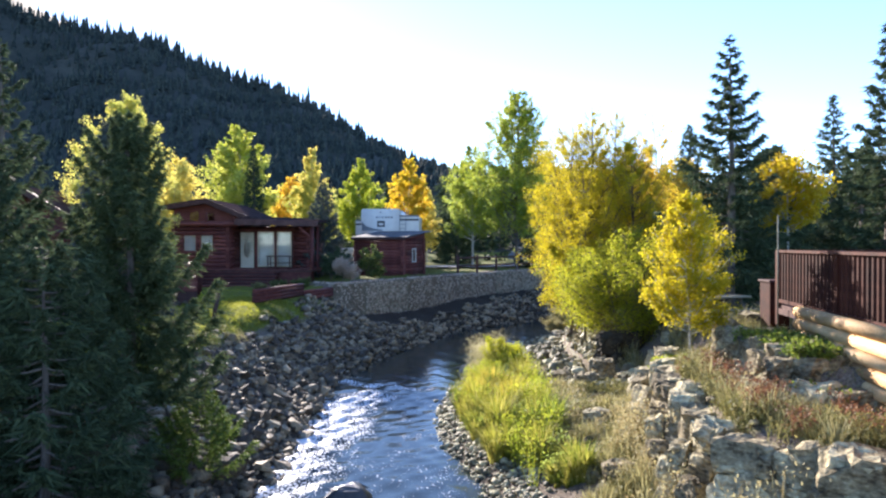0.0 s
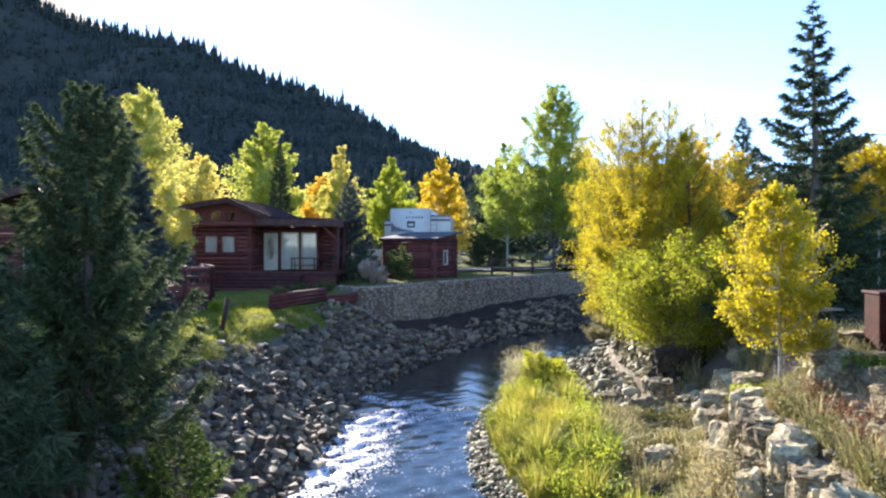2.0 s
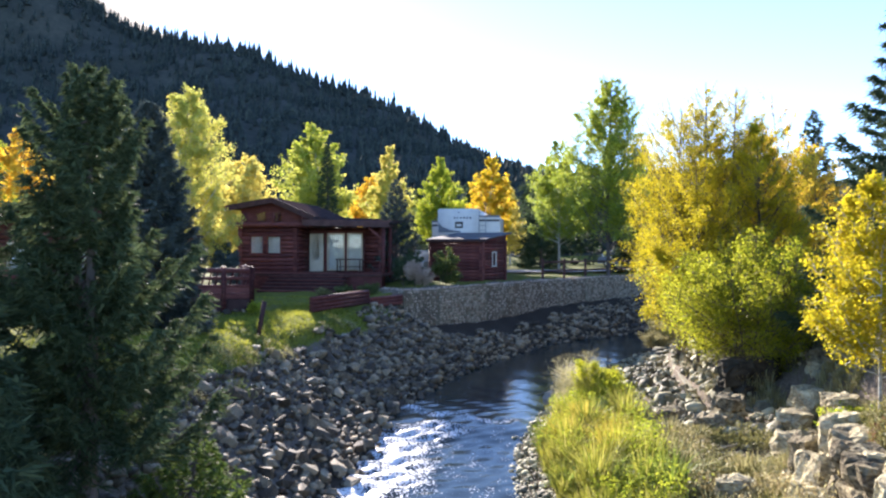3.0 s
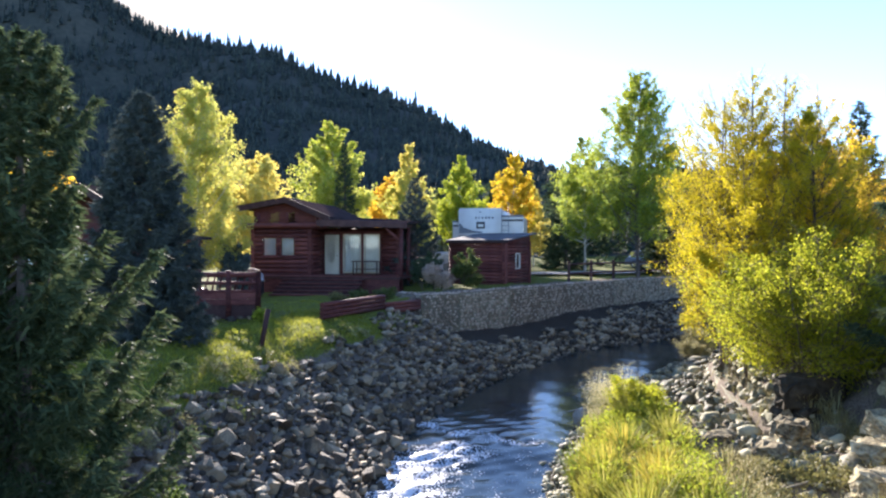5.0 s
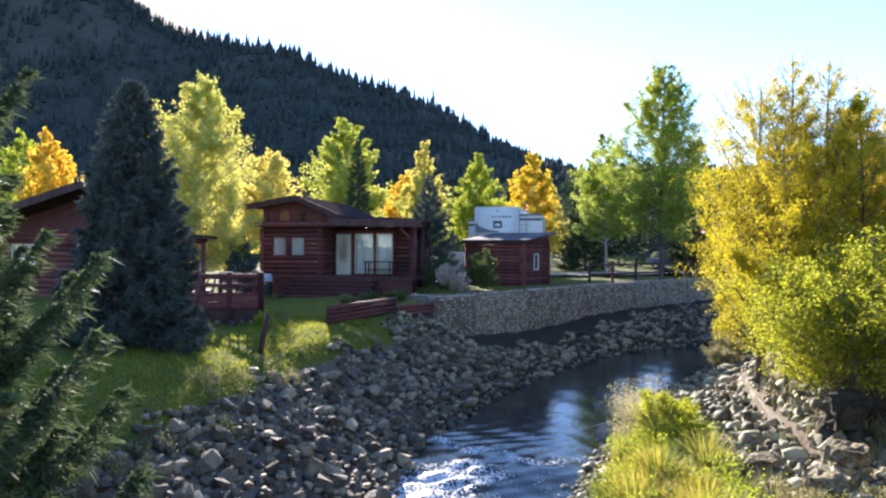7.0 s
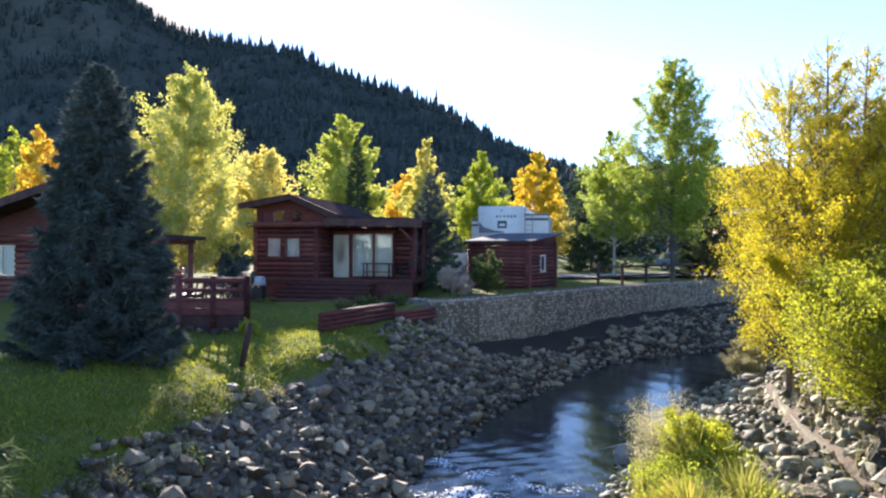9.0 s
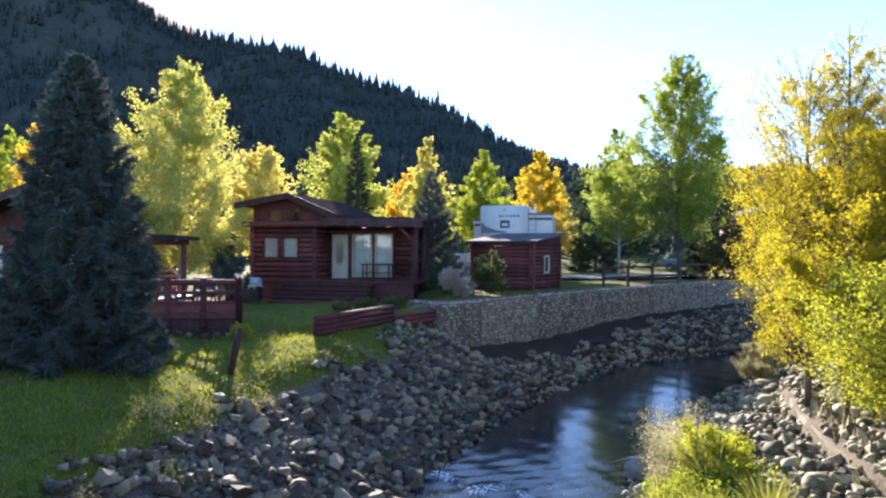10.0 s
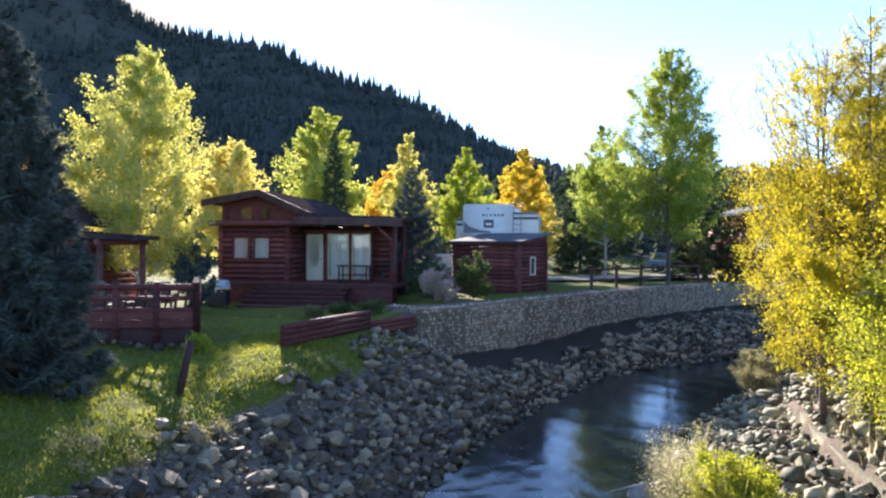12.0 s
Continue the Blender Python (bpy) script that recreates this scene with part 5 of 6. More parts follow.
tussocks("olive_grass", "tufts of grey-green grass among the ledges", strip_spots(110, 7.5, 18.0, 1.6, 3.4, -1, 145, (0.5, 1.2), lambda a, b: off_ledges(a, b) & clear_of_band(a, b, 0.3) & (noise_xy(a * 1.1 + 1, b * 1.2) < 0.1)), 0.38, 0.008, M_OLIVE, 145, 70)
blades("dry_grass", "dry straw-coloured grass below the deck", strip_spots(560, 7.5, 16.0, 3.4, 7.2, -1, 46, (0.4, 1.1), lambda a, b: (a < 6.5) & off_ledges(a, b) & (noise_xy(a, b) > -0.2)), 0.36, 0.005, M_STRAW, 46, 18, 0.1, 0.6)
tussocks("dry_grass", "tufts of dry grass on the rocky slope", [(5.2 + 3.0 * ((i * 0.618) % 1), 15.4 + 7.0 * ((i * 0.377) % 1), 0.6 + 0.6 * ((i * 0.29) % 1)) for i in range(60)], 0.5, 0.007, M_STRAW, 153, 60)
blades("dry_grass", "dry grass and twigs below the willow", strip_spots(260, 21.5, 33.0, 3.9, 7.5, -1, 53, (0.4, 1.1)), 0.45, 0.006, M_STRAW, 53, 18, 0.14, 0.7)
seeds_heads("weeds", "pinkish dry weeds among the ledges", strip_spots(70, 7.5, 18.0, 1.6, 3.2, -1, 47, (0.4, 1.0), lambda a, b: off_ledges(a, b) & clear_of_band(a, b, 0.35) & (noise_xy(a * 2 + 3, b * 1.6) > 0.05)), 0.6, M_PINKWEED, 47, 70, 0.026, 0.16)
seeds_heads("dry_stalks", "tall pinkish dry stalks at the foot of the ledges", strip_spots(34, 7.4, 13.0, 2.2, 3.1, -1, 59, (0.5, 1.1), lambda a, b: off_ledges(a, b) & (noise_xy(a * 2, b * 1.4 + 1) > -0.2)), 0.9, M_PINKWEED, 59, 90, 0.026, 0.16)
seeds_heads("olive_weeds", "grey-green weeds growing out of the rock joints", [(lx + math.sin(i * 2.3) * 0.3, ly + math.cos(i * 1.7) * 0.3, 0.6 + 0.35 * math.sin(i * 3.1)) for i in range(3) for lx, ly, _ in LOWER_BAND[2:] + UPPER_BAND[1:]], 0.5, M_OLIVE, 60, 110, 0.022, 0.18)
seeds_heads("rusty_weeds", "rust-red dock and fireweed among the ledges", strip_spots(30, 8.0, 14.0, 3.3, 6.5, -1, 48, (0.5, 1.15), lambda a, b: (a < 5.6) & off_ledges(a, b) & (noise_xy(a * 1.8 + 1, b * 1.8 + 2) > 0.35)), 0.52, M_RUST, 48, 130, 0.022, 0.15)
seeds_heads("green_weeds", "low grey-green weeds among the ledges", strip_spots(300, 7.0, 18.5, 1.6, 6.6, -1, 49, (0.5, 1.1), lambda a, b: (a < 6.4) & off_ledges(a, b) & (noise_xy(a + 2, b + 5) > 0.0)), 0.32, M_OLIVE, 49, 110, 0.026, 0.2)
blades("terrace_grass", "olive and tawny grass on the rock terraces", strip_spots(800, 6.6, 15.0, 2.7, 6.9, -1, 58, (0.4, 1.2), lambda a, b: (a < 6.3) & off_ledges(a, b)), 0.26, 0.006, M_OLIVE, 58, 22, 0.1, 0.7)
blades("lawn_grass", "mown lawn catching the low sun", strip_spots(4600, 13.8, 29.0, 2.95, 5.9, 1, 50, (0.6, 1.1)), 0.1, 0.011, M_LAWN, 50, 6, 0.12, 0.8)
blades("lawn_grass", "mown lawn in the shade of the cabin", strip_spots(1300, 14.0, 34.0, 5.5, 9.5, 1, 54, (0.6, 1.1)), 0.1, 0.012, M_LAWN, 54, 7, 0.15, 0.8)
seeds_heads("bank_weeds", "tan weeds along the top of the riprap", strip_spots(26, 12.0, 27.0, 2.7, 3.6, 1, 51, (0.25, 0.65), lambda a, b: noise_xy(a, b * 1.4) > -0.1), 0.45, M_STRAW, 51, 130, 0.022, 0.2)
seeds_heads("bank_weeds", "green weeds along the top of the riprap", strip_spots(16, 11.0, 27.0, 2.3, 3.6, 1, 52, (0.4, 1.0), lambda a, b: noise_xy(a + 4, b * 1.4) > 0.0), 0.4, M_SHRUB, 52, 130, 0.026, 0.2)


def bush(at, height, width, leaf, label, seed, leaves=5000, size=0.06, name="shrub", base=0.12):
    return broadleaf(name, at, height, width, base, leaf, M_TWIG, label, leaves, size, 30, seed, stems=6, taper=0.4, category="shrub", lump=0.3)


bush((5.72, 9.75), 0.4, 0.6, M_REEDGREEN, "low green shrub in front of the log wall", 77, 2400, 0.04)
bush((5.9, 11.0), 0.42, 0.65, M_REEDGREEN, "bushy green shrub at the foot of the log wall", 78, 2400, 0.04)
bush((5.95, 11.55), 0.4, 0.6, M_REEDGREEN, "low green shrub in front of the log wall", 61, 2200, 0.04)
bush((5.8, 10.35), 0.38, 0.55, M_REEDGREEN, "low green shrub in front of the log wall", 62, 2200, 0.04)
bush((5.95, 12.7), 0.42, 0.65, M_REEDGREEN, "low green shrub below the deck", 63, 2500, 0.04)
bush((4.85, 14.2), 0.55, 0.7, M_LIME, "small yellow-green shrub at the foot of the young aspen", 64, 2500)
bush((-4.55, 37.9), 2.0, 1.5, M_SHRUB, "upright green shrub in front of the shed", 65, 6000, 0.07)
bush((-6.6, 38.6), 1.9, 1.9, M_SPRUCE, "round dark juniper beside the shed", 66, 7000, 0.07)
bush((-5.6, 36.2), 1.25, 1.4, M_TASSEL, "pinkish-tan seeding ornamental grass behind the stone wall", 67, 9000, 0.045)
bush((-9.2, 25.4), 0.45, 0.35, M_LIME, "small yellow-green shrub at the corner of the deck", 79, 1500, 0.045)
bush((-14.6, 34.4), 2.9, 1.6, M_BLUESPRUCE, "grey-green shrub beside the cabin", 68, 7000, 0.08)
bush((1.8, 21.9), 1.55, 1.45, M_WILLOW, "young yellow-green willow in the bank grass", 73, 16000, 0.032)
bush((1.95, 23.3), 1.2, 1.1, M_WILLOW, "young yellow-green willow at the end of the grass bank", 80, 9000, 0.032)
bush((6.0, 36.6), 1.3, 1.6, M_STRAW, "tan dry bush at the water's edge", 71, 9000, 0.035)
bush((9.3, 58.0), 4.6, 3.0, M_RUST, "tall rust-brown bush in the shade behind the wall", 81, 14000, 0.1)
bush((7.3, 56.6), 3.4, 2.4, M_OLIVE, "tall dark bush in the shade behind the wall", 82, 10000, 0.1)
bush((5.4, 35.0), 0.9, 1.2, M_STRAW, "tan dry bush at the water's edge", 72, 6000, 0.035)

bush((-8.4, 33.3), 0.6, 0.8, M_SHRUB, "low dark shrub in front of the cabin steps", 74, 2200, 0.05)
bush((-7.4, 33.4), 0.55, 0.8, M_SHRUB, "low dark shrub behind the log planter", 75, 2200, 0.05)
bush((-9.5, 33.2), 0.45, 0.7, M_OLIVE, "faded low shrub in front of the cabin steps", 76, 1800, 0.05)
for (ax_, ay_), (bx_, by_), rad in (((3.0, 9.3), (3.75, 10.0), 0.045), ((2.5, 12.6), (3.2, 12.2), 0.04), ((3.2, 16.8), (4.1, 17.3), 0.05)):
    stick = thing("driftwood", (0, 0, 0), "bleached driftwood branch lying in dry grass", "driftwood")
    part("branch", beam((ax_, ay_, gz(ax_, ay_) + 0.08), (bx_, by_, gz(bx_, by_) + 0.16), rad, rad * 0.6, wobble=0.03), M_GREYWOOD, stick)

# ---- log shed, trailer, cabins ----
def log_course(parent, a, b, z0, z1, radius, material, skip=()):
    """A wall of round logs from a to b (ends cross at the corners), leaving gaps for openings: skip rows of (from, to, low, high) along the wall."""
    a, b = Vector((*a, 0)), Vector((*b, 0))
    ln, dn = (b - a).length, (b - a).normalized()
    bm_cache = {}
    n = max(1, round((z1 - z0) / (radius * 1.86)))
    for i in range(n):
        z = z0 + (i + 0.5) * (z1 - z0) / n
        cuts = [(-0.12, ln + 0.12)]
        for s0, s1, lo, hi in skip:
            if lo < z < hi:
                cuts = [c for u, w in cuts for c in ((u, min(w, s0)), (max(u, s1), w)) if c[1] - c[0] > 0.05]
        for u, w in cuts:
            key = round(w - u, 3)
            if key not in bm_cache:
                bm = beam((0, 0, 0), (key, 0, 0), radius, sides=8, wobble=0.008)
                me = bpy.data.meshes.new("log")
                bm.to_mesh(me)
                bm.free()
                me.materials.append(material)
                bm_cache[key] = me
            ob = part("log", bm_cache[key], material, parent)
            p = a + dn * u
            ob.matrix_basis = Matrix.LocRotScale((p.x, p.y, z), Euler((0, 0, math.atan2(dn.y, dn.x))), None)


def window(parent, x0, x1, y, z0, z1, name="window", frame_mat=M_CREAM, curtain=True, mid=True, out=-1):
    """A framed window in a wall that faces -y: frame, pane, curtain behind."""
    y -= 0.1
    w = part(name, box(x0 - 0.06, x1 + 0.06, y - 0.05, y + 0.06, z0 - 0.07, z0), frame_mat, parent)
    bm = box(x0 - 0.06, x0, y - 0.05, y + 0.05, z0, z1)
    box(x1, x1 + 0.06, y - 0.05, y + 0.05, z0, z1, bm=bm)
    box(x0 - 0.06, x1 + 0.06, y - 0.05, y + 0.05, z1, z1 + 0.07, bm=bm)
    if mid:
        box((x0 + x1) / 2 - 0.02, (x0 + x1) / 2 + 0.02, y - 0.04, y + 0.04, z0, z1, bm=bm)
    part("window_frame", bm, frame_mat, w)
    pane = part("pane", box(x0, x1, y - 0.012, y, z0, z1, 0), M_GLASS, w)
    pane.visible_shadow = False
    if curtain:
        bm = bmesh.new()
        cols_ = 24
        pts = [(x0 + (x1 - x0) * i / cols_, y + 0.1 + 0.025 * math.sin(i * 1.9)) for i in range(cols_ + 1)]
        lo_, hi_ = [bm.verts.new((px, py, z0)) for px, py in pts], [bm.verts.new((px, py, z1)) for px, py in pts]
        for i in range(cols_):
            bm.faces.new((lo_[i], lo_[i + 1], hi_[i + 1], hi_[i]))
        part("curtain", bm, M_CURTAIN, w, "pale pleated curtain")
    return w


def shed():
    ob = thing("log_shed", (-3.0, 41.5, 2.75), "red-stained log shed with a shallow grey metal roof", "shed", rz=-21)
    W, D, H = 3.25, 3.1, 2.42
    part("core", box(-W + 0.05, -0.05, 0.05, D - 0.05, 0, H - 0.05), M_DARKWOOD, ob)
    log_course(ob, (-W, 0), (0, 0), 0.0, H, 0.1, M_REDLOG)
    log_course(ob, (0, 0), (0, D), 0.0, H, 0.1, M_REDLOG, [(1.25, 1.75, 0.95, 1.75)])
    log_course(ob, (-W, D), (-W, 0), 0.0, H, 0.1, M_REDLOG)
    w = part("window", box(0.02, 0.12, 1.22, 1.78, 0.9, 0.97), M_WHITE, ob, "small white-framed window")
    bm = box(0.02, 0.12, 1.22, 1.28, 0.97, 1.7)
    box(0.02, 0.12, 1.72, 1.78, 0.97, 1.7, bm=bm)
    box(0.02, 0.12, 1.22, 1.78, 1.7, 1.77, bm=bm)
    part("window_frame", bm, M_WHITE, w)
    part("pane", box(0.06, 0.07, 1.28, 1.72, 0.97, 1.7, 0), M_GLASS, w)
    # mono-pitch roof, low over the front wall, higher at the back
    R = 0.42
    part("roof", poly([(-W - 0.2, -0.3, H - 0.01), (-W - 0.2, D + 0.3, H + R), (-W - 0.2, D + 0.3, H + R + 0.07), (-W - 0.2, -0.3, H + 0.06)], (W + 0.6, 0, 0)), M_METALROOF, ob, "grey metal roof sheet")
    part("fascia", box(-W - 0.18, 0.38, -0.34, -0.3, H - 0.12, H + 0.03, 0.005), M_DARKWOOD, ob)
    for i in range(3):
        part("log", beam((0, D * (0.15 + 0.3 * i), H + 0.05 + i * 0.13), (0, D + 0.1, H + 0.05 + i * 0.13), 0.08), M_REDLOG, ob)
    for sy in (0.02, D - 0.02):
        part("corner_board", box(-0.02, 0.13, sy - 0.12, sy + 0.12, 0, H, 0.01), M_REDLOG, ob)


shed()


def trailer():
    ob = thing("camper_trailer", (-4.95, 46.4, 2.98), "white fifth-wheel camper trailer parked behind the shed", "trailer")
    body = box(-1.27, 1.32, 0, 9.5, 1.0, 4.22, 0)
    top = [e for e in body.edges if all(v.co.z > 4 for v in e.verts) or all(v.co.y < 0.1 for v in e.verts)]
    bmesh.ops.bevel(body, geom=top, offset=0.07, segments=3, affect="EDGES")
    for f in body.faces:
        f.smooth = True
    part("body", body, M_WHITE, ob)
    part("swoosh", poly([(-1.22, -0.008, 3.35), (-0.95, -0.008, 3.05), (-0.35, -0.008, 2.85), (0.2, -0.008, 2.8), (0.2, -0.008, 2.72), (-1.22, -0.008, 2.72)], (0, -0.006, 0)), M_GREYPAINT, ob, "dark curved graphic on the end wall")
    part("badge", box(0.25 - 0.42, 0.25 + 0.1, -0.02, 0.01, 2.98, 3.4, 0.01), M_BLACK, ob, "dark badge panel")
    part("badge_plate", box(0.25 - 0.32, 0.25, -0.03, -0.018, 3.1, 3.24, 0.0), M_WHITE, ob)
    for i, w in enumerate((0.16, 0.1, 0.14, 0.17, 0.16, 0.17)):  # the maker's name as plain bars
        part("lettering_bar", box(-0.25 + i * 0.2, -0.25 + i * 0.2 + w * 0.75, -0.014, 0.0, 3.58, 3.7, 0), M_GREYPAINT, ob)
    part("marker_light", box(0.0, 0.12, -0.03, 0.02, 3.96, 4.01, 0.005), M_BLACK, ob)
    lad = part("ladder", beam((1.36, -0.12, 1.6), (1.38, -0.12, 4.3), 0.018), M_GREYPAINT, ob, "dark metal roof ladder")
    part("rail", beam((1.78, -0.12, 1.6), (1.78, -0.12, 4.3), 0.018), M_GREYPAINT, lad)
    for i in range(9):
        part("rung", beam((1.38, -0.12, 1.75 + i * 0.28), (1.78, -0.12, 1.75 + i * 0.28), 0.013), M_GREYPAINT, lad)
    for x0, x1, z1, nm in ((-1.78, -1.22, 3.42, "slide_out"), (1.22, 2.66, 3.72, "slide_out")):
        sl = part(nm, box(x0, x1, 0.9 if x0 < 0 else 0.35, 4.2, 1.2, z1, 0.03), M_WHITE, ob)
        part("awning_roll", beam((x0, (0.9 if x0 < 0 else 0.35) - 0.05, z1 + 0.03), (x1, (0.9 if x0 < 0 else 0.35) - 0.05, z1 + 0.03), 0.05), M_GREYPAINT, sl)
        part("stripe", box(x0 + 0.02, x1 - 0.02, (0.9 if x0 < 0 else 0.35) - 0.012, (0.9 if x0 < 0 else 0.35) + 0.02, z1 - 0.3, z1 - 0.17, 0), M_BLACK, sl)
    for x0 in (-0.6, 0.5):
        part("roof_vent", box(x0, x0 + 0.4, 2.0, 2.4, 4.2, 4.32, 0.03), M_WHITE, ob)
    for sx in (-1.1, 1.1):
        for yy in (4.6, 5.6):
            wh = part("wheel", beam((sx - 0.12, yy, 0.38), (sx + 0.12, yy, 0.38), 0.38, sides=18), M_BLACK, ob)
            part("rim", beam((sx - 0.125, yy, 0.38), (sx + 0.125, yy, 0.38), 0.2, sides=12), M_CHROME, wh)
    part("chassis", box(-1.1, 1.1, 0.3, 9.3, 0.7, 1.02, 0.02), M_BLACK, ob)
    for sx in (-0.9, 0.9):
        part("jack", beam((sx, 0.6, 0.0), (sx, 0.6, 0.8), 0.05), M_CHROME, ob)


trailer()


def vehicle(name, at, rz, paint, label, category, length=4.6, pickup=False):
    ob = thing(name, at, label, category, rz=rz)
    w = 0.92
    prof = [(-length / 2, 0.35), (-length / 2, 0.85), (-length / 2 + 0.15, 0.95), (length / 2 - 0.1, 0.98), (length / 2, 0.8), (length / 2, 0.35)]
    part("body", poly([(-w, y, z) for y, z in prof], (2 * w, 0, 0)), paint, ob)
    c0, c1 = (-0.6, 1.0) if pickup else (-1.2, 1.7)
    part("cabin", poly([(-w * 0.86, y, z) for y, z in ((c0 - 0.6, 0.95), (c0, 1.55), (c1, 1.58), (c1 + 0.35, 0.96))], (2 * w * 0.86, 0, 0)), M_GLASS, ob)
    part("roof", box(-w * 0.84, w * 0.84, c0, c1, 1.55, 1.63, 0.03), paint, ob)
    part("bumper", box(-w, w, -length / 2 - 0.08, -length / 2 + 0.05, 0.35, 0.6, 0.03), M_CHROME, ob)
    part("grille", box(-w * 0.6, w * 0.6, -length / 2 - 0.02, -length / 2 + 0.02, 0.6, 0.85, 0.01), M_BLACK, ob)
    for sx in (-1, 1):
        part("headlight", box(sx * 0.78 - 0.12, sx * 0.78 + 0.12, -length / 2 - 0.03, -length / 2 + 0.03, 0.66, 0.82, 0.02), M_WHITE, ob)
        for yy in (-length * 0.31, length * 0.31):
            wh = part("wheel", beam((sx * w - 0.1, yy, 0.35), (sx * w + 0.1, yy, 0.35), 0.35, sides=18), M_BLACK, ob)
            part("rim", beam((sx * w - 0.105, yy, 0.35), (sx * w + 0.105, yy, 0.35), 0.2, sides=12), M_CHROME, wh)
    return ob


vehicle("pickup_truck", (-7.9, 50.5, 2.88), -8, M_WHITE, "white pickup truck with a chrome bumper beside the trailer", "truck", 5.4, True)
M_CARBLUE = plain("grey_blue_paint", (0.16, 0.2, 0.27), 0.3)
vehicle("parked_car", (8.2, 72.0, 2.9), 70, M_CARBLUE, "grey-blue car parked under the trees", "car")


CABIN_SIZE, CABIN_AT = 1.12, (0.024, -0.9, -0.58)  # the cabin is drawn to a smaller scale and set out from here


def cabin():
    """Porch cabin: a gabled front room to the west, a lower porch with door and curtained windows to the east, a deck and steps."""
    ob = thing("log_cabin", CABIN_AT, "dark red log cabin with a gabled front and a covered porch", "cabin")
    ob.scale = (CABIN_SIZE,) * 3
    G, D, T = 2.35, 3.47, 5.9
    # gabled room
    x0, x1, yf = -14.6, -11.75, 36.3
    part("inner_wall", box(x0 + 0.1, x1 - 0.1, yf + 0.35, yf + 6, G, T, 0), M_DARKWOOD, ob)
    log_course(ob, (x0, yf), (x1, yf), G, T, 0.11, M_REDLOG, [(0.5, 1.2, 4.4, 5.3), (1.4, 2.1, 4.4, 5.3)])
    log_course(ob, (x1, yf), (x1, yf + 2.2), G, T, 0.11, M_REDLOG)
    log_course(ob, (x0, yf + 6), (x0, yf), G, T, 0.11, M_REDLOG)
    window(ob, x0 + 0.53, x0 + 1.17, yf + 0.05, 4.45, 5.25, frame_mat=M_REDLOG, mid=False)
    window(ob, x0 + 1.43, x0 + 2.07, yf + 0.05, 4.45, 5.25, frame_mat=M_REDLOG, mid=False)
    part("gable", poly([(x0, yf, T), (-10.75, yf, T), (-10.75, yf, 6.15), (-12.75, yf, 6.95), (x0, yf, 6.62)], (0, 0.2, 0)), M_REDLOG, ob)
    for a_, b_ in ((-13.75, -13.3), (-12.95, -12.5)):
        gw = part("gable_window", poly([(a_, yf - 0.03, 5.95), (b_, yf - 0.03, 5.95), (b_, yf - 0.03, 6.5), (a_, yf - 0.03, 6.4)], (0, 0.02, 0)), M_GLASS, ob)
        part("window_frame", box(a_ - 0.06, b_ + 0.06, yf - 0.06, yf - 0.01, 5.88, 5.95), M_REDLOG, gw)
    for p, q in (((-15.2, 6.62), (-12.75, 7.02)), ((-12.75, 7.02), (-10.6, 6.1))):
        part("roof", poly([(p[0], yf - 0.55, p[1]), (q[0], yf - 0.55, q[1]), (q[0], yf - 0.55, q[1] + 0.14), (p[0], yf - 0.55, p[1] + 0.14)], (0, 7.0, 0)), M_ROOF, ob)
        part("bargeboard", poly([(p[0], yf - 0.6, p[1] - 0.12), (q[0], yf - 0.6, q[1] - 0.12), (q[0], yf - 0.6, q[1] + 0.16), (p[0], yf - 0.6, p[1] + 0.16)], (0, 0.05, 0)), M_DARKWOOD, ob)
    for px in (-14.2, -12.75, -11.3):
        part("gable_strut", beam((px, yf - 0.35, 5.9), (px, yf - 0.35, 6.45), 0.07), M_REDLOG, ob)
    part("gable_beam", beam((-15.0, yf - 0.35, 5.85), (-10.8, yf - 0.35, 5.85), 0.12), M_REDLOG, ob)
    # porch wing
    yb = 38.05
    part("inner_wall", box(-11.0, -7.9, yb + 0.35, yb + 4, G, 5.8, 0), M_DARKWOOD, ob)
    log_course(ob, (-11.9, yb), (-7.9, yb), D, 5.75, 0.11, M_REDLOG, [(0.2, 3.2, 3.3, 5.5)])
    log_course(ob, (-7.9, yb), (-7.9, yb + 4), G, 5.75, 0.11, M_REDLOG)
    part("wall_panel", box(-11.72, -8.68, yb + 0.06, yb + 0.12, D, 5.55, 0.005), M_REDLOG, ob)
    for px in (-11.68, -10.73, -9.68, -8.74):
        part("casing", box(px - 0.05, px + 0.05, yb - 0.15, yb + 0.06, D, 5.5, 0.008), M_REDLOG, ob)
    part("lintel", box(-11.75, -8.65, yb - 0.15, yb + 0.06, 5.47, 5.6, 0.008), M_REDLOG, ob)
    door = part("door", box(-11.6, -10.86, yb - 0.16, yb - 0.1, D, 5.44, 0.015), M_CREAM, ob, "cream door with an oval light")
    bm = bmesh.new()
    bmesh.ops.create_cone(bm, cap_ends=True, segments=24, radius1=0.5, radius2=0.5, depth=0.02, matrix=Matrix.LocRotScale((-11.23, yb - 0.165, 4.62), Euler((radians(90), 0, 0)), (0.42, 1.15, 1.0)))
    part("pane", bm, M_GLASS, door)
    part("handle", beam((-10.95, yb - 0.22, 4.4), (-10.95, yb - 0.16, 4.4), 0.03), M_CHROME, door)
    window(ob, -10.6, -9.8, yb, 3.62, 5.4, mid=False)
    window(ob, -9.55, -8.85, yb, 3.62, 5.4, mid=False)
    part("roof", poly([(-11.2, 35.7, 5.98), (-6.95, 35.7, 5.86), (-6.95, 35.7, 5.98), (-11.2, 35.7, 6.1)], (0, 6.6, 0.35)), M_ROOF, ob)
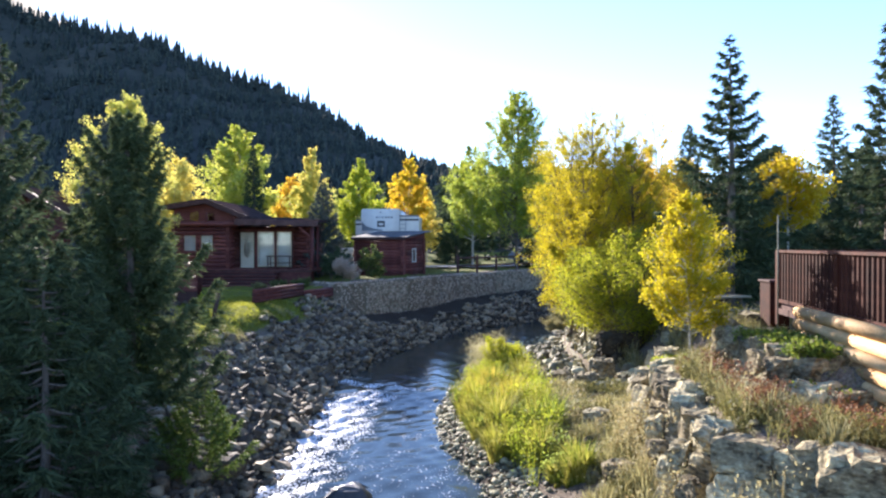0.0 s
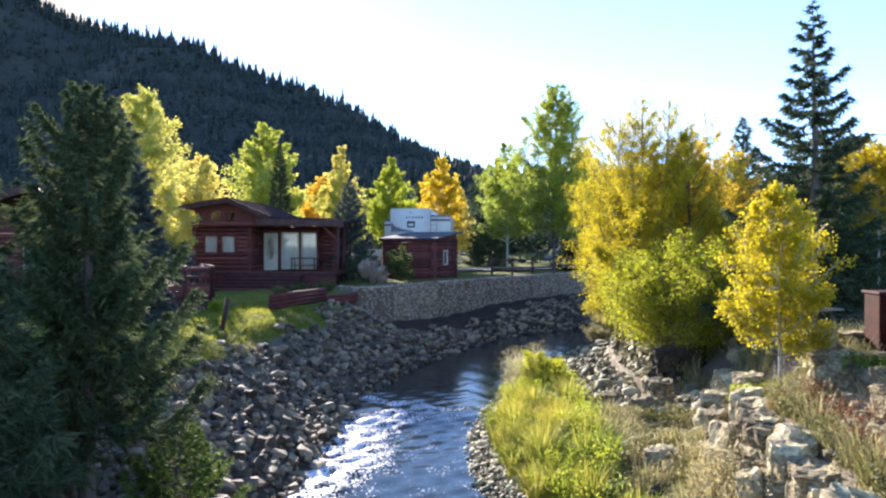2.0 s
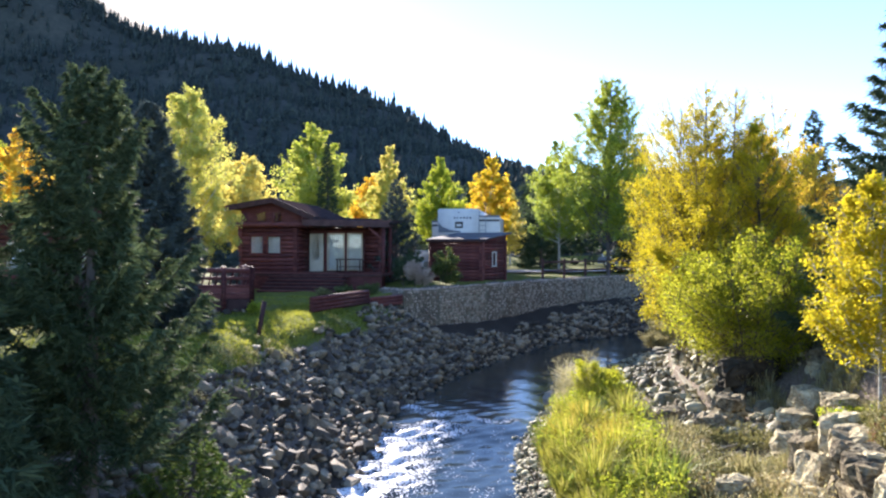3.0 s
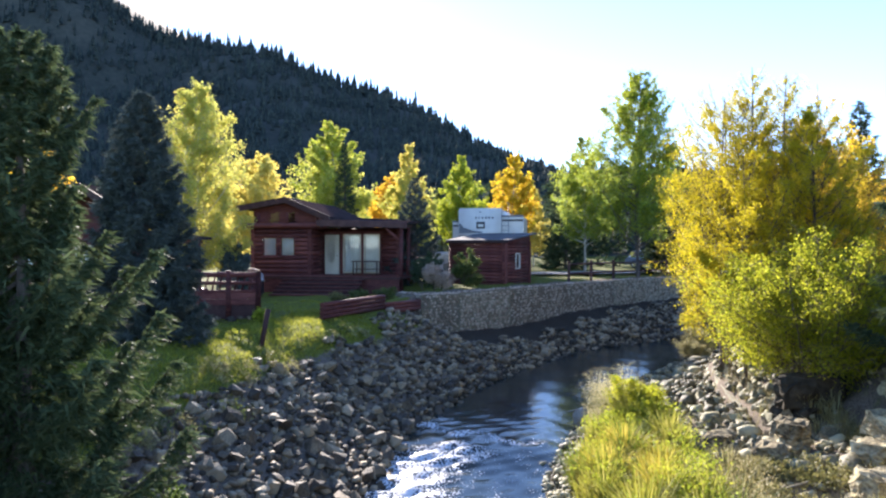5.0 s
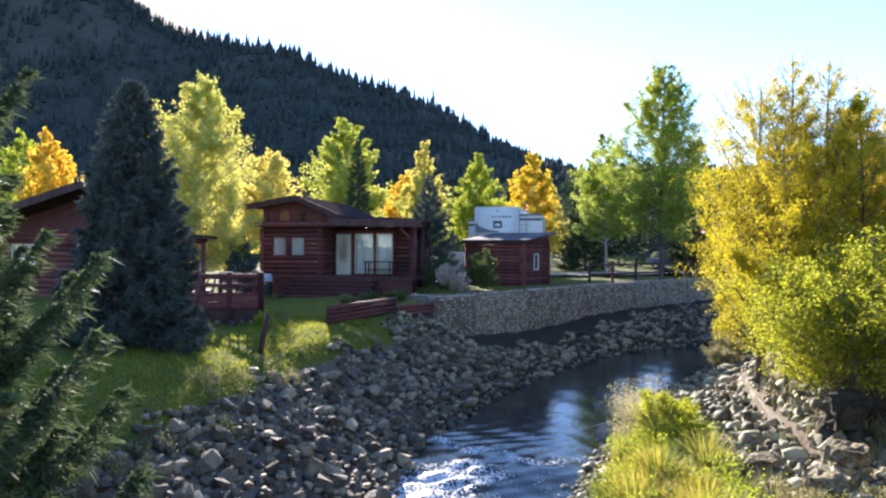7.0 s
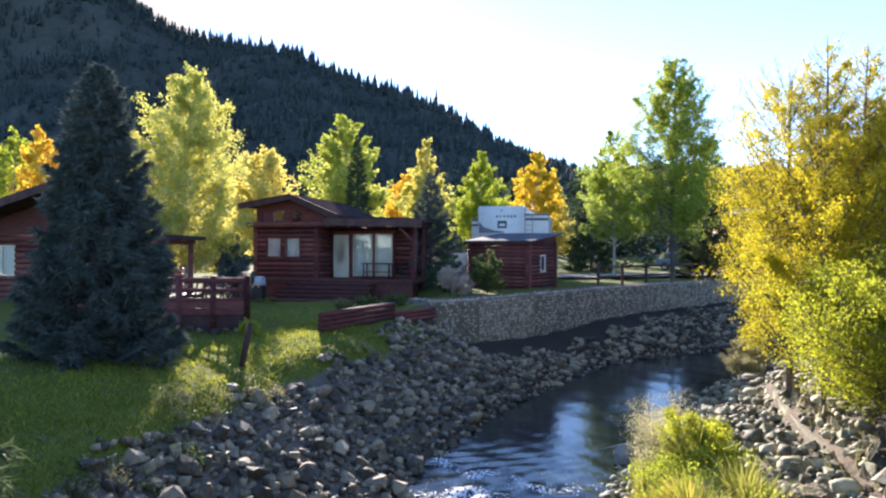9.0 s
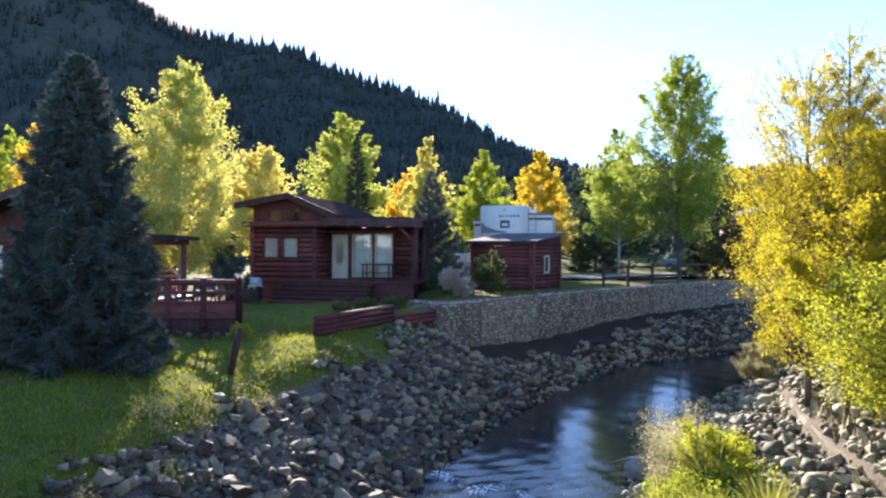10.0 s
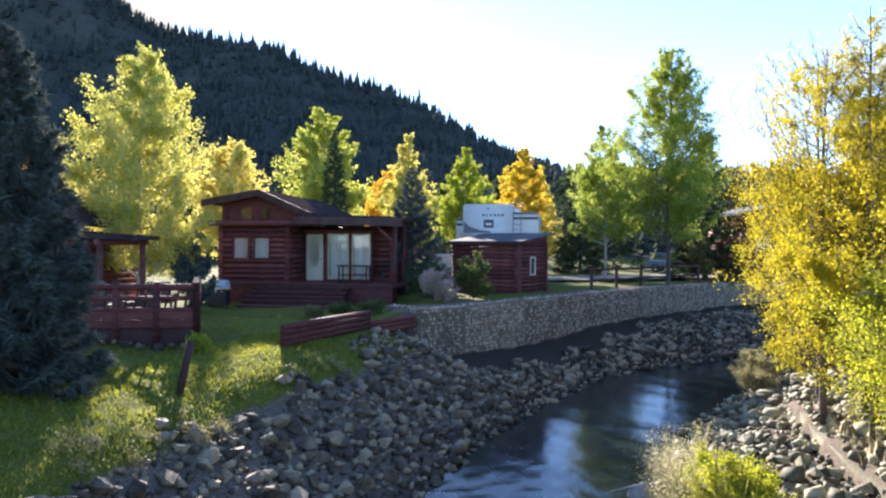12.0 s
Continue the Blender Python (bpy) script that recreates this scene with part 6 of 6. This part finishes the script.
    part("fascia", poly([(-11.2, 35.64, 5.8), (-6.9, 35.64, 5.7), (-6.9, 35.64, 5.99), (-11.2, 35.64, 6.1)], (0, 0.05, 0)), M_DARKWOOD, ob)
    for px in (-7.25, -7.35):
        part("post", beam((px, 35.95 if px == -7.25 else yb - 0.2, G), (px, 35.95 if px == -7.25 else yb - 0.2, 5.75), 0.1), M_REDLOG, ob)
    part("brace", beam((-7.3, 35.95, 5.1), (-7.95, 35.95, 5.7), 0.06), M_REDLOG, ob)
    for i in range(5):
        part("rafter", beam((-11 + i * 0.95, 35.75, 5.78 - i * 0.02), (-11 + i * 0.95, 38, 5.85), 0.06), M_DARKWOOD, ob)
    # deck, skirt and steps
    deck = part("deck", box(-14.8, -7.15, 35.35, yb, D - 0.1, D, 0.01), M_DARKWOOD, ob)
    for i in range(14):
        part("plank", box(-14.8, -7.15, 35.32 + i * 0.19, 35.32 + i * 0.19 + 0.17, D + 0.004, D + 0.03, 0), M_REDLOG, deck)
    part("skirt", box(-14.75, -7.2, 35.42, 35.5, G - 0.2, D - 0.1, 0.005), M_REDLOG, ob)
    st = part("steps", box(-12.4, -9.0, 34.9, 35.35, G - 0.1, D - 0.19, 0.01), M_DARKWOOD, ob)
    for i in range(6):
        part("tread", box(-12.7, -8.8, 33.4 + i * 0.33, 33.75 + i * 0.33, 2.56 + i * 0.15, 2.62 + i * 0.15, 0.01), M_REDLOG, st)
        part("riser", box(-12.65, -8.85, 33.45 + i * 0.33, 33.48 + i * 0.33, 2.4 + i * 0.15, 2.56 + i * 0.15, 0.005), M_DARKWOOD, st)


cabin()


def cabin_behind():
    ob = thing("log_cabin", (0, 0, 0), "dark log cabin with a broad low roof and small porch", "cabin")
    x0, x1, yf, top = -24.8, -17.6, 31.6, -19.4
    part("inner_wall", box(x0, x1, yf + 0.3, yf + 3.6, 2.6, 5.3, 0), M_DARKWOOD, ob)
    log_course(ob, (x0, yf), (x1, yf), 2.6, 5.3, 0.12, M_REDLOG, [(1.0, 2.2, 3.7, 4.9), (4.2, 5.6, 3.7, 4.9)])
    log_course(ob, (x1, yf), (x1, yf + 3.6), 2.6, 5.3, 0.12, M_REDLOG)
    window(ob, x0 + 1.05, x0 + 2.15, yf + 0.05, 3.75, 4.85, frame_mat=M_CREAM)
    window(ob, x0 + 4.25, x0 + 5.55, yf + 0.05, 3.75, 4.85, frame_mat=M_CREAM)
    part("gable", poly([(x0, yf, 5.3), (x1, yf, 5.3), (x1, yf, 6.0), (top, yf, 7.1), (x0, yf, 5.6)], (0, 0.2, 0)), M_REDLOG, ob)
    for p, q in (((-27.4, 5.0), (top, 7.25)), ((top, 7.25), (-16.5, 5.55))):
        part("roof", poly([(p[0], 30.3, p[1]), (q[0], 30.3, q[1]), (q[0], 30.3, q[1] + 0.16), (p[0], 30.3, p[1] + 0.16)], (0, 5.0, 0)), M_ROOF, ob)
        part("bargeboard", poly([(p[0], 30.22, p[1] - 0.14), (q[0], 30.22, q[1] - 0.14), (q[0], 30.22, q[1] + 0.18), (p[0], 30.22, p[1] + 0.18)], (0, 0.06, 0)), M_DARKWOOD, ob)
    part("porch_roof", poly([(-17.5, 29.8, 5.3), (-14.9, 29.8, 5.12), (-14.9, 29.8, 5.26), (-17.5, 29.8, 5.44)], (0, 2.9, 0)), M_ROOF, ob)
    for px, yy in ((-15.3, 30.1), (-15.3, 32.3)):
        part("post", beam((px, yy, 2.5), (px, yy, 5.15), 0.1), M_REDLOG, ob)
    part("porch_beam", beam((-15.3, 29.9, 5.05), (-15.3, 32.5, 5.05), 0.1), M_REDLOG, ob)
    part("porch_deck", box(x1, -15.0, 30.0, 32.6, 2.4, 3.05, 0.01), M_DARKWOOD, ob)


cabin_behind()


def far_house():
    """Dark log house behind the end of the wall, with a shallow metal roof."""
    ob = thing("log_house", (13.6, 60.4, 2.85), "dark brown log house with a pale roof edge behind aspens", "house", rz=14)
    part("inner_wall", box(-2.9, 2.9, 0.2, 5, 0, 4.3, 0.02), M_DARKWOOD, ob)
    log_course(ob, (-3, 0), (3, 0), 0, 4.3, 0.13, M_REDLOG, [(0.9, 2.0, 1.6, 2.9)])
    log_course(ob, (-3, 0), (-3, 5), 0, 4.3, 0.13, M_REDLOG)
    part("roof", poly([(-3.7, -0.9, 4.28), (3.7, -0.9, 4.28), (3.7, -0.9, 4.46), (0, -0.9, 5.2), (-3.7, -0.9, 4.46)], (0, 6.6, 0)), M_METALROOF, ob)
    part("fascia", poly([(-3.7, -0.95, 4.1), (0, -0.95, 4.9), (3.7, -0.95, 4.1), (3.7, -0.95, 4.4), (0, -0.95, 5.15), (-3.7, -0.95, 4.4)], (0, 0.05, 0)), M_DARKWOOD, ob)
    part("roof_edge", poly([(-3.72, -0.97, 4.42), (0, -0.97, 5.17), (3.72, -0.97, 4.42), (3.72, -0.97, 4.48), (0, -0.97, 5.23), (-3.72, -0.97, 4.48)], (0, 0.07, 0)), M_WHITE, ob)
    window(ob, -2.05, -1.05, -0.03, 1.65, 2.85, frame_mat=M_WHITE, curtain=False)


far_house()


def grill():
    ob = thing("barbecue_grill", (-14.85, 36.7, gz(-14.85, 36.7)), "grey lidded barbecue grill beside the steps", "grill", rz=8)
    part("cart", box(-0.42, 0.42, -0.25, 0.25, 0.1, 0.72, 0.02), M_BLACK, ob)
    part("shelf", box(-0.62, 0.62, -0.27, 0.27, 0.72, 0.78, 0.01), M_CHROME, ob)
    lid = beam((-0.4, 0, 0.85), (0.4, 0, 0.85), 0.27, sides=16)
    part("lid", lid, plain("grey_enamel", (0.42, 0.44, 0.46), 0.4), ob)
    part("handle", beam((-0.3, -0.31, 0.9), (0.3, -0.31, 0.9), 0.018), M_CHROME, ob)
    for i in range(3):
        part("knob", beam((-0.25 + i * 0.25, -0.29, 0.66), (-0.25 + i * 0.25, -0.24, 0.66), 0.03), M_WHITE, ob)
    for sx in (-0.38, 0.38):
        part("leg", beam((sx, 0, 0), (sx, 0, 0.2), 0.025), M_BLACK, ob)


grill()


def porch_table():
    ob = thing("porch_table", (-10.3, 40.65, 3.34), "dark wooden table on the cabin porch", "table")
    part("tabletop", box(-0.75, 0.75, -0.35, 0.35, 0.7, 0.75, 0.01), M_DARKWOOD, ob)
    for sx in (-0.65, 0.65):
        for sy in (-0.28, 0.28):
            part("leg", beam((sx, sy, 0), (sx, sy, 0.7), 0.035), M_DARKWOOD, ob)
    part("shelf", box(-0.65, 0.65, -0.25, 0.25, 0.3, 0.33, 0.005), M_DARKWOOD, ob)


porch_table()


def deck_west():
    """Log-railed deck beside the blue spruce; its railing looks over the lawn."""
    ob = thing("log_deck", (0, 0, 0), "dark red log deck with a rustic log railing", "deck")
    A, B = Vector((-15.0, 24.4, 0)), Vector((-9.65, 26.1, 0))
    far, rear = Vector((-11.5, 29.3, 0)), Vector((-16.8, 27.6, 0))
    floor_ = part("floor", poly([(*A.xy, 2.9), (*B.xy, 2.9), (*far.xy, 2.9), (*rear.xy, 2.9)], (0, 0, 0.12)), M_DARKWOOD, ob)
    for P, Q in ((A, B), (B, far)):
        n_ = 6 if P is A else 4
        for z, rad in ((3.93, 0.085), (3.66, 0.06), (3.38, 0.06)):
            part("rail", beam((*P.xy, z), (*Q.xy, z), rad, wobble=0.015), M_REDLOG, ob)
        for i in range(n_ + (P is A)):
            p = P.lerp(Q, i / n_)
            part("post", beam((*p.xy, 2.35), (*p.xy, 4.06), 0.095, wobble=0.01), M_REDLOG, ob)
        dn = (Q - P).normalized()
        nr = Vector((-dn.y, dn.x, 0)) * 0.05
        for j in range(2):
            part("skirt_board", poly([(*(P + nr).xy, 2.95 + j * 0.2), (*(Q + nr).xy, 2.95 + j * 0.2), (*(Q - nr).xy, 2.95 + j * 0.2), (*(P - nr).xy, 2.95 + j * 0.2)], (0, 0, 0.185)), M_REDLOG, ob)
        part("skirt_panel", poly([(*(P + nr * 0.4).xy, 2.3), (*(Q + nr * 0.4).xy, 2.3), (*(Q - nr * 0.4).xy, 2.3), (*(P - nr * 0.4).xy, 2.3)], (0, 0, 0.6)), M_DARKWOOD, ob, "dark boards closing the space under the deck")
        for i in range(n_):
            for j in range(3):
                a_, b_ = P.lerp(Q, (i + 0.2 + j * 0.25) / n_), P.lerp(Q, (i + 0.35 + j * 0.22) / n_)
                part("twig_filler", beam((*a_.xy, 3.4), (*b_.xy, 3.92), 0.028, wobble=0.02), M_REDLOG, ob)
    for i in range(15):
        u = i / 15
        part("plank", poly([(*A.lerp(B, u).xy, 3.024), (*A.lerp(B, u + 0.06).xy, 3.024), (*rear.lerp(far, u + 0.06).xy, 3.024), (*rear.lerp(far, u).xy, 3.024)], (0, 0, 0.025)), M_REDLOG, floor_)


deck_west()


def bench(at, rz, label):
    ob = thing("deck_chair", at, label, "chair", rz=rz)
    part("seat", box(-0.3, 0.3, -0.25, 0.3, 0.38, 0.43, 0.01), M_GREYWOOD, ob)
    part("backrest", box(-0.3, 0.3, 0.28, 0.33, 0.43, 0.95, 0.01), M_GREYWOOD, ob)
    for sx in (-0.3, 0.3):
        part("armrest", box(sx - 0.05, sx + 0.05, -0.3, 0.32, 0.58, 0.61, 0.008), M_GREYWOOD, ob)
        for sy in (-0.25, 0.28):
            part("leg", box(sx - 0.03, sx + 0.03, sy - 0.03, sy + 0.03, 0, 0.58, 0.005), M_GREYWOOD, ob)


edging = tagged(new("stone_edging"), "row of grey stones along the foot of the deck", "edging", kind="structure")
re_ = np.random.default_rng(91)
EDGING = []
for i in range(26):
    ex, ey = -14.6 + i * 0.19 + re_.uniform(-0.05, 0.05), 24.2 + i * 0.0605 + re_.uniform(-0.12, 0.12)
    size_ = float(re_.uniform(0.22, 0.42))
    EDGING.append((int(re_.integers(12)), Matrix.LocRotScale((ex, ey, gz(ex, ey) + 0.07), Euler((0, 0, re_.uniform(0, 6))), (size_, size_, size_))))
PIECE_JOBS.append((edging, "stone", ANGULAR, M_ROCK, EDGING))

bench((-11.3, 27.2, 3.05), 200, "weathered wooden deck chair behind the log railing")
bench((-12.8, 27.0, 3.05), 170, "weathered wooden deck chair behind the log railing")

# log planter edging below the cabin, rustic post
planter = thing("log_planter", (0, 0, 0), "low planter edged with reddish logs at the lawn's end", "planter")
for j in range(4):
    z = 2.47 + j * 0.14
    part("log", beam((-7.82, 27.0, z), (-6.75, 31.0, z + 0.02), 0.085, wobble=0.012), M_REDLOG, planter)
    if j < 3:
        part("log", beam((-6.75, 31.05, z - 0.16), (-5.8, 33.2, z - 0.16), 0.085, wobble=0.012), M_REDLOG, planter)
post = thing("fence_post", (-7.75, 22.2, gz(-7.75, 22.2) - 0.1), "leaning dark wooden post on the lawn", "post")
part("shaft", beam((0, 0, 0), (0.1, 0.25, 1.05), 0.07, wobble=0.01), M_DARKWOOD, post)


# split-rail fence on the wall
fence = thing("rail_fence", (0, 0, 0), "dark split-rail fence behind the stone wall", "fence")
FENCE = [(0.38, 45.66), (1.72, 47.7), (3.18, 49.9), (5.0, 52.4), (7.1, 55.0)]
for i, p in enumerate(FENCE):
    part("post", box(p[0] - 0.08, p[0] + 0.08, p[1] - 0.08, p[1] + 0.08, 2.7, 4.05, 0.015), M_DARKWOOD, fence)
    if i:
        o = FENCE[i - 1]
        for z in (3.3, 3.85):
            part("rail", beam((*o, z), (*p, z + 0.01), 0.06, wobble=0.015), M_DARKWOOD, fence)


# ---- deck on the east bank ----
def deck_east():
    ob = thing("deck", (0, 0, 0), "raised deck with a reddish-brown baluster railing", "deck")
    A, B = Vector((7.02, 14.1, 0)), Vector((5.75, 4.6, 0))
    back = Vector((16, 0, 0))
    part("platform", poly([(*A.xy, 3.42), (*B.xy, 3.42), (*(B + back).xy, 3.42), (*(A + back).xy, 3.42)], (0, 0, 0.1)), M_DARKWOOD, ob, "dark weathered decking")
    part("top_rail", poly([(A.x - 0.08, A.y, 4.6), (B.x - 0.08, B.y, 4.6), (B.x + 0.08, B.y, 4.6), (A.x + 0.08, A.y, 4.6)], (0, 0, 0.05)), M_RAILWOOD, ob, "flat cap rail, sunlit")
    part("bottom_rail", poly([(A.x - 0.04, A.y, 3.57), (B.x - 0.04, B.y, 3.57), (B.x + 0.04, B.y, 3.57), (A.x + 0.04, A.y, 3.57)], (0, 0, 0.07)), M_RAILWOOD, ob)
    ln = (B - A).length
    n_ = int(ln / 0.165)
    bal = None
    for i in range(n_):
        p = A.lerp(B, (i + 0.5) / n_)
        if bal is None:
            bal = part("baluster", box(-0.028, 0.028, -0.028, 0.028, 3.62, 4.6, 0.006), M_RAILWOOD, ob)
            bal.location = p
        else:
            c = bal.copy()
            scene.collection.objects.link(c)
            c.location = p
    for t in (0.0, 0.31, 0.62, 0.93):
        p = A.lerp(B, t)
        part("post", box(p.x - 0.06, p.x + 0.06, p.y - 0.06, p.y + 0.06, 3.1, 4.6, 0.008), M_RAILWOOD, ob)
    # return of the railing behind
    part("top_rail", box(A.x, A.x + 7, A.y - 0.07, A.y + 0.07, 4.6, 4.65, 0.008), M_RAILWOOD, ob)
    for i in range(40):
        c = bal.copy()
        scene.collection.objects.link(c)
        c.location = (A.x + 0.17 * (i + 1), A.y, 0)
    part("joist_edge", poly([(A.x - 0.04, A.y, 3.33), (B.x - 0.04, B.y, 3.33), (B.x + 0.02, B.y, 3.33), (A.x + 0.02, A.y, 3.33)], (0, 0, 0.12)), M_DARKWOOD, ob)


deck_east()
logs = tagged(new("log_retaining_wall"), "honey-coloured stacked log wall under the deck edge", "wall", kind="structure")
for j in range(8):
    a_ = Vector((6.58 - 0.02 * (j % 2), 12.4 - 0.05 * (j % 3), 2.1 + j * 0.205))
    b_ = Vector((5.5, 4.6, 2.1 + j * 0.205))
    for s0, s1 in ((0.0, 0.49), (0.495, 1.0)) if j % 2 else ((0.0, 0.3), (0.305, 1.0)):
        part("log", beam(a_.lerp(b_, s0), a_.lerp(b_, s1), 0.112, sides=14), M_TANLOG, logs)

lamp = thing("lamp_post", (6.78, 13.65, 3.0), "slim pale metal pole at the end of the deck", "pole")
part("shaft", beam((0, 0, 0), (0.0, 0, 2.35), 0.014), M_GREYWOOD, lamp)
bx = thing("utility_box", (7.2, 14.7, 2.85), "dark red wooden cabinet at the end of the deck", "cabinet")
part("body", box(-0.21, 0.21, -0.25, 0.25, 0, 1.1, 0.015), M_RAILWOOD, bx)
part("lid", box(-0.24, 0.24, -0.29, 0.29, 1.1, 1.15, 0.01), M_DARKWOOD, bx)
tb = thing("picnic_table", (7.0, 17.4, gz(7.0, 17.4)), "grey wooden picnic table in the shade of the spruce", "table", rz=20)
part("tabletop", box(-0.75, 0.75, -0.36, 0.36, 0.7, 0.75, 0.01), M_GREYWOOD, tb)
for sy in (-0.65, 0.65):
    part("bench", box(-0.75, 0.75, sy - 0.13, sy + 0.13, 0.42, 0.46, 0.01), M_GREYWOOD, tb)
for sx in (-0.55, 0.55):
    for sy in (-1, 1):
        part("leg", beam((sx, sy * 0.55, 0), (sx, sy * 0.15, 0.7), 0.04, sides=6), M_GREYWOOD, tb)
    part("crossbar", box(sx - 0.03, sx + 0.03, -0.7, 0.7, 0.36, 0.42, 0.005), M_GREYWOOD, tb)

# ---- single stones and cobbles ----
for parent, piece, meshes, material, rows_ in PIECE_JOBS:
    made = {}
    for k, m in rows_:
        if k not in made:
            made[k] = meshes[k].copy()
            made[k].materials.clear()
            made[k].materials.append(material)
        ob = new(piece, made[k])
        ob.parent = parent
        ob.matrix_basis = m
